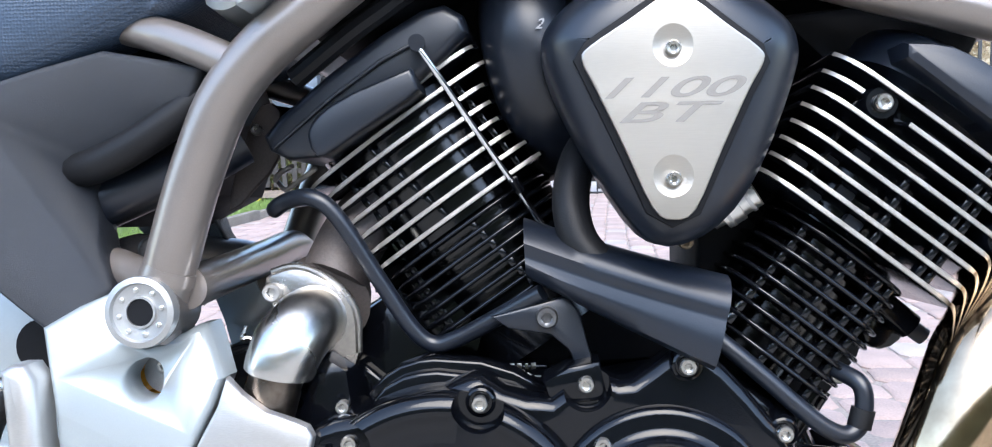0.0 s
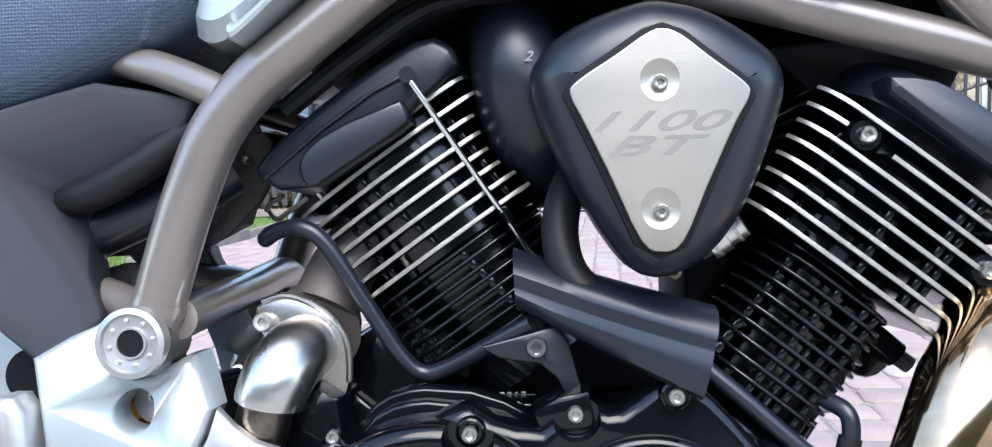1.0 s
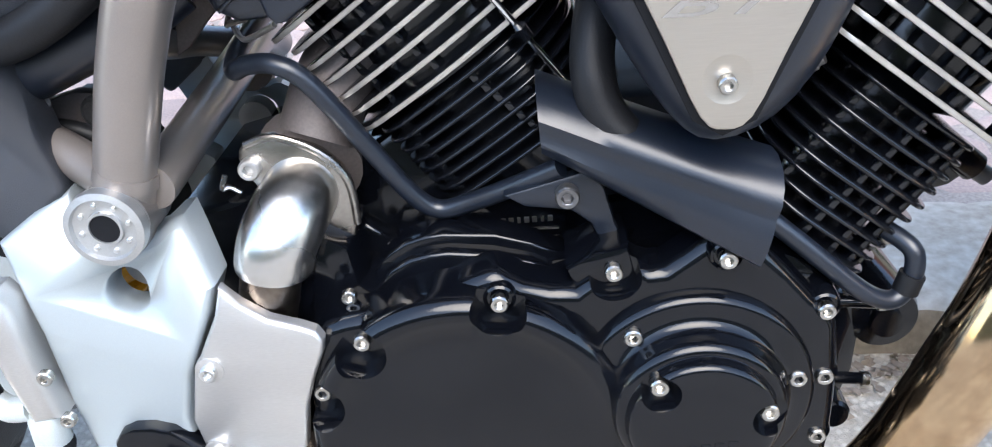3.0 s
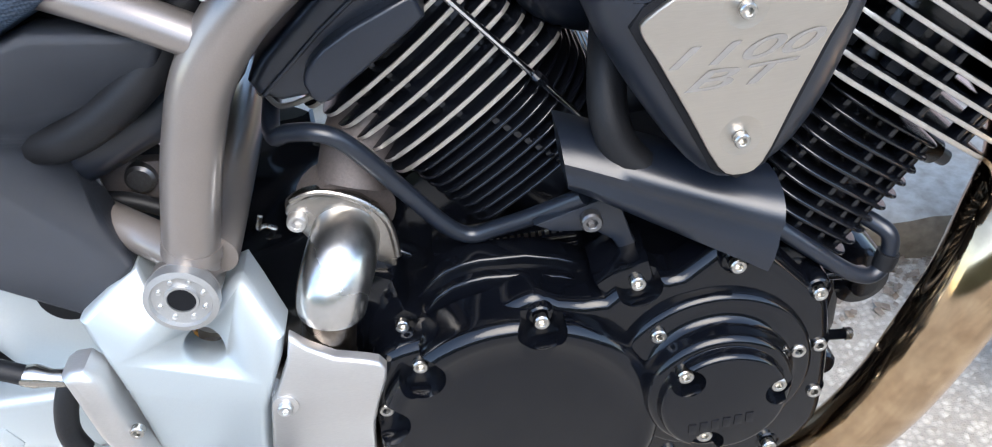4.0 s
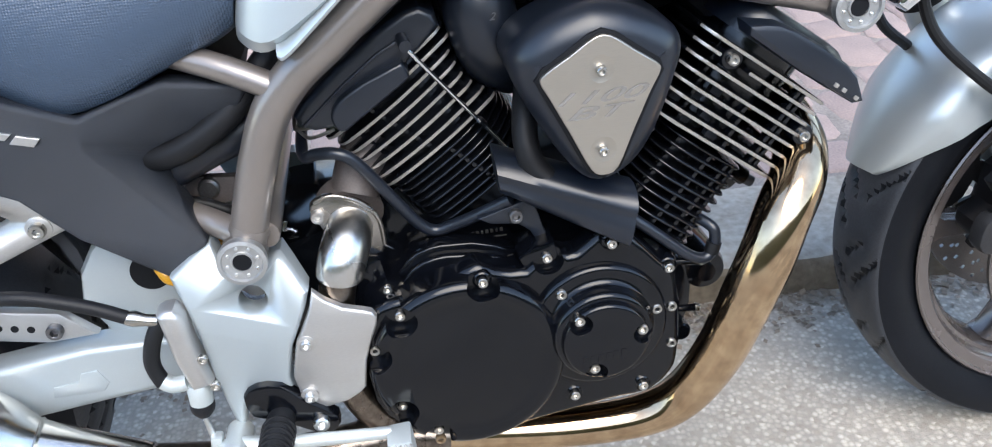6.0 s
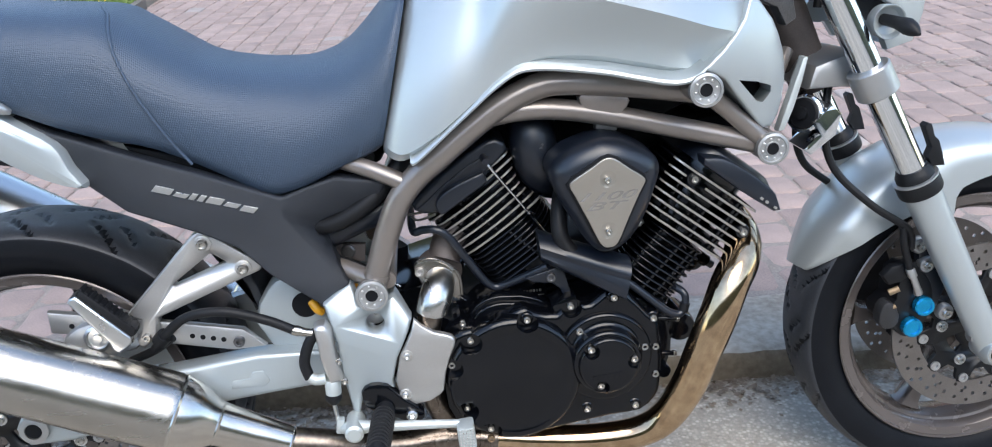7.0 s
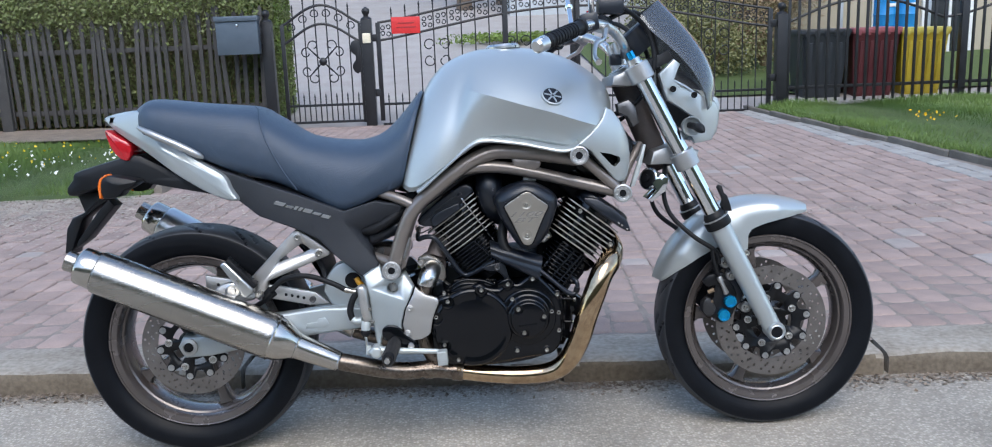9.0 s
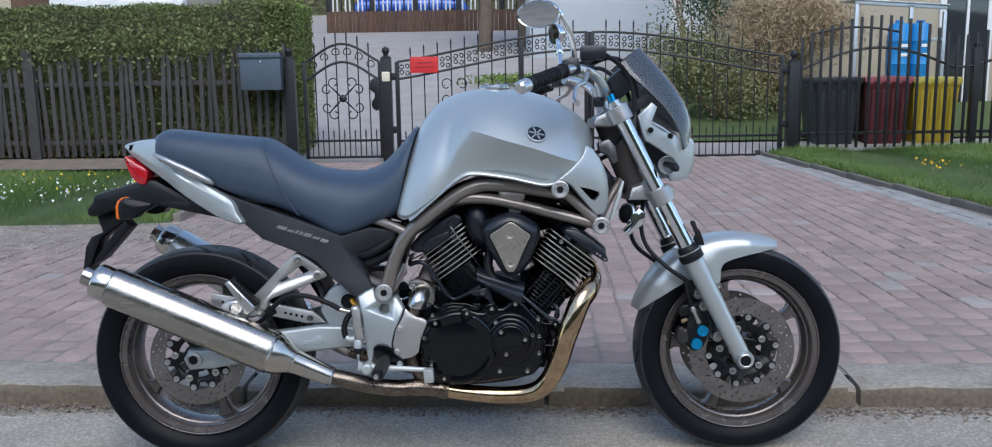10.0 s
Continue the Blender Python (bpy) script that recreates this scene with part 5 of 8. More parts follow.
# ---- wheels ----
def tyre_mesh(cx, ch, R, w, rim_r):
    sec = [(rim_r, -0.36 * w), (rim_r + 0.012, -0.42 * w), (rim_r + 0.40 * (R - rim_r), -0.495 * w), (rim_r + 0.62 * (R - rim_r), -0.5 * w), (rim_r + 0.74 * (R - rim_r), -0.485 * w)]
    m = 24
    r0, w0 = rim_r + 0.74 * (R - rim_r), 0.485 * w
    first = len(sec)
    for j in range(1, m):
        a = math.pi * j / m
        sec.append((r0 + (R - r0) * math.sin(a) ** 0.75, -w0 * math.cos(a)))
    last = len(sec)
    sec += [(r, -y) for r, y in sec[4::-1]]
    n = 360

    def groove(j, y):
        """Slanted cuts, long ones over the shoulder and short ones near the middle."""
        f = abs(y) / w
        lift = 0 if y < 0 else 15
        return (0.12 < f < 0.46 and (j + lift + f * 30) % 24 < 2.4) or (0.03 < f < 0.26 and (j + lift + 11 + f * 24) % 24 < 2.0)

    bm = bmesh.new()
    loops = []
    for k, (r, y) in enumerate(sec):
        loop = []
        for j in range(n):
            cut = 0.0040 if first <= k < last and groove(j, y) else 0
            a = 2 * math.pi * j / n
            loop.append(Vector((cx + (r - cut) * math.cos(a), y, ch + (r - cut) * math.sin(a))))
        loops.append(loop)
    vs = rings(bm, loops, True, False)
    for f in bm.faces:
        c = f.calc_center_median()
        d = math.hypot(c.x - cx, c.z - ch)
        j = int(math.atan2(c.z - ch, c.x - cx) % (2 * math.pi) / (2 * math.pi) * n + 0.5)
        # tread outside the grooves takes the paler rubber with the painted sheen
        if d > r0 + 0.004 and not groove(j, c.y):
            f.material_index = 1
    for j in range(n):
        bm.faces.new((vs[0][j], vs[-1][j], vs[-1][(j + 1) % n], vs[0][(j + 1) % n]))
    return bm


def disc_mesh(cx, ch, y, r0, r1, th, n=150, m=10, holes=None):
    """A drilled ring: cells of the ring are left out for the holes."""
    bm = bmesh.new()
    def pt(i, j, yy):
        r, a = r0 + (r1 - r0) * i / m, 2 * math.pi * j / n
        return Vector((cx + r * math.cos(a), yy, ch + r * math.sin(a)))
    front = [[bm.verts.new(pt(i, j, y - th / 2)) for j in range(n)] for i in range(m + 1)]
    back = [[bm.verts.new(pt(i, j, y + th / 2)) for j in range(n)] for i in range(m + 1)]
    gone = {(i, j) for i in range(m) for j in range(n) if holes and (i, j % holes[0]) in holes[1]}
    for i in range(m):
        for j in range(n):
            k = (j + 1) % n
            if (i, j) in gone:
                for a, b, c, d in (((i, j), (i, k), 0, 0), ((i + 1, j), (i + 1, k), 0, 0), ((i, j), (i + 1, j), 0, 0), ((i, k), (i + 1, k), 0, 0)):
                    bm.faces.new((front[a[0]][a[1]], front[b[0]][b[1]], back[b[0]][b[1]], back[a[0]][a[1]]))
                continue
            bm.faces.new((front[i][j], front[i][k], front[i + 1][k], front[i + 1][j]))
            bm.faces.new((back[i][j], back[i + 1][j], back[i + 1][k], back[i][k]))
    for i in (0, m):
        for j in range(n):
            k = (j + 1) % n
            bm.faces.new((front[i][j], back[i][j], back[i][k], front[i][k]))
    return bm


def wheel(name, cx, ch, R, w, a0, disc_r, discs):
    rr = 0.231
    hw = w * 0.42
    half = [(rr - 0.003, -hw + 0.004), (rr - 0.001, -hw - 0.001), (rr - 0.003, -hw - 0.003), (rr - 0.006, -hw - 0.002), (rr - 0.0075, -hw + 0.001), (rr - 0.020, -hw + 0.004), (rr - 0.0225, -hw + 0.007),
            (rr - 0.0255, -hw * 0.72), (rr - 0.0265, -hw * 0.62), (rr - 0.031, -hw * 0.58), (rr - 0.038, -hw * 0.30)]
    prof = half + [(r, -y) for r, y in half[::-1]] + [(rr - 0.016, hw * 0.6), (rr - 0.030, hw * 0.2), (rr - 0.030, -hw * 0.2), (rr - 0.016, -hw * 0.6)]
    rim = part(name, lathe(prof, cx, ch, 96, close=True), RIM, bike, "bronze-grey cast alloy wheel with five spokes")
    tyre = part("tyre", tyre_mesh(cx, ch, R, w, 0.2255), RUBBER, rim, "black road tyre with curved tread grooves", sharp=40)
    tyre.data.materials.append(TREAD)
    for i in range(5):
        a = radians(a0 + 72 * i)
        d, e = Vector((math.cos(a), 0, math.sin(a))), Vector((-math.sin(a), 0, math.cos(a)))
        bm = bmesh.new()
        loops = []
        for t, hw2, dy in ((0.030, 0.024, 0.030), (0.06, 0.017, 0.026), (0.10, 0.0135, 0.022), (0.15, 0.0135, 0.019), (0.180, 0.017, 0.020), (0.192, 0.026, 0.022)):
            c = Vector((cx, 0, ch)) + d * t
            loops.append([c + e * (hw2 * u) + Vector((0, dy * v, 0)) for u, v in ((-1, -0.55), (-0.72, -0.95), (-0.3, -1), (0.3, -1), (0.72, -0.95), (1, -0.55), (1, 0.55), (0.72, 0.95), (-0.72, 0.95), (-1, 0.55))])
        rings(bm, loops)
        part("spoke", bm, RIM, rim)
    part("hub", lathe([(0.020, -0.055), (0.034, -0.052), (0.040, -0.03), (0.046, -0.02), (0.046, 0.02), (0.04, 0.03), (0.034, 0.052), (0.02, 0.055)], cx, ch, 40), RIM, rim)
    ro, ri = disc_r
    for y in discs:
        s = -1 if y < 0 else 1
        disc = part("brake_disc", disc_mesh(cx, ch, y, ri, ro, 0.005, 150, 8, (10, {(2, 0), (4, 3), (6, 1), (1, 6), (5, 7), (3, 9)})), DISC, rim, "drilled steel brake disc")
        lobed = []
        for i in range(120):
            a = 2 * math.pi * i / 120
            lobe = 0.5 + 0.5 * math.cos(10 * (a - radians(8)))
            q = ri - 0.021 + 0.025 * min(1.0, max(0.0, (lobe - 0.30) / 0.45))
            lobed.append((cx + q * math.cos(a), ch + q * math.sin(a)))
        car_ = part("disc_carrier", plate(lobed, y + s * 0.0035, y - s * 0.0035, 0.001, 0, steps=1), CARRIER, disc, "black lobed disc carrier")
        for i in range(5):
            arc = [radians(72 * i + 52 + 7.5 * j) for j in range(6)]
            slot = [(cx + 0.056 * math.cos(a), ch + 0.056 * math.sin(a)) for a in arc] + [(cx + 0.040 * math.cos(a), ch + 0.040 * math.sin(a)) for a in arc[::-1]]
            bore(car_, plate(slot, y + s * 0.02, y - s * 0.02, 0.002, 0, steps=1))
        for i in range(10):
            a = radians(36 * i + 8)
            bx_, bz_ = cx + (ri - 0.006) * math.cos(a), ch + (ri - 0.006) * math.sin(a)
            part("bobbin", lathe([(0.0085, y + s * 0.003), (0.0085, y + s * 0.0065), (0.004, y + s * 0.0065), (0.0035, y + s * 0.004)], bx_, bz_, 14), ALU, disc)
        for i in range(5):
            a = radians(72 * i + 30)
            part("washer", lathe([(0.0100, y + s * 0.003), (0.0100, y + s * 0.0055), (0.0060, y + s * 0.0055)], cx + 0.064 * math.cos(a), ch + 0.064 * math.sin(a), 18), ALUBRIGHT, disc)
            bolt(cx + 0.064 * math.cos(a), y + s * 0.004, ch + 0.064 * math.sin(a), 0.0065, disc, BOLTSTEEL, facing=(0, s, 0))
    return rim


front_wheel = wheel("front_wheel", 1.53, 0.302, 0.2965, 0.120, 31, (0.149, 0.102), (-0.072, 0.072))
rear_wheel = wheel("rear_wheel", 0.0, 0.316, 0.3045, 0.168, 285, (0.133, 0.092), (-0.098,))

# ---- front fork, guard, brakes ----
fork_dir = Vector((-0.340, 0, 0.680)).normalized()
def fork_at(d, y):
    return Vector((1.517, y, 0.292)) + fork_dir * d
for s in (-1, 1):
    y = s * 0.132
    leg = part("fork_leg", sweep([fork_at(d, y) for d in (-0.022, 0.0, 0.05, 0.12, 0.22, 0.30, 0.335)], (0.019, 0.024, 0.0245, 0.0255, 0.027, 0.028, 0.029), 22, 3), SILVER, bike, "silver fork leg with chrome stanchion")
    part("stanchion", sweep([fork_at(0.33, y), fork_at(0.785, y)], 0.0215, 24, 1), CHROME, leg)
    part("dust_seal", sweep([fork_at(d, y) for d in (0.312, 0.3125, 0.316, 0.334, 0.337, 0.3375, 0.346, 0.350, 0.356)], (0.0280, 0.0325, 0.0338, 0.0338, 0.0330, 0.0290, 0.0285, 0.0262, 0.0235), 28, 1), RUBBERWORN, leg)
    part("seal_ring", sweep([fork_at(d, y) for d in (0.3355, 0.3360, 0.3385, 0.3390)], (0.0320, 0.0341, 0.0341, 0.0320), 28, 1), ALU, leg)
    part("reflector_clip", plate([(1.3709, 0.6740), (1.3755, 0.6791), (1.3826, 0.6766), (1.3885, 0.6580), (1.3960, 0.6510), (1.4038, 0.6287), (1.4083, 0.6110), (1.3880, 0.6110), (1.3800, 0.6260), (1.3850, 0.6400)], y + s * 0.006, y - s * 0.010, 0.002, 0), RUBBERWORN, leg)
    part("fork_cap", sweep([fork_at(0.785, y), fork_at(0.798, y)], 0.017, 20, 1), ALUBRIGHT, leg)
    part("axle_lug", lathe([(0.0215, y + s * 0.028), (0.0245, y + s * 0.022), (0.0250, y - s * 0.020), (0.02, y - s * 0.026)], 1.518, 0.293, 28), SILVER, leg)
    part("axle_end", lathe([(0.0185, y + s * 0.026), (0.0185, y + s * 0.0290), (0.0165, y + s * 0.0297), (0.0155, y + s * 0.0290), (0.0150, y + s * 0.027), (0.0001, y + s * 0.027)], 1.517, 0.292, 24), ALUBRIGHT, leg)
    part("axle_hollow", lathe([(0.0148, y + s * 0.0262), (0.0148, y + s * 0.0282), (0.0001, y + s * 0.0282)], 1.517, 0.292, 20), HOLLOW, leg)
    part("axle_stub", sweep([(1.478, y, 0.315), (1.505, y, 0.318)], 0.009, 14, 1), ALU, leg)
    # brake caliper behind the leg
    cal = part("brake_caliper", plate([(1.372, 0.420), (1.402, 0.430), (1.425, 0.405), (1.432, 0.368), (1.416, 0.322), (1.388, 0.308), (1.368, 0.325), (1.350, 0.338), (1.347, 0.360), (1.366, 0.378)], s * 0.104, s * 0.045, 0.008, 2), CARRIER, bike, "dark brake caliper with blue anodised caps")
    for bx_, bh_ in ((1.409, 0.368), (1.392, 0.332)):
        part("blue_cap", lathe([(0.0165, s * 0.106), (0.0165, s * 0.117), (0.0145, s * 0.120), (0.010, s * 0.120), (0.0095, s * 0.118), (0.0001, s * 0.118)], bx_, bh_, 28), BLUE, cal)
    part("caliper_bridge", plate([(1.338, 0.425), (1.352, 0.440), (1.392, 0.446), (1.400, 0.432), (1.372, 0.412), (1.350, 0.408)], s * 0.110, s * 0.095, 0.004, 1), CARRIER, cal)
    part("pad_pin", sweep([(1.352, s * 0.106, 0.364), (1.364, s * 0.109, 0.371)], 0.0040, 10, 1), BRASS, cal)
    part("pad_pin", sweep([(1.352, s * 0.106, 0.394), (1.367, s * 0.109, 0.401)], 0.0055, 10, 1), BRASS, cal)
    part("mount", plate([(1.40, 0.47), (1.43, 0.475), (1.455, 0.43), (1.44, 0.36), (1.415, 0.36)], s * 0.100, s * 0.085, 0.003, 2), SATIN, cal)
    for bx_, bh_ in ((1.399, 0.470), (1.414, 0.436), (1.453, 0.348)):
        part("bolt_boss", lathe([(0.0145, s * 0.095), (0.0140, s * 0.103), (0.0120, s * 0.106), (0.0001, s * 0.106)], bx_, bh_, 20), ALU, cal)
        bolt(bx_, s * 0.105, bh_, 0.0075, cal, BOLTSTEEL, facing=(0, s, 0))
    part("brake_hose_end", sweep([(1.3629, s * 0.114, 0.507), (1.3680, s * 0.116, 0.470), (1.3800, s * 0.115, 0.434)], 0.0060, 12), RUBBERWORN, cal)
    part("hose_union", sweep([(1.3790, s * 0.115, 0.437), (1.3800, s * 0.115, 0.434), (1.3850, s * 0.115, 0.423), (1.3855, s * 0.115, 0.422), (1.3940, s * 0.114, 0.402), (1.3990, s * 0.111, 0.391)], (0.0062, 0.0075, 0.0075, 0.0050, 0.0060, 0.0075), 14, 1), ALU, cal)
    part("caliper_housing", plate([(1.340, 0.372), (1.352, 0.380), (1.362, 0.372), (1.372, 0.352), (1.366, 0.334), (1.350, 0.330), (1.336, 0.344)], s * 0.112, s * 0.090, 0.006, 2), CALIPER, cal)


def guard_mesh():
    """The front mudguard: a curved shell over the wheel with skirts that reach the fork legs."""
    bm = bmesh.new()
    loops = []
    n = 60
    for i in range(n + 1):
        t = i / n
        deg = 69 + 89 * t
        a = radians(deg)
        r = 0.318 + 0.012 * math.sin(math.pi * t)
        w = 0.020 + 0.058 * min(1, 5 * min(t, 1 - t) + 0.06) ** 0.6
        drop = float(np.interp(deg, [69, 73, 79, 90, 102, 105, 107, 114, 116, 119, 132, 145, 154, 158], [0.010, 0.022, 0.038, 0.056, 0.072, 0.088, 0.120, 0.122, 0.100, 0.082, 0.068, 0.046, 0.024, 0.012]))
        row = []
        for u, (yy, dr) in enumerate(((-1.0, -drop), (-1.02, -drop * 0.55), (-0.98, -min(0.016, drop * 0.4)), (-0.86, -0.004), (-0.6, 0.004), (-0.3, 0.009), (0, 0.011), (0.3, 0.009), (0.6, 0.004), (0.86, -0.004), (0.98, -min(0.016, drop * 0.4)), (1.02, -drop * 0.55), (1.0, -drop))):
            row.append((r + dr, w * yy))
        inner = [(q - 0.004 if abs(yy) < 0.95 * w else q, yy * 0.96) for q, yy in row[::-1]]
        loops.append([Vector((1.53 + q * math.cos(a), yy, 0.300 + q * math.sin(a))) for q, yy in row + inner])
    rings(bm, loops)
    return bm


guard = part("front_mudguard", guard_mesh(), SILVER, bike, "silver front mudguard", sharp=60)
for s in (-1, 1):
    bolt(1.462, s * 0.079, 0.490, 0.008, guard, BOLTSTEEL, facing=(0, s, 0))

# yokes, bar, grips
part("lower_yoke", plate([(1.215, 0.770), (1.262, 0.785), (1.335, 0.768), (1.328, 0.728), (1.258, 0.735), (1.205, 0.735)], -0.100, 0.100, 0.008, 1), ALU, bike, "cast aluminium lower fork yoke")
part("upper_yoke", plate([(1.116, 0.966), (1.150, 0.980), (1.212, 0.972), (1.210, 0.944), (1.155, 0.938), (1.111, 0.942)], -0.095, 0.095, 0.007, 1), ALU, bike, "cast aluminium upper fork yoke")
for s in (-1, 1):
    for d in (0.510, 0.760):
        part("yoke_clamp", sweep([fork_at(d - 0.022, s * 0.132), fork_at(d - 0.020, s * 0.132), fork_at(d + 0.020, s * 0.132), fork_at(d + 0.022, s * 0.132)], (0.0300, 0.0318, 0.0318, 0.0300), 24, 1), ALU, bike)
    part("bar_riser", sweep([(1.150, s * 0.05, 0.995), (1.135, s * 0.05, 1.055)], 0.014, 14, 1), ALUBRIGHT, bike)
bar = part("handlebar", sweep([(0.908, -0.400, 1.033), (1.016, -0.265, 1.079), (1.070, -0.200, 1.088), (1.115, -0.145, 1.070), (1.145, -0.105, 1.035), (1.150, -0.05, 1.020), (1.150, 0.05, 1.020), (1.145, 0.105, 1.035), (1.115, 0.145, 1.070), (1.070, 0.200, 1.088), (1.016, 0.265, 1.079), (0.908, 0.400, 1.033)], 0.0122, 14, 8), ALUBRIGHT, bike, "silver tubular handlebar with black grips")
for s in (-1, 1):
    a, b = Vector((0.919, s * 0.385, 1.037)), Vector((1.016, s * 0.262, 1.079))
    part("grip", sweep([a.lerp(b, t) for t in (0, 0.05, 0.1, 0.5, 0.9, 0.95, 1)], (0.016, 0.0185, 0.0165, 0.0170, 0.0165, 0.020, 0.020), 18, 4), RUBBERWORN, bar, "ribbed black rubber grip")
    for i in range(9):
        q = a.lerp(b, 0.16 + 0.075 * i)
        dd = (b - a).normalized() * 0.0022
        part("grip_rib", sweep([q - dd, q + dd], 0.0186, 16, 1), RUBBERWORN, bar)
    e = (a - b).normalized()
    part("bar_end", sweep([a, a + e * 0.004, a + e * 0.034, a + e * 0.040], (0.014, 0.0175, 0.0165, 0.011), 18, 1), ALUBRIGHT, bar, "aluminium bar end weight")
    part("switch_housing", block((1.040, s * 0.215, 1.092), (0.045, 0.05, 0.045), 10, 0.010), SATIN, bar)
    part("lever", sweep([(1.082, s * 0.205, 1.075), (1.070, s * 0.25, 1.05), (1.045, s * 0.30, 1.035), (1.035, s * 0.345, 1.005), (1.040, s * 0.370, 0.990)], (0.007, 0.006, 0.0055, 0.005, 0.008), 12), ALUBRIGHT, bar, "bright brake lever")
    part("lever_bracket", sweep([(1.055, s * 0.18, 1.088), (1.085, s * 0.205, 1.075)], 0.013, 12, 1), ALU, bar)
    # mirror
    if s < 0:
        stem_line, mc_, face, half_w = [(1.050, -0.205, 1.105), (1.045, -0.225, 1.135), (1.040, -0.25, 1.160), (1.022, -0.285, 1.190), (1.002, -0.315, 1.212), (0.985, -0.33, 1.218)], (0.950, -0.345, 1.211), (-0.40, -0.90, -0.16), 0.058
    else:
        stem_line, mc_, face, half_w = [(1.050, 0.205, 1.105), (1.050, 0.24, 1.140), (1.050, 0.28, 1.180), (1.048, 0.32, 1.225)], (1.040, 0.345, 1.246), (-0.93, -0.30, -0.1), 0.050
    mi = part("mirror_stem", sweep(stem_line, 0.0075, 12), CHROME, bike, "chrome mirror on a curved stem")
    mm = Matrix.Translation(mc_) @ Vector(face).to_track_quat("Z", "Y").to_matrix().to_4x4() @ Matrix.Diagonal((half_w / 0.052, 0.66, 1, 1))
    part("mirror_shell", turned([(0.0001, -0.034), (0.020, -0.031), (0.038, -0.022), (0.049, -0.008), (0.052, 0.002), (0.050, 0.005), (0.047, 0.003)], mm, 40), CHROME, mi)
    part("mirror_glass", turned([(0.047, 0.001), (0.0465, 0.0035), (0.0001, 0.0035)], mm, 40), MIRROR, mi)
    part("mirror_joint", turned([(0.0001, -0.012), (0.010, -0.009), (0.012, 0), (0.010, 0.009), (0.0001, 0.012)], Matrix.Translation(stem_line[-2]), 16), CHROME, mi)
part("fluid_reservoir", block((1.103, -0.150, 1.134), (0.064, 0.05, 0.036), 0, 0.006), SATIN, bar, "black brake fluid reservoir")
part("master_cylinder", sweep([(1.075, -0.185, 1.098), (1.100, -0.120, 1.100)], 0.014, 14, 1), SATIN, bar)
part("red_switch", block((1.045, -0.195, 1.118), (0.014, 0.012, 0.008), 0, 0.002), RED, bar)
part("blue_preload_cap", sweep([fork_at(0.797, -0.132), fork_at(0.818, -0.132)], 0.010, 14, 1), BLUE, bike)
part("ignition", block((1.128, -0.06, 1.008), (0.03, 0.03, 0.028), 0, 0.005), SATIN, bike)

# headlamp cowl and screen
cowl = empty("cowl", bike)
cowl_pts = [(1.284, 0.990), (1.268, 1.003), (1.229, 0.966), (1.241, 0.922), (1.250, 0.899), (1.279, 0.881), (1.312, 0.859), (1.330, 0.850), (1.343, 0.834), (1.336, 0.816), (1.310, 0.810), (1.323, 0.786), (1.374, 0.793), (1.388, 0.826), (1.394, 0.866), (1.385, 0.888), (1.328, 0.918), (1.297, 0.937), (1.269, 0.952)]
for s in (-1, 1):
    cp = part("cowl_side", plate(cowl_pts, s * 0.118, s * 0.100, 0.005, 0, 0.0, warp=lambda x, h, s=s: -s * max(0, x - 1.29) * 0.45), SILVER, cowl, "silver headlamp cowl side")
    for bx_, bh_ in ((1.264, 0.927), (1.318, 0.910)):
        part("cowl_screw", lathe([(0.008, s * 0.119), (0.008, s * 0.1225), (0.004, s * 0.1225), (0.003, s * 0.120)], bx_, bh_, 16), HOLLOW, cp)
    rim_ = part("indicator_cup", lathe([(0.0240, s * 0.108), (0.0255, s * 0.129), (0.0245, s * 0.1315), (0.0225, s * 0.1305), (0.0190, s * 0.1220), (0.0120, s * 0.1170), (0.0001, s * 0.1160)], 1.309, 0.831, 32), SILVER, cp)
    part("front_indicator", sweep([(1.306, s * 0.116, 0.834), (1.309, s * 0.128, 0.833), (1.3135, s * 0.140, 0.831), (1.3200, s * 0.160, 0.827), (1.3230, s * 0.170, 0.823), (1.3265, s * 0.182, 0.8175)], (0.0080, 0.0085, 0.0090, 0.0125, 0.0105, 0.0025), 16, 2), RUBBERWORN, rim_, "small black pointed front indicator")


def screen_mesh():
    """The fly screen: a shell curved across, swept back from the lamp to the top edge."""
    line = [(1.402, 0.900), (1.398, 0.955), (1.378, 1.010), (1.345, 1.062), (1.300, 1.115), (1.255, 1.163)]
    curve = catmull([(x, 0, h) for x, h in line], 5)
    bm = bmesh.new()
    loops = []
    for i, q in enumerate(curve):
        t = i / (len(curve) - 1)
        w = 0.098 - 0.018 * t ** 2
        back = 0.042 + 0.028 * t
        row = []
        for j in range(17):
            u = -1 + 2 * j / 16
            row.append(Vector((q.x - back * abs(u) ** 2.2, w * u, q.z - (0.028 + 0.026 * t) * abs(u) ** 2.6)))
        d = Vector((-0.003, 0, -0.003))
        loops.append(row + [p + d for p in row[::-1]])
    rings(bm, loops)
    return bm


screen = part("screen", screen_mesh(), SMOKE, cowl, "smoked fly screen", sharp=60)
screen.visible_shadow = False
part("headlamp_shell", loft([(1.262, 0.85, 0.985, 0.050, 2.4), (1.29, 0.83, 0.985, 0.066, 2.4), (1.33, 0.82, 0.960, 0.068, 2.4), (1.36, 0.825, 0.93, 0.062, 2.4)], 28), BLACKPLASTIC, cowl, "black headlamp shell")
part("lamp_glass", loft([(1.357, 0.828, 0.925, 0.062, 2.4), (1.378, 0.84, 0.915, 0.052, 2.4), (1.386, 0.86, 0.90, 0.03, 2.4)], 28), CHROME, cowl, "headlamp glass")
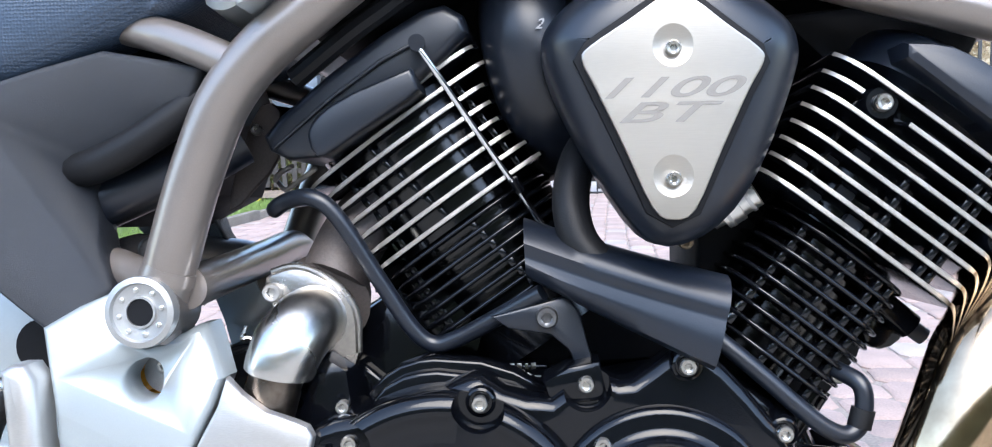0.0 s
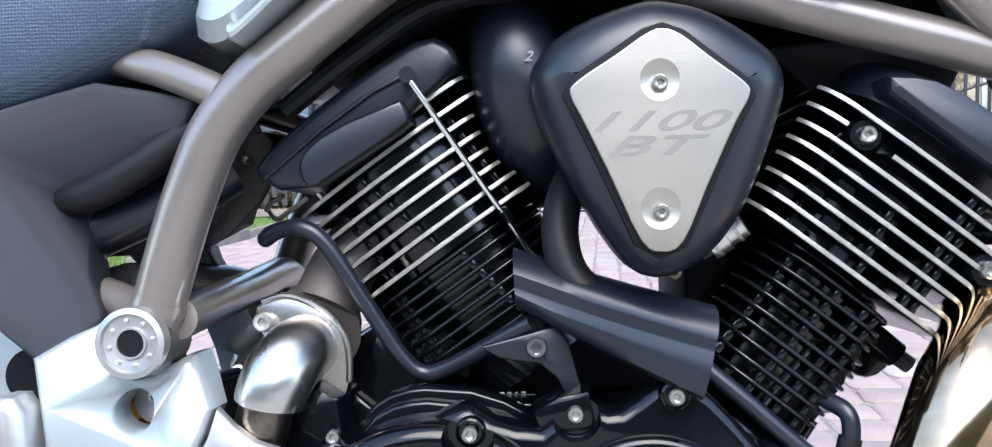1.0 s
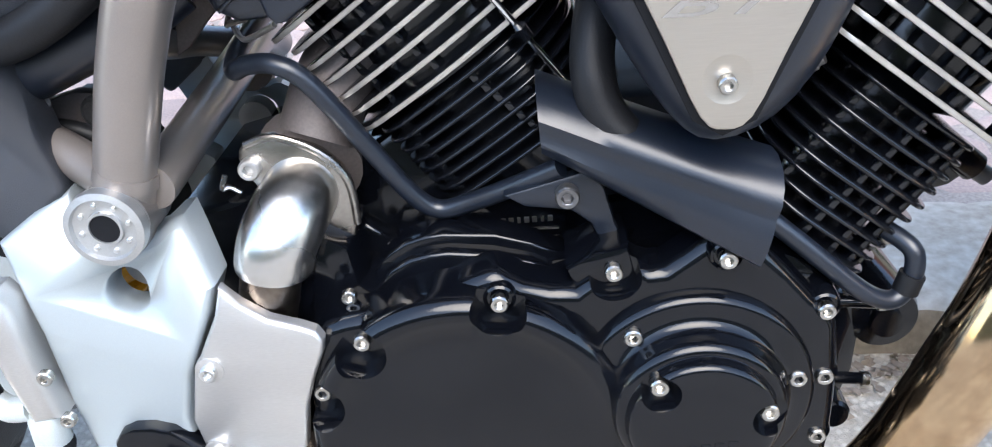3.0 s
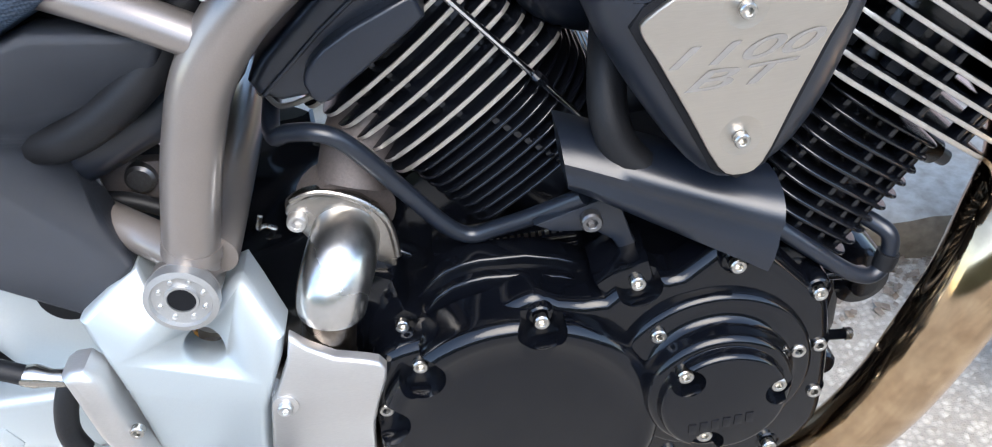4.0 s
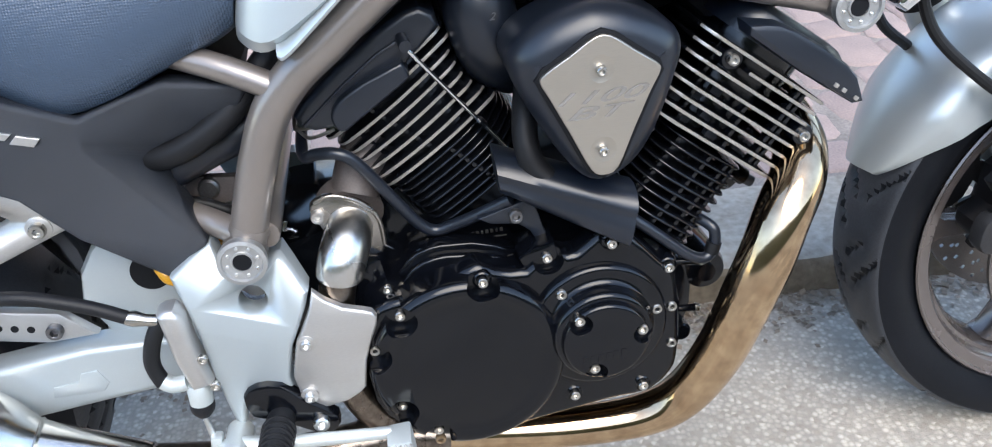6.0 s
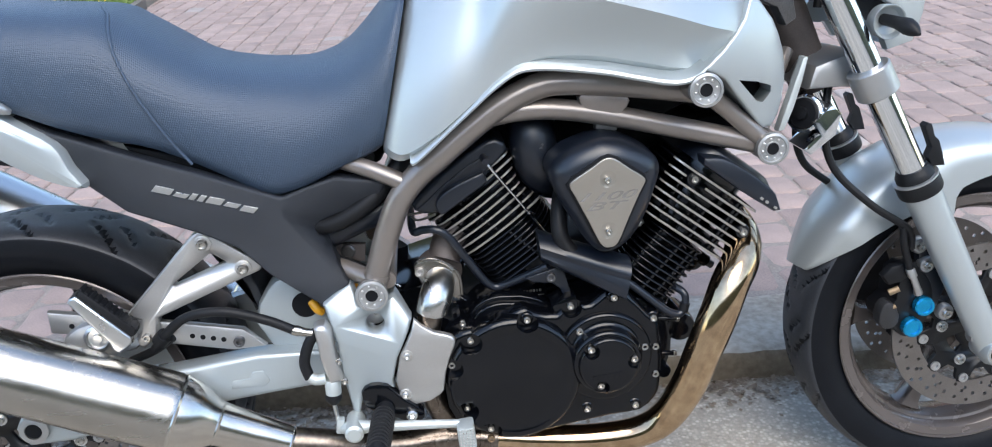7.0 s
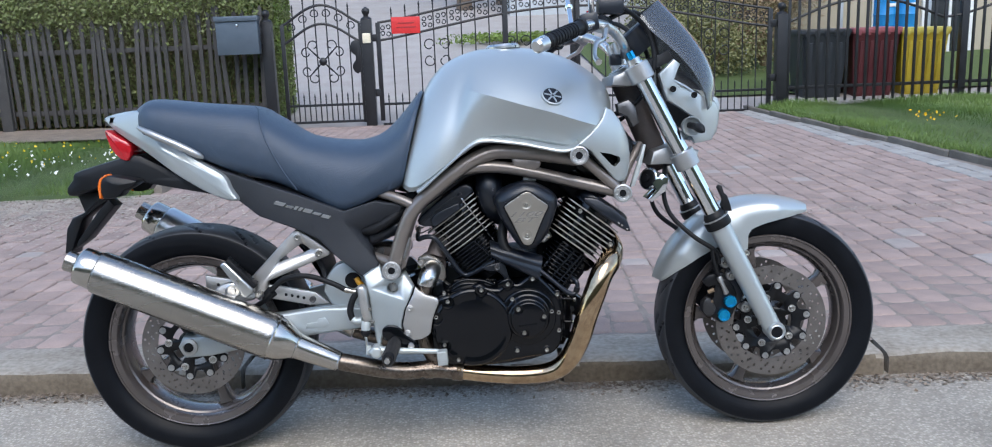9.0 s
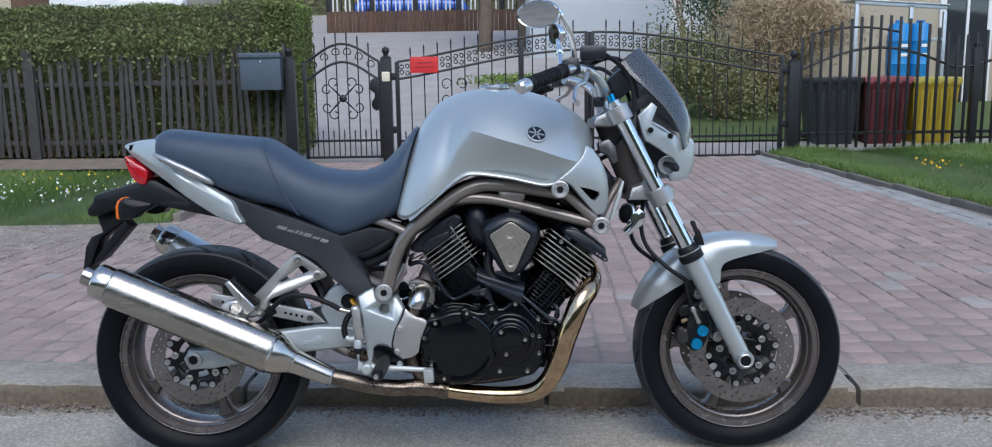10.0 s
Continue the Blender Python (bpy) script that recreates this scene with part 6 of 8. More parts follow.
part("cowl_nose", plate([(1.318, 0.930), (1.392, 0.902), (1.398, 0.860), (1.390, 0.812), (1.366, 0.790), (1.340, 0.790), (1.372, 0.830), (1.374, 0.885)], -0.072, 0.072, 0.012, 2), SILVER, cowl, "silver cowl nose")
part("instrument", turned([(0.0001, 0), (0.045, 0.0), (0.048, 0.02), (0.046, 0.06), (0.04, 0.064), (0.0001, 0.064)], pose(1.215, 0, 1.035, 0, -40, 0), 32), SATIN, bike, "round black instrument with bright rim")
part("instrument_bracket", block((1.24, 0, 1.0), (0.08, 0.10, 0.03), 25, 0.004), BLACKPLASTIC, bike)

# horn with bright trumpet
horn = part("horn", turned([(0.0001, -0.022), (0.016, -0.022), (0.024, -0.013), (0.026, 0.0), (0.021, 0.005), (0.010, 0.006), (0.009, 0.012), (0.0001, 0.013)], pose(1.200, -0.10, 0.700, 0, -78, 40), 32), HOLLOW, bike, "black horn with chrome trumpet")
part("horn_trumpet", plate([(1.205, 0.690), (1.232, 0.715), (1.250, 0.700), (1.242, 0.668), (1.205, 0.640), (1.192, 0.650), (1.215, 0.672)], -0.125, -0.065, 0.006, 1), CHROME, horn)
part("horn_ring", turned([(0.026, -0.009), (0.029, -0.008), (0.029, 0.0), (0.026, 0.002)], pose(1.200, -0.10, 0.700, 0, -78, 40), 32), CHROME, horn)

# cables and hoses at the front
for path in ([(1.255, -0.06, 0.74), (1.245, -0.075, 0.66), (1.262, -0.085, 0.60), (1.315, -0.105, 0.545), (1.370, -0.115, 0.505), (1.380, -0.112, 0.47)],
             [(1.240, -0.02, 0.74), (1.222, -0.02, 0.66), (1.240, -0.01, 0.60), (1.30, 0.03, 0.55), (1.37, 0.09, 0.50)],
             [(1.10, -0.135, 1.105), (1.15, -0.10, 1.125), (1.20, -0.06, 1.115), (1.235, -0.04, 1.05), (1.245, -0.04, 0.94), (1.235, -0.05, 0.85)],
             [(1.075, -0.17, 1.115), (1.13, -0.13, 1.135), (1.205, -0.08, 1.085), (1.225, -0.08, 0.99), (1.18, -0.08, 0.90), (1.10, -0.06, 0.86)],
             [(1.09, 0.14, 1.10), (1.16, 0.08, 1.11), (1.23, 0.03, 1.02), (1.21, 0.04, 0.90), (1.12, 0.05, 0.83)]):
    part("hose", sweep(path, 0.0062, 10, 8), RUBBERWORN, bike)

# ---- engine ----
crank = part("crankcase", plate([(0.628, 0.400), (0.648, 0.420), (0.700, 0.434), (0.800, 0.440), (0.900, 0.452), (0.945, 0.440), (0.965, 0.400), (0.968, 0.320), (0.945, 0.275),
                                 (0.880, 0.245), (0.760, 0.235), (0.670, 0.240), (0.625, 0.290)], -0.150, 0.150, 0.012, 3), BLACKGLOSS, bike, "gloss black crankcase")
flange_pts = [(0.632, 0.400), (0.646, 0.424), (0.672, 0.431), (0.705, 0.438), (0.738, 0.453), (0.755, 0.457), (0.770, 0.448), (0.800, 0.442), (0.814, 0.456), (0.826, 0.463), (0.838, 0.456), (0.852, 0.454), (0.876, 0.472), (0.890, 0.477),
              (0.912, 0.462), (0.940, 0.430), (0.956, 0.410), (0.960, 0.350), (0.9575, 0.305), (0.9500, 0.285), (0.926, 0.264), (0.880, 0.260), (0.810, 0.250), (0.740, 0.242), (0.680, 0.252), (0.642, 0.290), (0.628, 0.350)]
flange = part("side_case", plate(flange_pts, -0.173, -0.145, 0.0100, 2, steps=5), BLACKGLOSS, crank, "gloss black engine side case")
clutch_c = (0.731, 0.348)
clutch = part("clutch_cover", lathe([(0.1015, -0.150), (0.1010, -0.1740)] + [(0.0900 + 0.0110 * math.cos(a), -0.1800 - 0.0110 * math.sin(a)) for a in [radians(10 * i) for i in range(1, 10)]] + [(0.0870, -0.1908), (0.0840, -0.1893), (0.070, -0.1900), (0.050, -0.1912), (0.028, -0.1920), (0.0001, -0.1923)], *clutch_c, 96), BLACKGLOSS, crank, "round gloss black clutch cover")
def shoulder(r, y, k):
    """A quarter round of radius k, from the rim at r to the face at y."""
    return [(r - k + k * math.cos(a), y + k - k * math.sin(a)) for a in [radians(15 * i) for i in range(7)]]


pick = part("pickup_cover", lathe([(0.0725, -0.150)] + shoulder(0.0725, -0.1815, 0.006) + [(0.0600, -0.1820), (0.0560, -0.1832), (0.0535, -0.1862), (0.0525, -0.1900)] + shoulder(0.0520, -0.2012, 0.0065) + [(0.0452, -0.2016)] + shoulder(0.0446, -0.2105, 0.0050) + [(0.02, -0.2112), (0.0001, -0.2114)], 0.871, 0.367, 80), BLACKGLOSS, crank, "stepped round gloss black cover with plain relief bars")
for i in range(6):
    x = 0.848 + 0.0080 * i
    part("relief_bar", block((x, -0.2110, 0.349 + 0.0008 * i), (0.0055, 0.002, 0.009), -4, 0.0006), BLACKGLOSS, pick)


def boss_bolt(x, y, h, r=0.0055, boss=True):
    if boss:
        part("bolt_boss", lathe([(0.0112, y + 0.03), (0.0105, y + 0.005), (0.0094, y + 0.001), (0.0080, y), (0.0074, y + 0.002), (0.0001, y + 0.002)], x, h, 24), BLACKGLOSS, crank)
    bolt(x, y, h, r, crank)


for x, y, h in ((0.755, -0.173, 0.441), (0.823, -0.161, 0.451), (0.886, -0.176, 0.465), (0.669, -0.168, 0.414), (0.9475, -0.165, 0.4205), (0.638, -0.165, 0.375),
                (0.656, -0.168, 0.302), (0.690, -0.168, 0.262), (0.9500, -0.166, 0.3735), (0.9495, -0.166, 0.3270), (0.9165, -0.170, 0.2785), (0.8410, -0.170, 0.2800)):
    boss_bolt(x, y - 0.004, h)
# scallops in the covers round the bolts
for x, h, floor_ in ((0.755, 0.441, -0.1745), (0.669, 0.414, -0.1695), (0.638, 0.375, -0.1665), (0.656, 0.302, -0.1695), (0.690, 0.262, -0.1695)):
    bore(clutch, lathe([(0.0150, floor_), (0.0155, -0.184), (0.0185, -0.195)], x, h, 28))
soften(clutch, 35)
bore(flange, lathe([(0.0150, -0.1625), (0.0155, -0.170), (0.0180, -0.176)], 0.823, 0.451, 28))
soften(flange, 35)
for x, y, h in ((0.8325, -0.180, 0.4150), (0.9315, -0.178, 0.3790)):
    bolt(x, y, h, 0.0056, crank)
for x, h in ((0.8460, 0.3925), (0.9105, 0.3710), (0.8590, 0.3315)):
    bore(pick, lathe([(0.0112, -0.1985), (0.0114, -0.2080), (0.0128, -0.2200)], x, h, 24))
    bolt(x, -0.1985, h, 0.0058, crank)
soften(pick, 35)
# raised deck behind the covers, stamped plate
part("stamp_pad", block((0.7535, -0.075, 0.4400), (0.088, 0.034, 0.022), 0, 0.002), BLACKGLOSS, crank)
for i in range(14):
    part("stamp_mark", block((0.7195 + 0.0052 * i, -0.0930, 0.4488 + 0.00014 * i), (0.0034 if i % 3 else 0.0022, 0.0010, 0.0042), 0, 0.0003), BOLTSTEEL, crank)
part("stamp_rule", block((0.7535, -0.0930, 0.4430), (0.078, 0.0010, 0.0009), 0, 0.0003), BOLTSTEEL, crank)
part("case_shelf", plate([(0.672, 0.4380), (0.684, 0.4500), (0.6949, 0.4570), (0.7080, 0.4610), (0.7192, 0.4622), (0.7522, 0.4600), (0.7750, 0.4530), (0.800, 0.4400), (0.790, 0.415), (0.680, 0.415)], -0.130, -0.108, 0.0025, 0, steps=3), BLACKGLOSS, crank)
part("case_shelf", plate([(0.676, 0.4330), (0.6860, 0.4445), (0.6986, 0.4515), (0.7110, 0.4545), (0.7226, 0.4555), (0.7506, 0.4525), (0.775, 0.4460), (0.800, 0.4320), (0.790, 0.410), (0.680, 0.410)], -0.142, -0.120, 0.0030, 0, steps=3), BLACKGLOSS, crank)
part("deck_block", plate([(0.6865, 0.4500), (0.7120, 0.4535), (0.7125, 0.4300), (0.6840, 0.4220)], -0.100, -0.05, 0.003, 0), BLACKGLOSS, crank)
part("deck_lug", plate([(0.795, 0.452), (0.812, 0.462), (0.832, 0.466), (0.838, 0.440), (0.800, 0.436)], -0.165, -0.120, 0.004, 0), BLACKGLOSS, crank)
part("stud_tube", sweep([(0.982, -0.122, 0.441), (0.950, -0.122, 0.392)], 0.0095, 20, 1), BLACKGLOSS, crank)
part("front_case", plate([(0.94, 0.45), (0.975, 0.42), (0.995, 0.36), (0.985, 0.30), (0.95, 0.27)], -0.11, 0.11, 0.01, 2), BLACKGLOSS, crank)
for h, x in ((0.398, 0.9977), (0.338, 0.9935)):
    part("stud", sweep([(0.950, -0.13, h + 0.003), (x - 0.004, -0.13, h - 0.001)], 0.0042, 12, 1), BLACKGLOSS, crank)
    bolt(x - 0.004, -0.13, h - 0.001, 0.0052, crank, facing=(1, 0, -0.08))
part("oil_filter", lathe([(0.0240, -0.040), (0.0250, -0.100), (0.0225, -0.108), (0.0110, -0.110), (0.0105, -0.116), (0.0001, -0.116)], 1.008, 0.370, 32), BLACKGLOSS, crank)
part("plug_boss", lathe([(0.0115, -0.060), (0.0115, -0.124), (0.0095, -0.127), (0.0001, -0.127)], 0.976, 0.3030, 24), BLACKGLOSS, crank)
part("case_web", plate([(0.950, 0.412), (0.972, 0.404), (0.980, 0.380), (0.974, 0.350), (0.966, 0.318), (0.950, 0.312)], -0.128, -0.10, 0.003, 0), BLACKGLOSS, crank)
part("gearbox", plate([(0.520, 0.450), (0.640, 0.480), (0.700, 0.520), (0.76, 0.50), (0.70, 0.30), (0.56, 0.28), (0.52, 0.34)], -0.07, 0.14, 0.012, 1), BLACKGLOSS, crank)
part("rear_case", plate([(0.600, 0.430), (0.625, 0.460), (0.660, 0.455), (0.665, 0.36), (0.64, 0.30), (0.605, 0.30)], -0.13, -0.02, 0.015, 2), BLACKGLOSS, crank)
part("case_step", plate([(0.640, 0.4560), (0.664, 0.4790), (0.682, 0.4700), (0.700, 0.4440), (0.672, 0.4300), (0.645, 0.4400)], -0.040, 0.02, 0.004, 0, steps=3), BLACKGLOSS, crank)
part("case_step", plate([(0.672, 0.4800), (0.690, 0.4720), (0.706, 0.4520), (0.690, 0.4460), (0.676, 0.4640)], -0.030, 0.02, 0.004, 0, steps=3), BLACKGLOSS, crank)
part("case_wall", plate([(0.640, 0.4450), (0.662, 0.4500), (0.680, 0.4360), (0.682, 0.4150), (0.640, 0.4050)], -0.085, -0.02, 0.004, 0, steps=3), BLACKGLOSS, crank)
part("bolt_lug", sweep([(0.6560, -0.020, 0.4640), (0.6568, -0.029, 0.4634)], 0.0105, 16, 1), BLACKGLOSS, crank)
bolt(0.6568, -0.029, 0.4634, 0.0072, crank)
bolt(0.6600, -0.150, 0.4330, 0.0050, crank)


def axis_frame(tilt):
    """Places (across, y, along) of a cylinder that leans by tilt degrees from upright (forward plus)."""
    t = radians(tilt)
    ax, px = Vector((math.sin(t), 0, math.cos(t))), Vector((math.cos(t), 0, -math.sin(t)))
    def frame_m(a, p):
        o = ax * a + px * p
        return Matrix(((px.x, 0, ax.x, o.x), (0, 1, 0, 0), (px.z, 0, ax.z, o.z), (0, 0, 0, 1)))
    return frame_m


def fin_side(lo, hi, near, bow, left, right, notch=None):
    """The near edge of a fin from lo to hi: bowed, with an elliptic corner (length, depth) at each end."""
    out = []
    for i in range(33):
        u = (1 - math.cos(math.pi * i / 32)) / 2
        p = lo + (hi - lo) * u
        y = -near + bow * (2 * u - 1) ** 2
        for d, (rl, dl) in ((p - lo, left), (hi - p, right)):
            if d < rl:
                y += dl * (1 - math.sqrt(max(0.0, 1 - ((rl - d) / rl) ** 2)))
        if notch and notch[0] < p < notch[1]:
            y += 0.035
        out.append((p, y))
    return out


def fin_mesh(edge, th, silver):
    """One cooling fin in the plane of p (x) and y, thin along z; rounded rim, machined bare on the near face where silver."""
    outline = edge + [(p, -y) for p, y in edge[::-1]]
    if (outline[0][0], outline[0][1]) == outline[-1]:
        outline.pop()
    bm = bmesh.new()
    def ring(g, z):
        return [Vector((q[0], q[1], z)) for q in offset(outline, g)]
    prof = ((0.0007, 0.5), (0.0001, 0.40), (0.0, 0.0), (0.0001, -0.40), (0.0007, -0.5)) if silver else ((0.0022, 0.5), (0.0010, 0.42), (0.0003, 0.24), (0.0, 0.0), (0.0003, -0.24), (0.0010, -0.42), (0.0022, -0.5))
    rings(bm, [ring(g, z * th) for g, z in prof])
    bmesh.ops.recalc_face_normals(bm, faces=bm.faces)
    if silver:
        for f in bm.faces:
            if len(f.verts) == 4 and f.normal.y < -0.45:
                f.material_index = 1
    return bm


def cylinder(name, tilt, core, bare, black, bridges, label):
    """A finned cylinder. core: (along, centre, half across, half deep) rows; bare and black: (along, edge) rows."""
    frame_m = axis_frame(tilt)
    bm = bmesh.new()
    loops = []
    for a, p, hp, hl in core:
        m = frame_m(a, p)
        loops.append([m @ Vector((hp * math.copysign(abs(math.cos(x)) ** 0.8, math.cos(x)), hl * math.copysign(abs(math.sin(x)) ** 0.8, math.sin(x)), 0)) for x in [2 * math.pi * j / 40 for j in range(40)]])
    rings(bm, loops)
    cyl = part(name, bm, FINBLACK, bike, label)
    for rows, th, silver in ((bare, 0.0034, True), (black, 0.0034, False)):
        for a, edge in rows:
            ob = part("cooling_fin", finish("cooling_fin", fin_mesh(edge, th, silver), [FINBLACK, FINEDGE], 50), None, cyl)
            ob.matrix_basis = frame_m(a, 0.0)
    # cast pegs that tie one fin to the next, in rows along the cylinder
    pegs = {}
    for a0, a1, p, y, lean in bridges:
        rows = sorted(a for a, _ in bare + black)
        for lo, hi in zip(rows, rows[1:]):
            if lo >= a0 - 0.001 and hi <= a1 + 0.001:
                gap = round(hi - lo - 0.003, 4)
                if gap not in pegs:
                    pegs[gap] = finish("fin_bridge", block((0, 0, 0), (0.0046, 0.012, gap), 0, 0.0012), FINBLACK)
                ob = part("fin_bridge", pegs[gap], None, cyl)
                ob.matrix_basis = frame_m((lo + hi) / 2, p + lean * (lo - a0)) @ pose(0, y, 0)
    return cyl


REAR_TIPS = (1.0075, 0.9970, 0.9935, 0.9910, 0.9925, 0.9975, 1.0010)
rear_bare = [(0.1174 - 0.0128 * i, fin_side(0.846 + (0.0 if i else -0.004), REAR_TIPS[i], 0.116 - 0.0007 * i, 0.013, (0.018, 0.020), (0.012, 0.016))) for i in range(7)]
rear_bare.insert(0, (0.1300, fin_side(0.945, 1.0065, 0.118, 0.008, (0.006, 0.012), (0.012, 0.016))))
rear_black = [(0.0300 - 0.0092 * i, fin_side(0.850, 0.992, 0.106 - 0.0010 * i, 0.010, (0.022, 0.030), (0.050, 0.050))) for i in range(8)]
rear_cyl = cylinder("rear_cylinder", -35, ((-0.075, 0.924, 0.062, 0.078), (0.030, 0.924, 0.068, 0.088), (0.034, 0.924, 0.071, 0.096), (0.150, 0.924, 0.073, 0.100)), rear_bare, rear_black,
                    ((0.04, 0.125, 0.980, -0.085, -0.05), (0.04, 0.125, 0.915, -0.098, -0.25), (0.04, 0.125, 0.876, -0.085, -0.10), (-0.04, 0.035, 0.868, -0.080, 0.05), (-0.04, 0.035, 0.862, -0.074, 0.05), (-0.04, 0.035, 0.940, -0.096, -0.2)),
                    "black finned rear cylinder with bare metal fin edges")
FRONT_RIGHT = (0.536, 0.537, 0.538, 0.538, 0.5365, 0.5360, 0.5360, 0.535)
front_bare = [(1.0389 + 0.01255 * i, fin_side(0.384 - 0.001 * i, FRONT_RIGHT[i], 0.164, 0.003, (0.030, 0.020), (0.012, 0.014), (0.409, 0.437) if i == 6 else None)) for i in range(8)]
front_black = [(1.0282 - 0.01050 * i, fin_side(0.412 + 0.001 * (i > 5) * (i - 5) * 4, 0.5130 + 0.001 * min(i, 4), 0.153, 0.004, (0.040, 0.034), (0.016, 0.018))) for i in range(10)]
front_cyl = cylinder("front_cylinder", 37.5, ((0.905, 0.462, 0.046, 0.110), (1.030, 0.462, 0.049, 0.128), (1.036, 0.460, 0.068, 0.136), (1.150, 0.460, 0.072, 0.140)), front_bare, front_black,
                     ((1.038, 1.13, 0.418, -0.138, -0.12), (1.038, 1.10, 0.470, -0.152, -0.15), (1.038, 1.13, 0.505, -0.152, -0.05), (1.038, 1.13, 0.513, -0.150, -0.05),
                      (0.93, 1.03, 0.432, -0.134, 0.03), (0.93, 1.03, 0.462, -0.143, 0.1), (0.93, 1.03, 0.500, -0.140, 0.02), (0.93, 1.03, 0.484, -0.142, 0.1)),
                     "black finned front cylinder with bare metal fin edges")
rear_m, front_m = axis_frame(-36), axis_frame(37)
# dark pads cast between the bare fins of the front head
pad = finish("fin_pad", block((0, 0, 0), (0.013, 0.010, 0.009), 0, 0.002), BLACKPLASTIC)
for k, (p, a) in enumerate(((0.405, 1.058), (0.420, 1.070), (0.434, 1.083), (0.424, 1.045), (0.440, 1.058), (0.455, 1.045))):
    part("fin_pad", pad, None, front_cyl).matrix_basis = axis_frame(37.5)(a, p) @ pose(0, -0.134 - 0.25 * max(0, p - 0.405), 0)


def in_frame(m, bm):
    bmesh.ops.transform(bm, matrix=m, verts=bm.verts)
    return bm


def rocker(cyl, fm, a, p, hp, hl, th, name="rocker_cover"):
    """A head cover: an elongated cap with rounded corners across the cylinder."""
    bm = bmesh.new()
    loops = []
    for z, g in ((0, 0), (th * 0.55, 0.0), (th * 0.8, 0.004), (th * 0.95, 0.012), (th, 0.022)):
        loops.append([Vector(((hp - g) * math.copysign(abs(math.cos(x)) ** 0.45, math.cos(x)), (hl - g) * math.copysign(abs(math.sin(x)) ** 0.45, math.sin(x)), z)) for x in [2 * math.pi * j / 48 for j in range(48)]])
    rings(bm, loops)
    return part(name, in_frame(fm(a, p), bm), SATIN, cyl, "satin black rocker cover")


part("rocker_cover", in_frame(rear_m(0, 0), plate([(0.8485, 0.1478), (0.8459, 0.1376), (0.8530, 0.1240), (0.875, 0.1100), (0.925, 0.1120), (0.9641, 0.1130), (0.9864, 0.1150), (1.0074, 0.1180), (1.0120, 0.1300), (1.0059, 0.1446), (0.9914, 0.1509), (0.9581, 0.1544), (0.9141, 0.1552), (0.8667, 0.1525)], -0.128, 0.128, 0.007, 0, steps=4)), SATIN, rear_cyl, "satin black rocker cover")
part("cover_rim", in_frame(rear_m(0, 0), plate([(0.8500, 0.1370), (0.9043, 0.1405), (0.9483, 0.1400), (0.9800, 0.1345), (0.9790, 0.1320), (0.9475, 0.1372), (0.9040, 0.1378), (0.8500, 0.1345)], -0.1315, -0.12, 0.0012, 0, steps=2)), SATIN, rear_cyl)
rocker(front_cyl, front_m, 1.136, 0.480, 0.080, 0.160, 0.036)
# rounded pod at the near end of the rear rocker cover
part("rocker_pod", in_frame(rear_m(0, 0), plate([(0.8761, 0.1257), (0.8795, 0.1290), (0.8847, 0.1317), (0.8930, 0.1333), (0.9018, 0.1336), (0.9213, 0.1308), (0.9441, 0.1248), (0.9613, 0.1203), (0.9605, 0.1145), (0.9570, 0.1047), (0.9467, 0.1042), (0.8790, 0.1075), (0.8735, 0.1105), (0.8728, 0.1172)], -0.141, -0.10, 0.0035, 0, 0, steps=4)), SATIN, rear_cyl)
# short fin ends above the rod and at the rear of the head
for path in ([(0.633, -0.112, 0.5959), (0.616, -0.100, 0.5867), (0.603, -0.085, 0.5817), (0.5911, -0.065, 0.5882)], [(0.614, -0.105, 0.5985), (0.600, -0.092, 0.5934), (0.5927, -0.077, 0.5893), (0.5922, -0.060, 0.5981)]):
    part("fin_tip", sweep(path, 0.0019, 8, 5), FINEDGE, rear_cyl)
# two bright marks and bolts on the front head
for a, p in ((1.1165, 0.4210), (1.092, 0.534)):
    o = axis_frame(37.5)(a, p) @ Vector((0, 0, 0))
    part("bolt_boss", lathe([(0.0115, -0.10), (0.0112, -0.156), (0.0100, -0.158), (0.0001, -0.158)], o.x, o.z, 24), FINBLACK, front_cyl)
    bolt(o.x, -0.158, o.z, 0.0058, front_cyl)
part("front_pod", in_frame(front_m(1.134, 0.480), plate([(-0.058, 0.004), (-0.050, 0.022), (-0.02, 0.031), (0.045, 0.031), (0.072, 0.020), (0.076, 0.004)], -0.178, -0.12, 0.006, 2)), SATIN, front_cyl)
for q in (0.046, 0.056, 0.072):
    part("cover_notch", in_frame(front_m(1.140, 0.480), block((q, -0.1785, 0.004), (0.005, 0.002, 0.004), 0, 0.0005)), FINEDGE, front_cyl)
# breather rod in front of the rear cylinder
rod = part("oil_pipe", sweep([(0.7110, -0.128, 0.6790), (0.7150, -0.143, 0.6730), (0.7530, -0.120, 0.6155), (0.7915, -0.097, 0.5580), (0.8080, -0.088, 0.533)], 0.0023, 12, 4), CHROME, rear_cyl, "slim chrome oil pipe")
part("pipe_union", sweep([(0.708, -0.115, 0.683), (0.7125, -0.146, 0.678)], 0.0058, 16, 1), SATIN, rear_cyl)
part("pipe_clip", sweep([(0.775, -0.112, 0.586), (0.7795, -0.107, 0.578)], 0.0038, 12, 1), FINBLACK, rear_cyl)
# intake duct between the cylinders with its raised figure
duct = part("intake_duct", sweep([(0.785, -0.05, 0.745), (0.785, -0.085, 0.715), (0.788, -0.095, 0.68), (0.800, -0.08, 0.645), (0.82, -0.05, 0.62)], (0.036, 0.036, 0.035, 0.036, 0.034), 24), SATIN, bike, "satin black rubber intake duct")
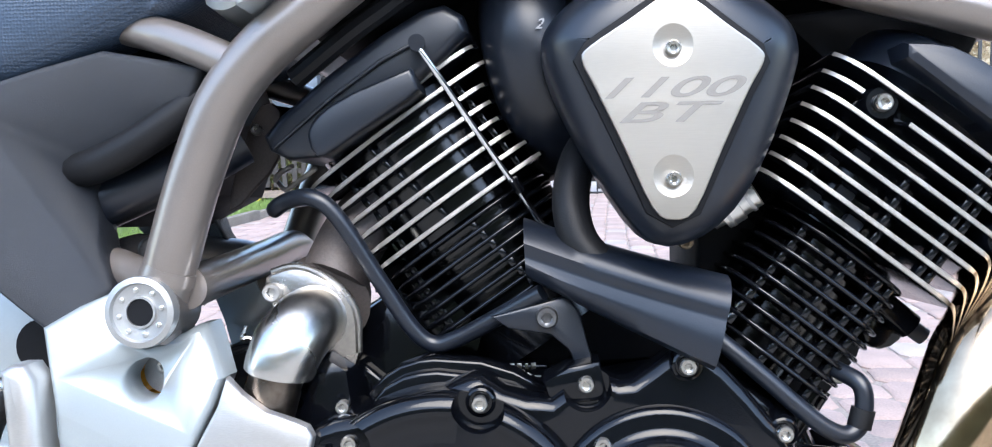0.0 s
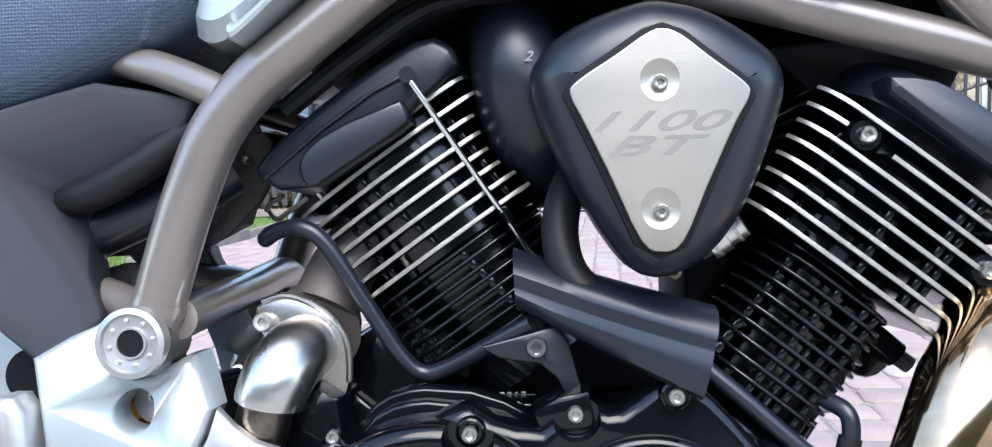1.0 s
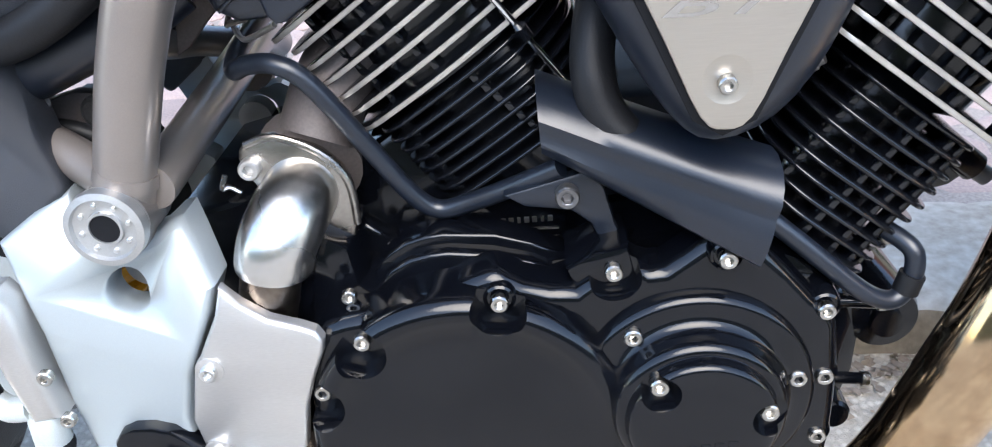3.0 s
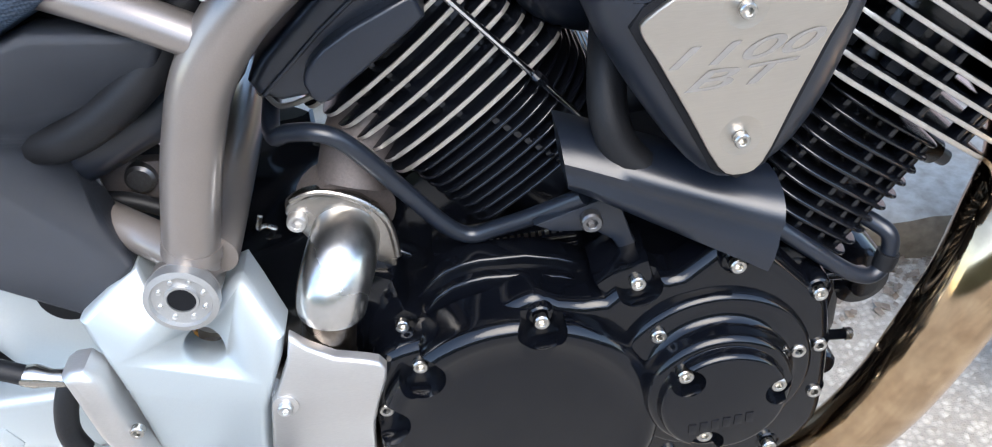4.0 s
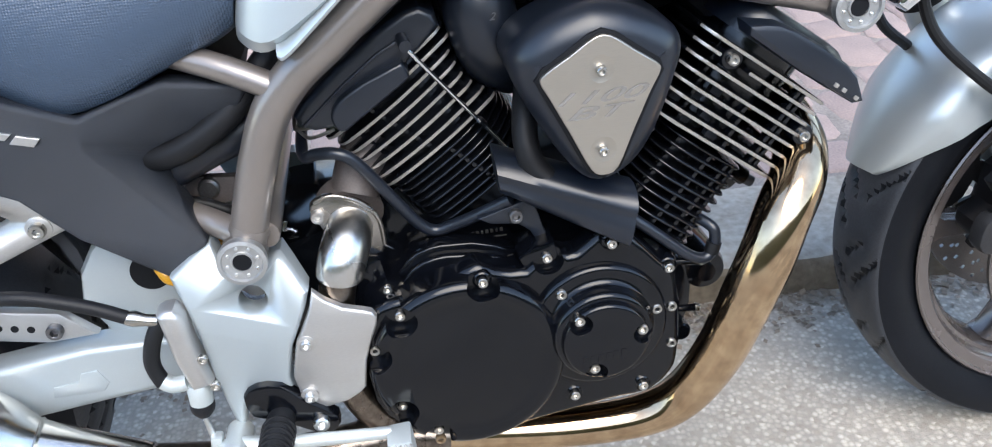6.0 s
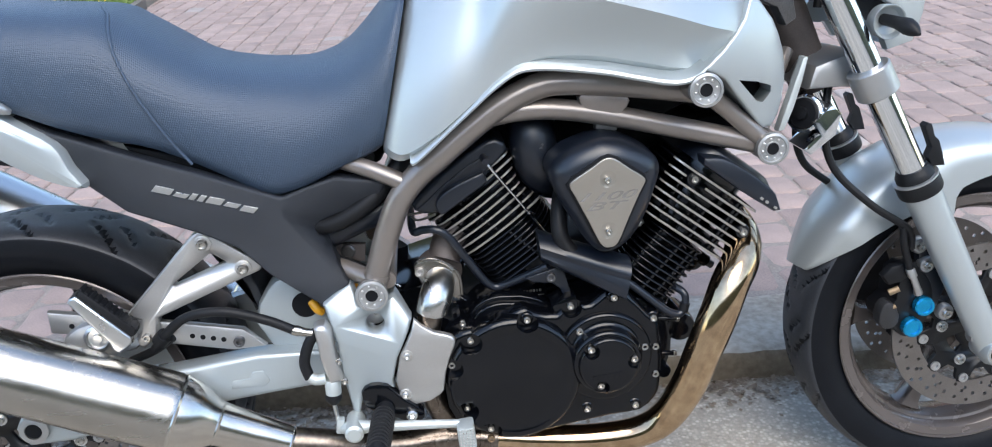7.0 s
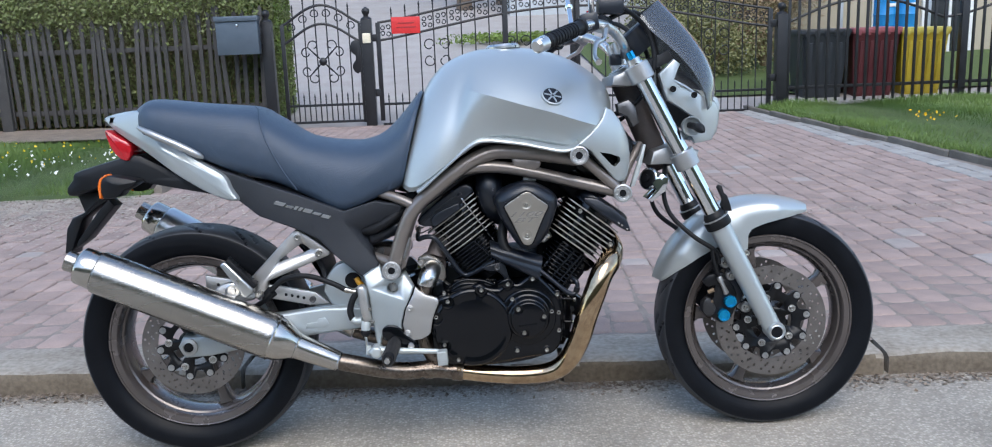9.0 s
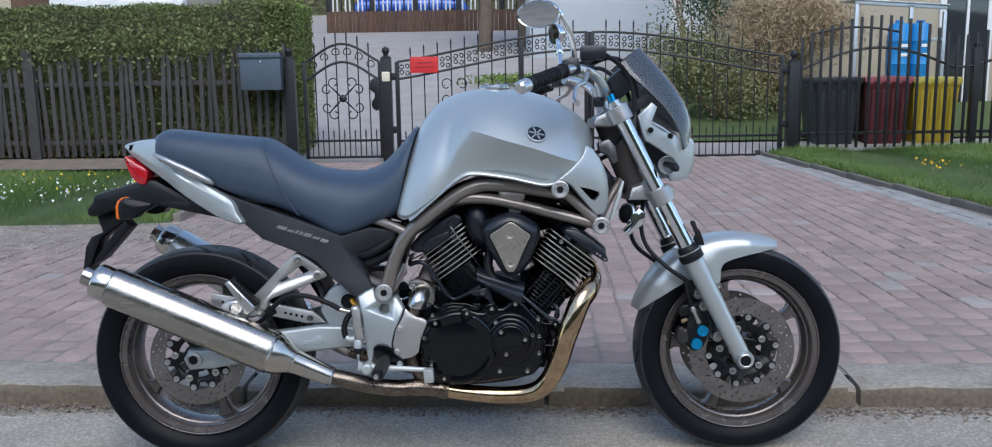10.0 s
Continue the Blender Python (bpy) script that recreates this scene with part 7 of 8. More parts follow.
part("duct_band", sweep([(0.785, -0.075, 0.722), (0.786, -0.080, 0.712)], 0.0385, 24, 1), SATIN, duct)
# near-black blocks added to fill the deep engine gaps with painted shade
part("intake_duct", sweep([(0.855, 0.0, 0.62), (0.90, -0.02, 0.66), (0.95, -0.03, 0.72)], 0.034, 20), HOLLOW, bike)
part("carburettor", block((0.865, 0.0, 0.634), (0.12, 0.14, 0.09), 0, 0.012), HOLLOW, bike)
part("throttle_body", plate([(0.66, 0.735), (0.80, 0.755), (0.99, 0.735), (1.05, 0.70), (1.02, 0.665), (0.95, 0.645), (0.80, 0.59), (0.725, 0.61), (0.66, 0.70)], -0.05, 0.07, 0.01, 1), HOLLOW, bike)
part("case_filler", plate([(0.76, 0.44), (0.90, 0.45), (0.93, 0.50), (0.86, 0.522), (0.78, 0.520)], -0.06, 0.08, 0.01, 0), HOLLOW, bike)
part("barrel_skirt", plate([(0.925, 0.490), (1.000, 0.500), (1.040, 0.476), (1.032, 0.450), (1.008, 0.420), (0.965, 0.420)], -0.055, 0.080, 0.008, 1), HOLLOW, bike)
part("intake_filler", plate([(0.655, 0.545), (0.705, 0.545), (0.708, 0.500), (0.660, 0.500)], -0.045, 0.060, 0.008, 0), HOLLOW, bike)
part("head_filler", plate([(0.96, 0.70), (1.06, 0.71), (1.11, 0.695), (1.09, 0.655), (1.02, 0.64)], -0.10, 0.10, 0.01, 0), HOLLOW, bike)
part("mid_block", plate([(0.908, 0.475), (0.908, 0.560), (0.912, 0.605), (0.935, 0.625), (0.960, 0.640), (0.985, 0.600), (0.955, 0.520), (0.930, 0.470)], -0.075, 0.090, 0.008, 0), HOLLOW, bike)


def text_mesh(body, size, m, depth=0.00015):
    cu = bpy.data.curves.new("lettering", "FONT")
    cu.body, cu.size, cu.extrude, cu.align_x = body, size, depth, "CENTER"
    cu.offset = size * 0.012
    ob = bpy.data.objects.new("lettering", cu)
    scene.collection.objects.link(ob)
    bpy.context.view_layer.update()
    me = bpy.data.meshes.new_from_object(ob.evaluated_get(bpy.context.evaluated_depsgraph_get()))
    bpy.data.objects.remove(ob)
    lean = Matrix.Identity(4)
    lean[0][1] = 0.42
    me.transform(m @ lean)
    return me


def lettering(name, body, size, m, material, parent, stretch=1.0):
    me = text_mesh(body, size, m @ Matrix.Diagonal((stretch, 1, 1, 1)))
    me.materials.clear()
    me.materials.append(material)
    ob = new(name, me)
    ob.parent = parent
    return ob


lettering("figure_2", "2", 0.0100, pose(0.7945, -0.1318, 0.688, 88, 0, 0), DARKSTEEL, duct)

# air cover: black shell with a brushed plate
shell_pts = [(0.874, 0.540), (0.850, 0.556), (0.818, 0.609), (0.799, 0.652), (0.799, 0.676), (0.822, 0.697), (0.862, 0.711), (0.885, 0.711), (0.912, 0.703), (0.945, 0.682), (0.955, 0.664), (0.952, 0.642), (0.931, 0.587), (0.906, 0.553)]
plate_pts = [(0.874, 0.557), (0.862, 0.564), (0.845, 0.601), (0.829, 0.635), (0.821, 0.652), (0.826, 0.660), (0.848, 0.674), (0.866, 0.686), (0.876, 0.689), (0.887, 0.685), (0.905, 0.671), (0.924, 0.657), (0.927, 0.649), (0.918, 0.632), (0.902, 0.597), (0.887, 0.563)]
face_warp = lambda x, h: -(h - 0.615) * 0.04 + 1.1 * (x - 0.874) ** 2
air = part("air_cover", plate(shell_pts, -0.214, -0.135, 0.030, 3, 0.0, steps=6, warp=face_warp), SATIN, bike, "satin black air cover with a brushed metal plate")
# near-black border paints the shaded gap round the plate
part("plate_gap_shade", plate([tuple(q) for q in offset(plate_pts, -0.0042)], -0.2150, -0.205, 0.001, 0, warp=face_warp), HOLLOW, air)


fpl = part("face_plate", plate(plate_pts, -0.2185, -0.2150, 0.0012, 3, 0.00002, warp=face_warp), BRUSHPLATE, air, "brushed metal plate with etched lettering")
for x, h in ((0.874, 0.657), (0.874, 0.581)):
    y = -0.2186 + face_warp(x, h)
    R, depth = 0.048, 0.0017
    dish = turned([(R * math.sin(a), -R * math.cos(a)) for a in [0.001 + 0.27 * i / 8 for i in range(9)]] + [(0.02, 0.0)], Matrix.Translation((x, y - (R - depth), h)) @ pose(0, 0, 0, 92.3, 0, 0), 48)
    bore(fpl, dish)
    bolt(x, y + depth - 0.0005, h, 0.0046, fpl, facing=(0, -1, -0.04))
soften(fpl, 7)
bpy.context.view_layer.update()
for txt, x, h, w in (("1100", 0.8680, 0.6290, 2.50), ("BT", 0.8655, 0.6145, 2.65)):
    y = -0.2192 - (h - 0.615) * 0.04
    ob = lettering("plate_lettering", txt, 0.0165, Matrix.Translation((x, y, h)) @ pose(0, 0, 0, 92.3, 0, 0), ETCH, fpl, w)
    bm = bmesh.new()
    bm.from_mesh(ob.data)
    for i in range(40):
        bmesh.ops.bisect_plane(bm, geom=bm.verts[:] + bm.edges[:] + bm.faces[:], plane_co=(0.820 + 0.0028 * i, 0, 0), plane_no=(1, 0, 0))
    for i in range(9):
        bmesh.ops.bisect_plane(bm, geom=bm.verts[:] + bm.edges[:] + bm.faces[:], plane_co=(0, 0, 0.606 + 0.005 * i), plane_no=(0, 0, 1))
    for v in bm.verts:
        hit, at, _, _ = fpl.ray_cast((v.co.x, -1.0, v.co.z), (0, 1, 0))
        if hit:
            v.co.y = at.y - 0.0002 + 0.6 * (v.co.y - y)
    bm.to_mesh(ob.data)
    bm.free()
part("cover_stay", block((0.890, -0.13, 0.722), (0.032, 0.02, 0.03), 0, 0.003), ALU, air)
# lower duct shell
def duct_shell():
    """A half-round cover: top, rolled shoulder and long flat face, swept along its axis."""
    bm = bmesh.new()
    loops = []
    for t in [i / 12 for i in range(13)]:
        x, y, h = 0.783 + 0.128 * t, -0.152 - 0.046 * t ** 1.2, 0.548 - 0.038 * t - 0.002 * math.sin(math.pi * t)
        tall = 0.026 + 0.017 * t
        prof = [(0.045, 0.010), (0.030, 0.011), (0.015, 0.008), (0.005, 0.002), (0.000, -0.006), (0.0006, -0.0105), (0.0016, -0.0130), (0.0012, -0.0160), (-0.0008, -0.0215), (-0.001, -tall * 0.75), (0.002, -tall), (0.008, -tall - 0.003), (0.03, -tall), (0.045, -tall + 0.006)]
        loops.append([Vector((x + (0.28 * t - 0.05) * q, y + p, h + q)) for p, q in prof])
    rings(bm, loops)
    bmesh.ops.bevel(bm, geom=[e for e in bm.edges if e.calc_face_angle(0) > 1.2], offset=0.0025, segments=2, affect="EDGES")
    return bm


part("duct_shell", duct_shell(), SATIN, bike, "satin black curved duct shell", sharp=40)
part("duct_pipe", sweep([(0.828, -0.09, 0.612), (0.819, -0.122, 0.594), (0.815, -0.138, 0.567), (0.821, -0.145, 0.542), (0.838, -0.15, 0.522)], 0.0128, 18), RUBBERWORN, bike)
bolt(0.8915, -0.135, 0.5414, 0.0052, front_cyl, BRASS)
nut = part("union_nut", sweep([(0.908, -0.140, 0.556), (0.914, -0.142, 0.560), (0.9145, -0.142, 0.5604), (0.925, -0.145, 0.567), (0.9255, -0.145, 0.5673), (0.936, -0.148, 0.574)], (0.0075, 0.0080, 0.0118, 0.0118, 0.0098, 0.0095), 24, 1), ALUBRIGHT, front_cyl, "bright union nut")
part("union_ring", sweep([(0.9165, -0.1427, 0.5617), (0.9185, -0.1433, 0.563)], 0.0124, 24, 1), ALU, nut)
part("union_ring", sweep([(0.9300, -0.1463, 0.5702), (0.9320, -0.1469, 0.5715)], 0.0108, 24, 1), ALU, nut)
part("stay_bracket", plate([(0.760, 0.492), (0.790, 0.500), (0.812, 0.506), (0.820, 0.494), (0.826, 0.470), (0.832, 0.455), (0.822, 0.448), (0.812, 0.470), (0.800, 0.480), (0.772, 0.484)], -0.142, -0.134, 0.002, 1), SATIN, bike)
bolt(0.798, -0.143, 0.492, 0.0074, bike, DARKSTEEL)
# black bent guards
part("bent_pipe", sweep([(0.594, 0.040, 0.578), (0.595, -0.060, 0.573), (0.599, -0.100, 0.567), (0.612, -0.112, 0.573), (0.632, -0.122, 0.575), (0.650, -0.122, 0.562), (0.678, -0.115, 0.517), (0.700, -0.110, 0.482), (0.716, -0.108, 0.469), (0.735, -0.112, 0.474), (0.760, -0.125, 0.488), (0.795, -0.140, 0.508)], 0.0062, 14), SATIN, bike, "bent satin black pipe")
part("bent_pipe", sweep([(0.900, -0.150, 0.486), (0.930, -0.155, 0.461), (0.965, -0.158, 0.430), (0.981, -0.158, 0.419), (0.992, -0.157, 0.417), (1.000, -0.155, 0.425), (1.002, -0.155, 0.440), (0.999, -0.152, 0.450), (0.988, -0.140, 0.456)], 0.0060, 14), SATIN, bike)
part("pipe_joint", sweep([(0.9985, -0.155, 0.421), (1.0015, -0.155, 0.433)], 0.0078, 14, 1), RUBBERWORN, bike)
# plug caps at the bottom of the front cylinder
part("drain_boss", sweep([(1.022, -0.11, 0.502), (1.048, -0.11, 0.480)], 0.0095, 16, 1), BLACKGLOSS, front_cyl)
part("drain_tip", sweep([(1.046, -0.11, 0.481), (1.057, -0.11, 0.473)], 0.0062, 14, 1), SATIN, front_cyl)
part("drain_lug", plate([(1.012, 0.492), (1.018, 0.470), (1.030, 0.463), (1.044, 0.470), (1.048, 0.488), (1.030, 0.502)], -0.105, -0.06, 0.004, 2), BLACKGLOSS, front_cyl)
bolt(0.990, -0.138, 0.452, 0.0055, front_cyl)

# ---- exhaust ----
el = part("exhaust_elbow", sweep([(0.631, -0.100, 0.488), (0.630, -0.117, 0.488), (0.627, -0.134, 0.484), (0.621, -0.146, 0.473), (0.617, -0.149, 0.462), (0.6155, -0.149, 0.4560)], (0.0235, 0.0243, 0.0247, 0.0247, 0.0243, 0.0238), 32, 8), ELBOW, bike, "polished steel exhaust elbow with flange")
flange_line = [(0.594, 0.512), (0.600, 0.522), (0.620, 0.526), (0.646, 0.514), (0.661, 0.494), (0.663, 0.464), (0.656, 0.446), (0.646, 0.442), (0.634, 0.450), (0.604, 0.490)]
part("flange", plate(flange_line, -0.113, -0.102, 0.003, 2), FLANGE, el, "weathered steel exhaust flange")
part("flange_rim", sweep([(x, -0.1125, h) for x, h in flange_line[1:6]], 0.0026, 10, 4), FLANGE, el)
part("port", sweep([(0.630, -0.075, 0.502), (0.634, -0.098, 0.496)], 0.034, 24, 1), CAST, el)
bolt(0.6015, -0.113, 0.5075, 0.0070, el, GUARDALU)
bolt(0.6440, -0.1135, 0.4540, 0.0070, el, GUARDALU)
part("gasket_pipe", sweep([(0.640, -0.09, 0.515), (0.652, -0.075, 0.545), (0.672, -0.06, 0.572)], 0.0255, 20), CAST, el)
part("down_pipe", sweep([(0.615, -0.149, 0.458), (0.606, -0.149, 0.420), (0.600, -0.142, 0.36), (0.607, -0.135, 0.30), (0.630, -0.125, 0.250), (0.66, -0.12, 0.232)], 0.0190, 20), BROWNPIPE, bike, "heat-browned exhaust pipe")
header = part("header_pipe", sweep([(1.060, -0.035, 0.560), (1.092, -0.070, 0.545), (1.100, -0.120, 0.522), (1.086, -0.158, 0.497), (1.061, -0.182, 0.4675), (1.0412, -0.191, 0.4223), (1.0208, -0.187, 0.3664), (1.0010, -0.172, 0.3000), (0.9690, -0.156, 0.2400), (0.9261, -0.147, 0.2120), (0.850, -0.139, 0.204), (0.760, -0.132, 0.210), (0.700, -0.130, 0.219)],
                                   (0.024, 0.026, 0.0275, 0.0285, 0.0290, 0.0288, 0.0282, 0.0275, 0.0265, 0.025, 0.0235, 0.0225, 0.0225), 32, 8), GOLD, bike, "gold-tinted chrome header pipe")
part("clamp", sweep([(0.700, -0.130, 0.219), (0.672, -0.130, 0.223)], 0.0265, 24, 1), BROWNPIPE, header)
bolt(0.690, -0.152, 0.232, 0.006, header, BRASS)
link = part("link_pipe", sweep([(0.675, -0.130, 0.222), (0.615, -0.132, 0.229), (0.552, -0.140, 0.230), (0.493, -0.150, 0.240), (0.430, -0.160, 0.258), (0.385, -0.165, 0.270)], 0.0225, 22), BROWNPIPE, bike, "heat-browned link pipe")
part("clamp", sweep([(0.620, -0.132, 0.229), (0.600, -0.134, 0.229)], 0.025, 22, 1), BROWNPIPE, link)


def muffler(s, tip, label, skin):
    """A long steel silencer: cone, body, end ring and outlet; s is its side."""
    a, b = Vector((0.385, s * 0.168, 0.270)), Vector(tip)
    d = (b - a).normalized()
    def at(t):
        return a + d * t
    L = (b - a).length
    body = part("muffler", sweep([at(t) for t in (0.172, 0.178, 0.186, 0.30, 0.50, L - 0.072, L - 0.066, L - 0.062)], (0.056, 0.0585, 0.0592, 0.0585, 0.0560, 0.0535, 0.0525, 0.048), 48, 1), skin, bike, label)
    part("front_cone", sweep([at(t) for t in (0.0, 0.012, 0.06, 0.112, 0.116, 0.126, 0.142, 0.158, 0.174)], (0.0245, 0.0262, 0.0295, 0.0335, 0.0345, 0.0400, 0.0485, 0.0545, 0.0565), 40, 1), POLISHED, body)
    for t, r in ((0.003, 0.0262), (0.114, 0.0358), (0.176, 0.0602)):
        part("ring", sweep([at(t - 0.003), at(t), at(t + 0.003)], (r - 0.002, r, r - 0.002), 36, 1), POLISHED, body)
    part("end_cap", sweep([at(t) for t in (L - 0.066, L - 0.060, L - 0.024, L - 0.020, L - 0.012)], (0.047, 0.0485, 0.0465, 0.044, 0.030), 36, 1), POLISHED, body)
    part("outlet", sweep([at(L - 0.02), at(L + 0.012), at(L + 0.014), at(L + 0.012), at(L - 0.02)], (0.0255, 0.0255, 0.0235, 0.022, 0.022), 32, 1), STEEL, body)
    part("outlet_hollow", sweep([at(L - 0.03), at(L - 0.005)], 0.0222, 24, 1), HOLLOW, body)
    part("lug", block(tuple(at(0.36) + Vector((0, 0, 0.056))), (0.05, 0.02, 0.014), -26, 0.004), STEEL, body)
    return body


muffler(-1, (-0.246, -0.205, 0.562), "long brushed steel muffler with polished cone", STEEL)
muffler(1, (-0.200, 0.190, 0.640), "long brushed steel muffler on the far side", ALUBRIGHT)
part("link_pipe", sweep([(0.70, 0.05, 0.215), (0.60, 0.12, 0.222), (0.50, 0.15, 0.238), (0.385, 0.168, 0.270)], 0.0225, 16), BROWNPIPE, bike)

# ---- rear end ----
def cast_cover(pts, s, y0, y1, bevel):
    """A casting with a crease across it: the part above the crease leans inwards."""
    bm = plate(pts, s * y0, s * y1, bevel, 0, 0, steps=3)
    bmesh.ops.bisect_plane(bm, geom=bm.verts[:] + bm.edges[:] + bm.faces[:], plane_co=(0.475, 0, 0.434), plane_no=(0.158, 0, 1))
    for v in bm.verts:
        d = v.co.z - 0.434 + 0.158 * (v.co.x - 0.475)
        v.co.y += s * (-d * 0.12 - max(0.0, d - 0.042) * (1.15 if v.co.x > 0.52 else 0.5) if d > 0 else d * 0.02)
    return bm


pivot_pts = [(0.458, 0.489), (0.478, 0.502), (0.500, 0.513), (0.509, 0.486), (0.530, 0.479), (0.547, 0.482), (0.556, 0.488), (0.562, 0.4885), (0.571, 0.477), (0.585, 0.456), (0.579, 0.439), (0.558, 0.396), (0.549, 0.361),
             (0.550, 0.337), (0.567, 0.314), (0.554, 0.313), (0.538, 0.334), (0.501, 0.338), (0.493, 0.306), (0.484, 0.317), (0.476, 0.373), (0.473, 0.432), (0.468, 0.455)]
guard_pts = [(0.588, 0.457), (0.599, 0.446), (0.615, 0.435), (0.634, 0.429), (0.6425, 0.4255), (0.6465, 0.419), (0.645, 0.410), (0.636, 0.390), (0.629, 0.370), (0.6255, 0.350), (0.623, 0.337), (0.616, 0.330), (0.601, 0.322), (0.573, 0.317), (0.565, 0.322),
             (0.5565, 0.337), (0.553, 0.362), (0.562, 0.399), (0.5825, 0.438)]
for s in (-1, 1):
    pv = part("pivot_cover", cast_cover(pivot_pts, s, 0.178, 0.150, 0.005), CASTSILVER, bike, "silver cast pivot cover")
    fc = part("heel_guard", cast_cover(guard_pts, s, 0.181, 0.172, 0.003), GUARDALU, bike, "brushed aluminium heel guard")
    for x, h in ((0.573, 0.402), (0.565, 0.338)):
        part("screw_seat", lathe([(0.0095, s * 0.176), (0.0090, s * 0.1815), (0.0070, s * 0.1822), (0.0001, s * 0.1822)], x, h, 24), GUARDALU, fc)
        bolt(x, s * 0.1818, h, 0.0052, fc, ALUBRIGHT, facing=(0, s, 0))
    bore(pv, lathe([(0.0135, s * 0.125), (0.0137, s * 0.165), (0.0160, s * 0.1800)], 0.531, 0.455, 32))
    part("bore_floor", lathe([(0.0150, s * 0.120), (0.0150, s * 0.138), (0.0001, s * 0.138)], 0.531, 0.455, 28), ALU, pv)
    bolt(0.532, s * 0.138, 0.459, 0.0050, pv, facing=(0, s, 0))
swing = part("swingarm", plate([(-0.030, 0.318), (-0.015, 0.345), (0.030, 0.345), (0.20, 0.389), (0.266, 0.396), (0.347, 0.405), (0.470, 0.402), (0.500, 0.38), (0.470, 0.348), (0.354, 0.337), (0.262, 0.327), (0.05, 0.290), (-0.015, 0.288)], -0.135, -0.100, 0.008, 0, 0.0, steps=3), CASTSILVER, bike, "silver cast aluminium swingarm")
part("swingarm_side", plate([(-0.030, 0.318), (-0.015, 0.345), (0.030, 0.345), (0.20, 0.392), (0.362, 0.432), (0.470, 0.445), (0.500, 0.40), (0.470, 0.335), (0.262, 0.312), (0.05, 0.288), (-0.015, 0.288)], 0.135, 0.100, 0.010, 2), CASTSILVER, swing)
part("swingarm_bridge", plate([(0.345, 0.44), (0.37, 0.500), (0.395, 0.515), (0.420, 0.518), (0.452, 0.480), (0.470, 0.43), (0.47, 0.36), (0.40, 0.36)], -0.105, -0.066, 0.012, 2), CASTSILVER, swing)
# near-black block added so the inner side of the bridge looks shaded
part("bridge_shade_block", plate([(0.35, 0.44), (0.375, 0.490), (0.42, 0.500), (0.45, 0.465), (0.462, 0.43), (0.462, 0.37), (0.40, 0.37)], -0.064, 0.105, 0.010, 2), HOLLOW, swing)
part("arm_step", plate([(0.300, 0.352), (0.304, 0.366), (0.330, 0.368), (0.335, 0.378), (0.352, 0.379), (0.360, 0.362), (0.352, 0.352)], -0.1365, -0.130, 0.002, 0), CASTSILVER, swing)
# near-black disc paints the shade of a pocket
part("bridge_pocket_shade", lathe([(0.021, -0.100), (0.0205, -0.1065), (0.0001, -0.1065)], 0.424, 0.468, 28), HOLLOW, swing)
part("axle_nut", lathe([(0.022, -0.135), (0.022, -0.142), (0.013, -0.144), (0.0125, -0.138), (0.0001, -0.138)], 0.0, 0.318, 28), ALU, swing)
part("axle_hollow", lathe([(0.0125, -0.138), (0.0120, -0.1425), (0.0001, -0.1425)], 0.0, 0.318, 20), HOLLOW, swing)
# torque arm with holes and bracket
ta = part("torque_arm", plate([(0.050, 0.500), (0.165, 0.478), (0.329, 0.444), (0.360, 0.413), (0.311, 0.411), (0.165, 0.443), (0.050, 0.466)], -0.122, -0.110, 0.003, 0), ALU, bike, "drilled aluminium torque arm")
# near-black discs on the face paint the shade of the drilled holes
for x, h in ((0.253, 0.441), (0.268, 0.4375), (0.283, 0.434), (0.298, 0.4305), (0.082, 0.475), (0.097, 0.472)):
    part("arm_hole_shade", lathe([(0.0042, -0.115), (0.0040, -0.1224), (0.0001, -0.1224)], x, h, 14), HOLLOW, ta)
bolt(0.321, -0.121, 0.426, 0.0085, ta, DARKSTEEL)
part("rear_caliper", plate([(0.068, 0.452), (0.082, 0.470), (0.112, 0.482), (0.150, 0.474), (0.178, 0.452), (0.170, 0.432), (0.085, 0.425)], -0.138, -0.075, 0.008, 2), ALU, bike, "cast rear brake caliper")
part("caliper_pot", lathe([(0.020, -0.135), (0.020, -0.146), (0.016, -0.148), (0.0145, -0.143), (0.0075, -0.143), (0.0065, -0.148), (0.0001, -0.148)], 0.124, 0.461, 28), ALUBRIGHT, bike)
# passenger footrest bracket: an open casting
br = part("footrest_bracket", plate([(0.168, 0.490), (0.280, 0.603), (0.289, 0.609), (0.300, 0.607), (0.314, 0.599), (0.370, 0.555), (0.375, 0.548), (0.369, 0.540), (0.345, 0.531), (0.212, 0.480), (0.208, 0.453), (0.184, 0.433), (0.172, 0.443), (0.184, 0.462), (0.187, 0.480)],
                                    -0.136, -0.114, 0.0045, 0, 0, steps=3), GUARDALU, bike, "open cast aluminium passenger footrest bracket")
bore(br, plate([(0.302, 0.574), (0.308, 0.572), (0.324, 0.560), (0.323, 0.556), (0.245, 0.527), (0.240, 0.530)], -0.16, -0.09, 0.001, 0, steps=1))
for x, h in ((0.295, 0.590), (0.347, 0.547)):
    part("bracket_pad", lathe([(0.0125, -0.130), (0.0125, -0.1375), (0.0105, -0.1385), (0.0001, -0.1385)], x, h, 28), GUARDALU, br)
    bolt(x, -0.1375, h, 0.0080, br)
bolt(0.192, -0.136, 0.452, 0.0065, br)
peg = part("passenger_footrest", plate([(0.102, 0.530), (0.107, 0.537), (0.116, 0.540), (0.181, 0.469), (0.180, 0.458), (0.160, 0.444), (0.151, 0.451), (0.148, 0.463)], -0.172, -0.142, 0.005, 0, steps=3), ALUBRIGHT, br, "folded aluminium passenger footrest with rubber pad")
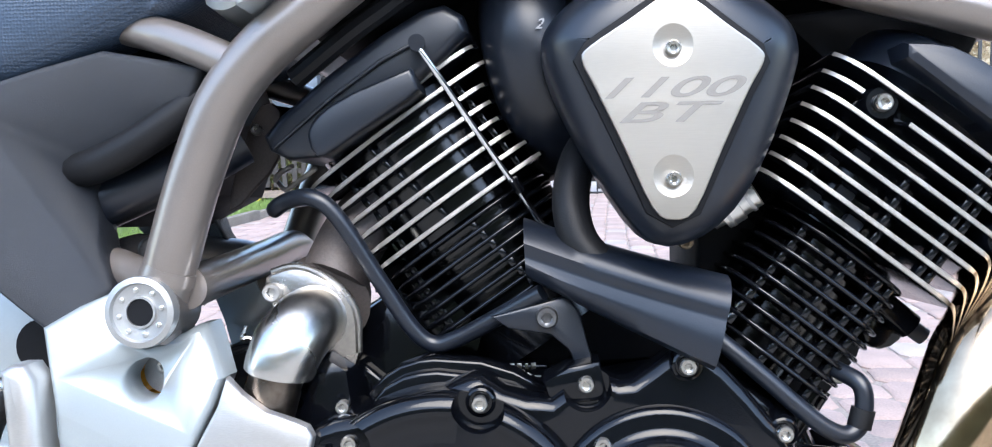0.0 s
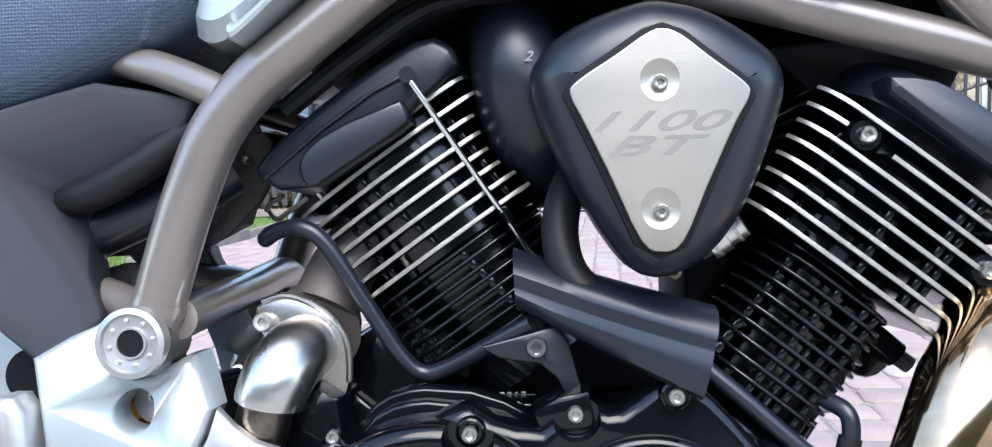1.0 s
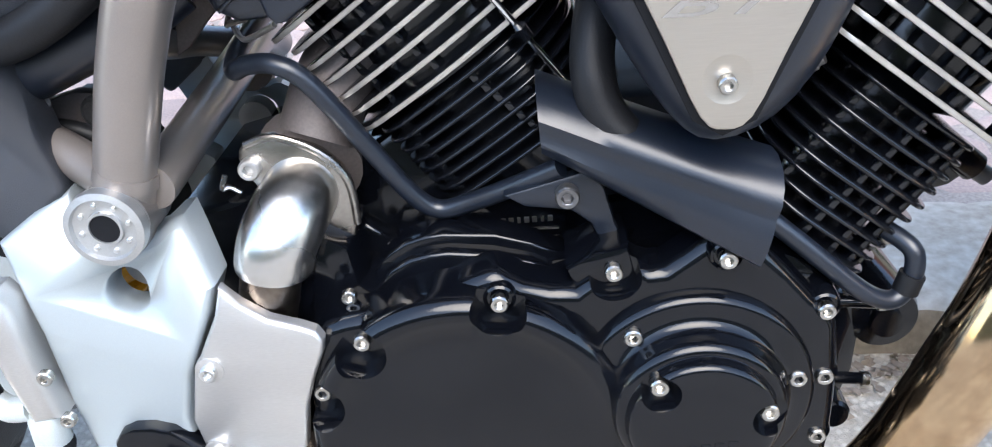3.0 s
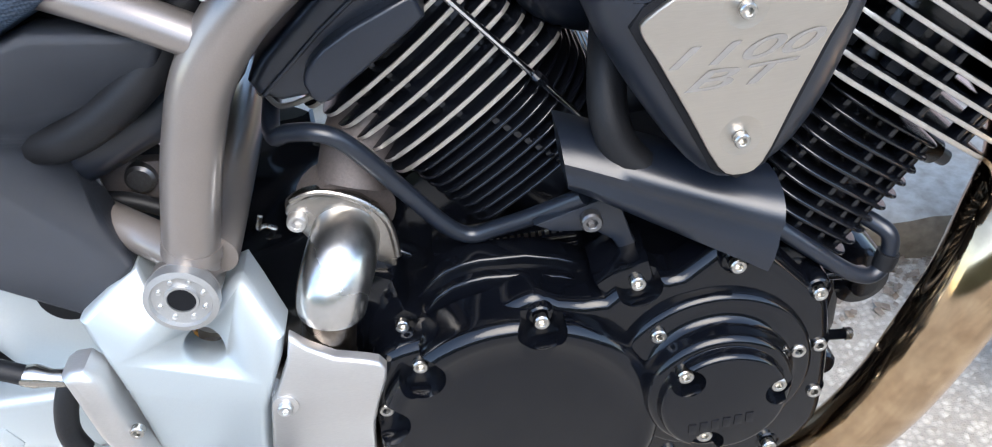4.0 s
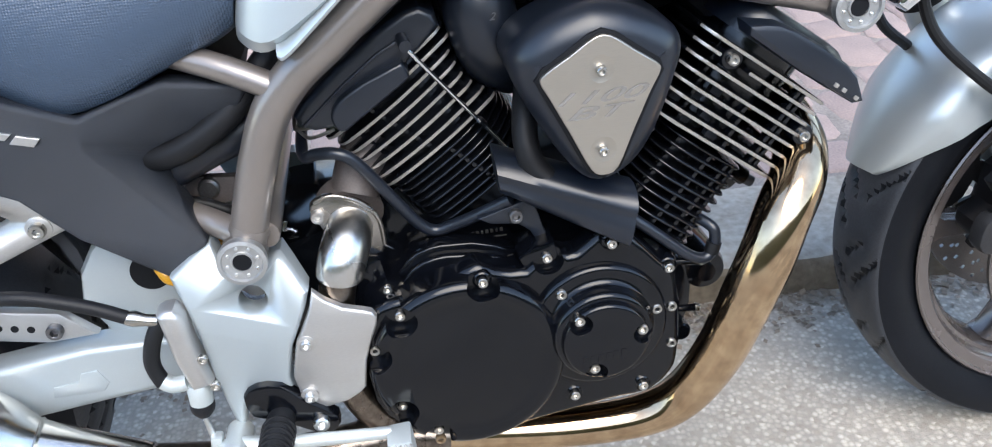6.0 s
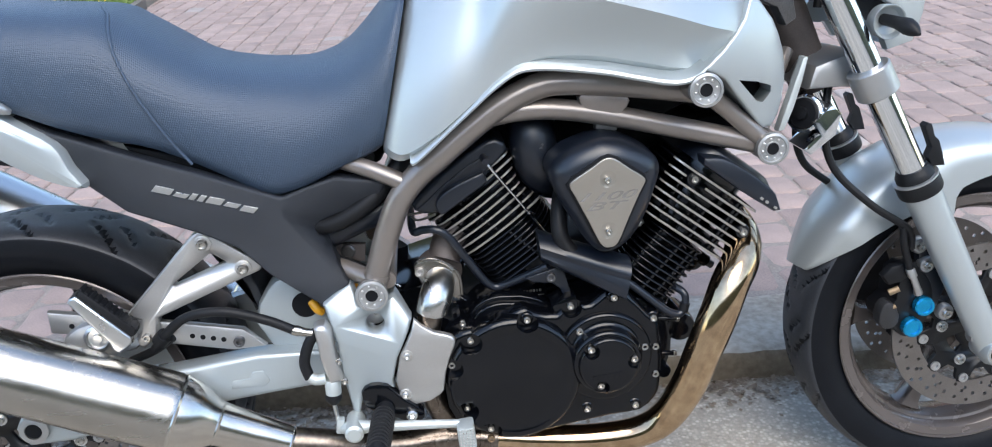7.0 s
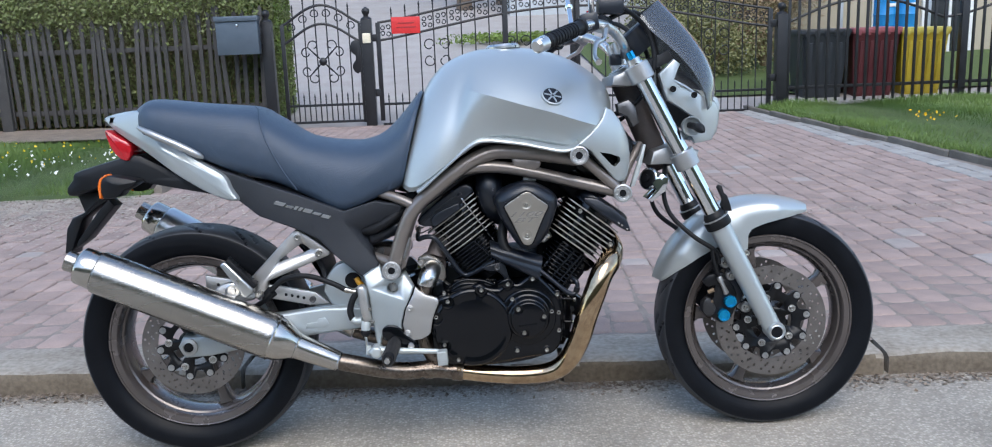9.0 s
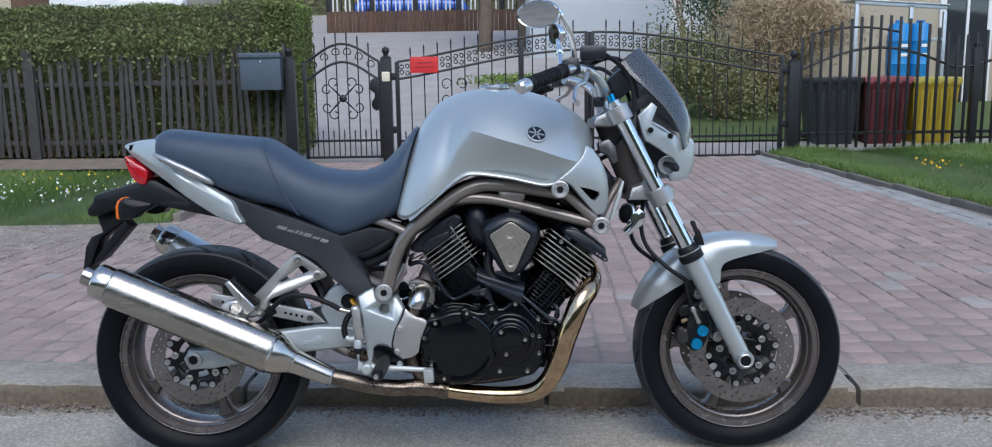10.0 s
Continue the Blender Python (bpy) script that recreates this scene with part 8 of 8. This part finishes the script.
part("rest_pad", plate([(0.116, 0.541), (0.125, 0.547), (0.189, 0.480), (0.187, 0.472), (0.181, 0.469)], -0.171, -0.147, 0.002, 0), RUBBERWORN, peg)
for i in range(11):
    part("pad_rib", block((0.1245 + 0.0060 * i, -0.157, 0.5475 - 0.0063 * i), (0.0034, 0.024, 0.005), 46, 0.0008), RUBBERWORN, peg)
# brake master cylinder, hoses, pedal, footrest
mc = part("rear_master_cylinder", plate([(0.443, 0.464), (0.450, 0.468), (0.460, 0.468), (0.467, 0.458), (0.469, 0.421), (0.477, 0.376), (0.456, 0.372), (0.448, 0.410)], -0.194, -0.168, 0.009, 0, steps=4), GUARDALU, bike, "brushed rear brake cylinder with hoses")
part("cylinder_collar", sweep([(0.4605, -0.181, 0.376), (0.4600, -0.181, 0.370), (0.4590, -0.181, 0.353)], (0.010, 0.0122, 0.0118), 20, 1), PALEALU, mc)
part("cylinder_boot", sweep([(0.459, -0.181, 0.354), (0.4585, -0.181, 0.349), (0.458, -0.181, 0.343), (0.4575, -0.181, 0.336)], (0.0112, 0.0128, 0.0118, 0.007), 18, 1), RUBBERWORN, mc)
part("push_rod", sweep([(0.4575, -0.181, 0.338), (0.462, -0.186, 0.302)], 0.0034, 10, 1), ALUBRIGHT, mc)
part("rod_fork", block((0.464, -0.188, 0.302), (0.012, 0.014, 0.024), -8, 0.003), PALEALU, mc)
part("hose_ferrule", sweep([(0.410, -0.172, 0.457), (0.418, -0.172, 0.455), (0.428, -0.173, 0.452), (0.440, -0.174, 0.450)], (0.0070, 0.0082, 0.0060, 0.0066), 14, 1), STEEL, mc)
part("hose", sweep([(0.200, -0.135, 0.432), (0.222, -0.150, 0.458), (0.262, -0.165, 0.490), (0.318, -0.172, 0.496), (0.375, -0.172, 0.477), (0.412, -0.172, 0.457)], 0.0070, 12), RUBBERWORN, mc)
part("hose", sweep([(0.446, -0.172, 0.452), (0.434, -0.174, 0.438), (0.425, -0.175, 0.418), (0.422, -0.176, 0.400), (0.427, -0.177, 0.380)], 0.0082, 12), RUBBERWORN, mc)
part("hose_stub", sweep([(0.427, -0.177, 0.382), (0.436, -0.178, 0.376), (0.452, -0.180, 0.378)], 0.0085, 12), PALEALU, mc)
part("hose_clip", sweep([(0.210, -0.142, 0.446), (0.222, -0.148, 0.458)], 0.012, 12, 1), RUBBERWORN, mc)
part("hose", sweep([(0.150, -0.10, 0.40), (0.20, -0.135, 0.43), (0.23, -0.14, 0.45)], 0.0065, 10), RUBBERWORN, mc)
bolt(0.4735, -0.186, 0.407, 0.0050, mc)
bolt(0.4785, -0.186, 0.374, 0.0050, mc)
shock = part("shock_spring", sweep([(0.452 + 0.0006 * i + 0.026 * math.cos(0.5 * i), -0.068 + 0.026 * math.sin(0.5 * i), 0.385 + 0.0015 * i) for i in range(60)], 0.0085, 10, 1), YELLOW, bike, "yellow shock absorber spring")
part("spring_end", sweep([(0.434, -0.105, 0.472), (0.441, -0.112, 0.462), (0.448, -0.108, 0.455)], 0.0070, 12, 3), YELLOW, shock)
part("spring_end", sweep([(0.4740, -0.092, 0.4930), (0.4826, -0.100, 0.4900), (0.4900, -0.103, 0.4850), (0.4960, -0.100, 0.4790)], 0.0075, 12, 3), YELLOW, shock)
fr = part("footrest_bracket_front", plate([(0.500, 0.350), (0.515, 0.362), (0.540, 0.358), (0.560, 0.335), (0.590, 0.310), (0.585, 0.292), (0.565, 0.292), (0.53, 0.315), (0.505, 0.325)], -0.186, -0.170, 0.004, 2), BLACKGLOSS, bike)
bolt(0.572, -0.186, 0.308, 0.0085, fr, ALUBRIGHT)
pg = part("rider_footrest", sweep([(0.535, -0.178, 0.322), (0.530, -0.200, 0.316), (0.523, -0.262, 0.303), (0.521, -0.280, 0.300)], (0.013, 0.0155, 0.0155, 0.013), 18, 4), RUBBERWORN, bike, "ribbed black rubber rider footrest")
for i in range(11):
    q = Vector((0.530, -0.202, 0.3155)).lerp(Vector((0.522, -0.272, 0.3015)), i / 10)
    part("rest_rib", sweep([q + Vector((0, 0.002, -0.0007)), q - Vector((0, 0.002, -0.0007))], 0.0178, 18, 1), RUBBERWORN, pg)
part("rest_bolt", sweep([(0.5205, -0.280, 0.300), (0.519, -0.292, 0.298)], 0.007, 12, 1), ALUBRIGHT, pg)
pd = part("brake_pedal", sweep([(0.466, -0.190, 0.296), (0.486, -0.198, 0.302), (0.520, -0.203, 0.302), (0.580, -0.205, 0.299), (0.642, -0.206, 0.295)], (0.007, 0.012, 0.0085, 0.0070, 0.0065), 14, 5), PALEALU, bike, "cast aluminium brake pedal with a knurled pad")
part("pedal_pad", block((0.651, -0.215, 0.282), (0.026, 0.034, 0.036), 4, 0.004), PALEALU, pd)
for i in range(5):
    for j in range(7):
        part("pad_knurl", block((0.6415 + 0.0047 * i, -0.2323, 0.2685 + 0.0047 * j), (0.0026, 0.002, 0.0026), 45, 0.0005), ALUBRIGHT, pd)
part("pedal_pivot", lathe([(0.014, -0.17), (0.014, -0.218), (0.010, -0.221), (0.0001, -0.221)], 0.486, 0.301, 28), PALEALU, pd)
# silver brace tube and black hoses behind the frame
part("brace_tube", sweep([(0.5530, -0.150, 0.5140), (0.5537, -0.130, 0.5154), (0.5545, 0.0, 0.5255), (0.5549, 0.10, 0.5335), (0.5530, 0.150, 0.5140)], 0.0148, 22, 3), FRAME, bike, "bronze-grey cross tube")
part("drain_hose", sweep([(0.440, -0.088, 0.562), (0.4656, -0.098, 0.5721), (0.4905, -0.100, 0.5822), (0.515, -0.100, 0.5922), (0.5438, -0.100, 0.6036), (0.570, -0.090, 0.620)], 0.0200, 18), SATIN, bike, "thick black rubber hose behind the frame tube")
lk = part("linkage_plate", plate([(0.4560, 0.5440), (0.4800, 0.5500), (0.5224, 0.5451), (0.5189, 0.5180), (0.4900, 0.5150), (0.4600, 0.5250)], -0.072, -0.062, 0.002, 0), CAST, bike)
part("linkage_boss", lathe([(0.0115, -0.066), (0.0110, -0.077), (0.0085, -0.079), (0.0001, -0.079)], 0.4946, 0.5370, 20), DARKSTEEL, lk)
part("breather_hose", sweep([(0.440, -0.088, 0.5360), (0.4632, -0.090, 0.5345), (0.4884, -0.090, 0.5291), (0.5159, -0.090, 0.5149), (0.540, -0.080, 0.500)], 0.0060, 12), RUBBERWORN, bike)
part("wire_clip", sweep([(0.5588, -0.050, 0.4754), (0.5560, -0.052, 0.4660), (0.5613, -0.050, 0.4656), (0.5722, -0.050, 0.4582), (0.5841, -0.050, 0.4499)], 0.0022, 8), ALUBRIGHT, bike)
part("wiring_loom", sweep([(0.40, -0.10, 0.62), (0.46, -0.12, 0.615), (0.52, -0.13, 0.650), (0.56, -0.13, 0.68)], 0.010, 10), RUBBERWORN, bike)
part("wiring_loom", sweep([(0.42, -0.10, 0.60), (0.48, -0.13, 0.60), (0.545, -0.135, 0.635), (0.60, -0.12, 0.69), (0.66, -0.09, 0.72)], 0.013, 12), RUBBERWORN, bike)
part("wiring_loom", sweep([(0.62, -0.115, 0.66), (0.68, -0.13, 0.70), (0.74, -0.12, 0.735), (0.85, -0.11, 0.745)], 0.008, 10), RUBBERWORN, bike)
part("cable_plate", plate([(0.5500, 0.566), (0.5620, 0.617), (0.5770, 0.648), (0.5920, 0.644), (0.5900, 0.607), (0.5730, 0.586)], -0.062, -0.056, 0.002, 2), CAST, bike)
bolt(0.5745, -0.062, 0.629, 0.0045, bike, BOLTSTEEL)
# rear hugger
part("hugger", plate([(0.275, 0.575), (0.315, 0.555), (0.345, 0.520), (0.358, 0.47), (0.343, 0.455), (0.330, 0.50), (0.300, 0.540)], -0.085, 0.085, 0.008, 2), BLACKPLASTIC, bike)

# ---- pavers: columns of worn blocks of mixed length, square to the kerb ----
def paver_mesh(seed, mat_, L):
    rk = random.Random(seed)
    bm = bmesh.new()
    W = 0.1195
    jit = [(rk.uniform(-0.003, 0.003), rk.uniform(-0.003, 0.003)) for _ in range(12)]
    def ring(g, z):
        a, b, c = W / 2 - g, L / 2 - g, 0.019
        pts = ((-a + c, -b), (0, -b * 0.985), (a - c, -b), (a, -b + c), (a * 0.985, 0), (a, b - c), (a - c, b), (0, b * 0.985), (-a + c, b), (-a, b - c), (-a * 0.985, 0), (-a, -b + c))
        return [Vector((x + j[0], y + j[1], z)) for (x, y), j in zip(pts, jit)]
    rings(bm, [ring(0, -0.03), ring(0.0005, -0.006), ring(0.005, -0.0020), ring(0.014, 0.0)])
    return finish("paver", bm, mat_)


LENGTHS = (0.118, 0.140, 0.165, 0.182)
red_pavers = {q: [paver_mesh(200 + i, PAVER, q) for i in range(4)] for q in LENGTHS}
pale_pavers = {q: [paver_mesh(220 + i, PAVERGREY, q) for i in range(2)] for q in LENGTHS}
rest_v, rest_f = [], []
rk = random.Random(99)
spots = []
turn = radians(-3.55)
eu, ev = Vector((math.cos(turn), math.sin(turn))), Vector((-math.sin(turn), math.cos(turn)))
for i in range(-60, 66):
    v = 0.262 + rk.uniform(0, 0.01)
    while v < 9.6:
        q = rk.choice(LENGTHS)
        p = eu * (0.1255 * i) + ev * (v + q / 2) + Vector((rk.uniform(-0.004, 0.004), kerb_y(0)))
        v += q + 0.0050
        if p.y > 9.12 or (p.x < -1.60 and p.y > 4.02) or (p.x > 4.34 and p.y > 2.3):
            continue
        spots.append((p.x, p.y, q))
spots.sort(key=lambda s: (s[0] - 2.1) ** 2 * 0.35 + s[1] ** 2)
for k, (x, y, q) in enumerate(spots):
    z = ground_z(y) + rk.uniform(-0.0025, 0.0025)
    m = pose(x, y, z, rk.uniform(-0.5, 0.5), rk.uniform(-0.5, 0.5), -3.55 + rk.uniform(-2.2, 2.2))
    pale = rk.random() < (0.22 if noise.noise((x * 0.6, y * 1.5, 3.0)) > 0.28 else 0.02)
    me = rk.choice((pale_pavers if pale else red_pavers)[q])
    if k < 300:
        part("paver", me, None, base).matrix_basis = m
    else:
        o = len(rest_v)
        rest_v += [tuple(m @ w.co) for w in me.vertices]
        rest_f += [(tuple(o + a for a in f.vertices), 2 if x > 4.08 and y > 2.6 else int(pale)) for f in me.polygons]
rest = bpy.data.meshes.new("paver_field")
rest.from_pydata(rest_v, [], [f for f, _ in rest_f])
rest.materials.append(PAVERREST)
rest.materials.append(PAVERGREY)
rest.materials.append(PAVERSTONE)
rest.polygons.foreach_set("material_index", [p for _, p in rest_f])
field = part("paver_field", rest, None, base)
tagged(field, kind="stuff")
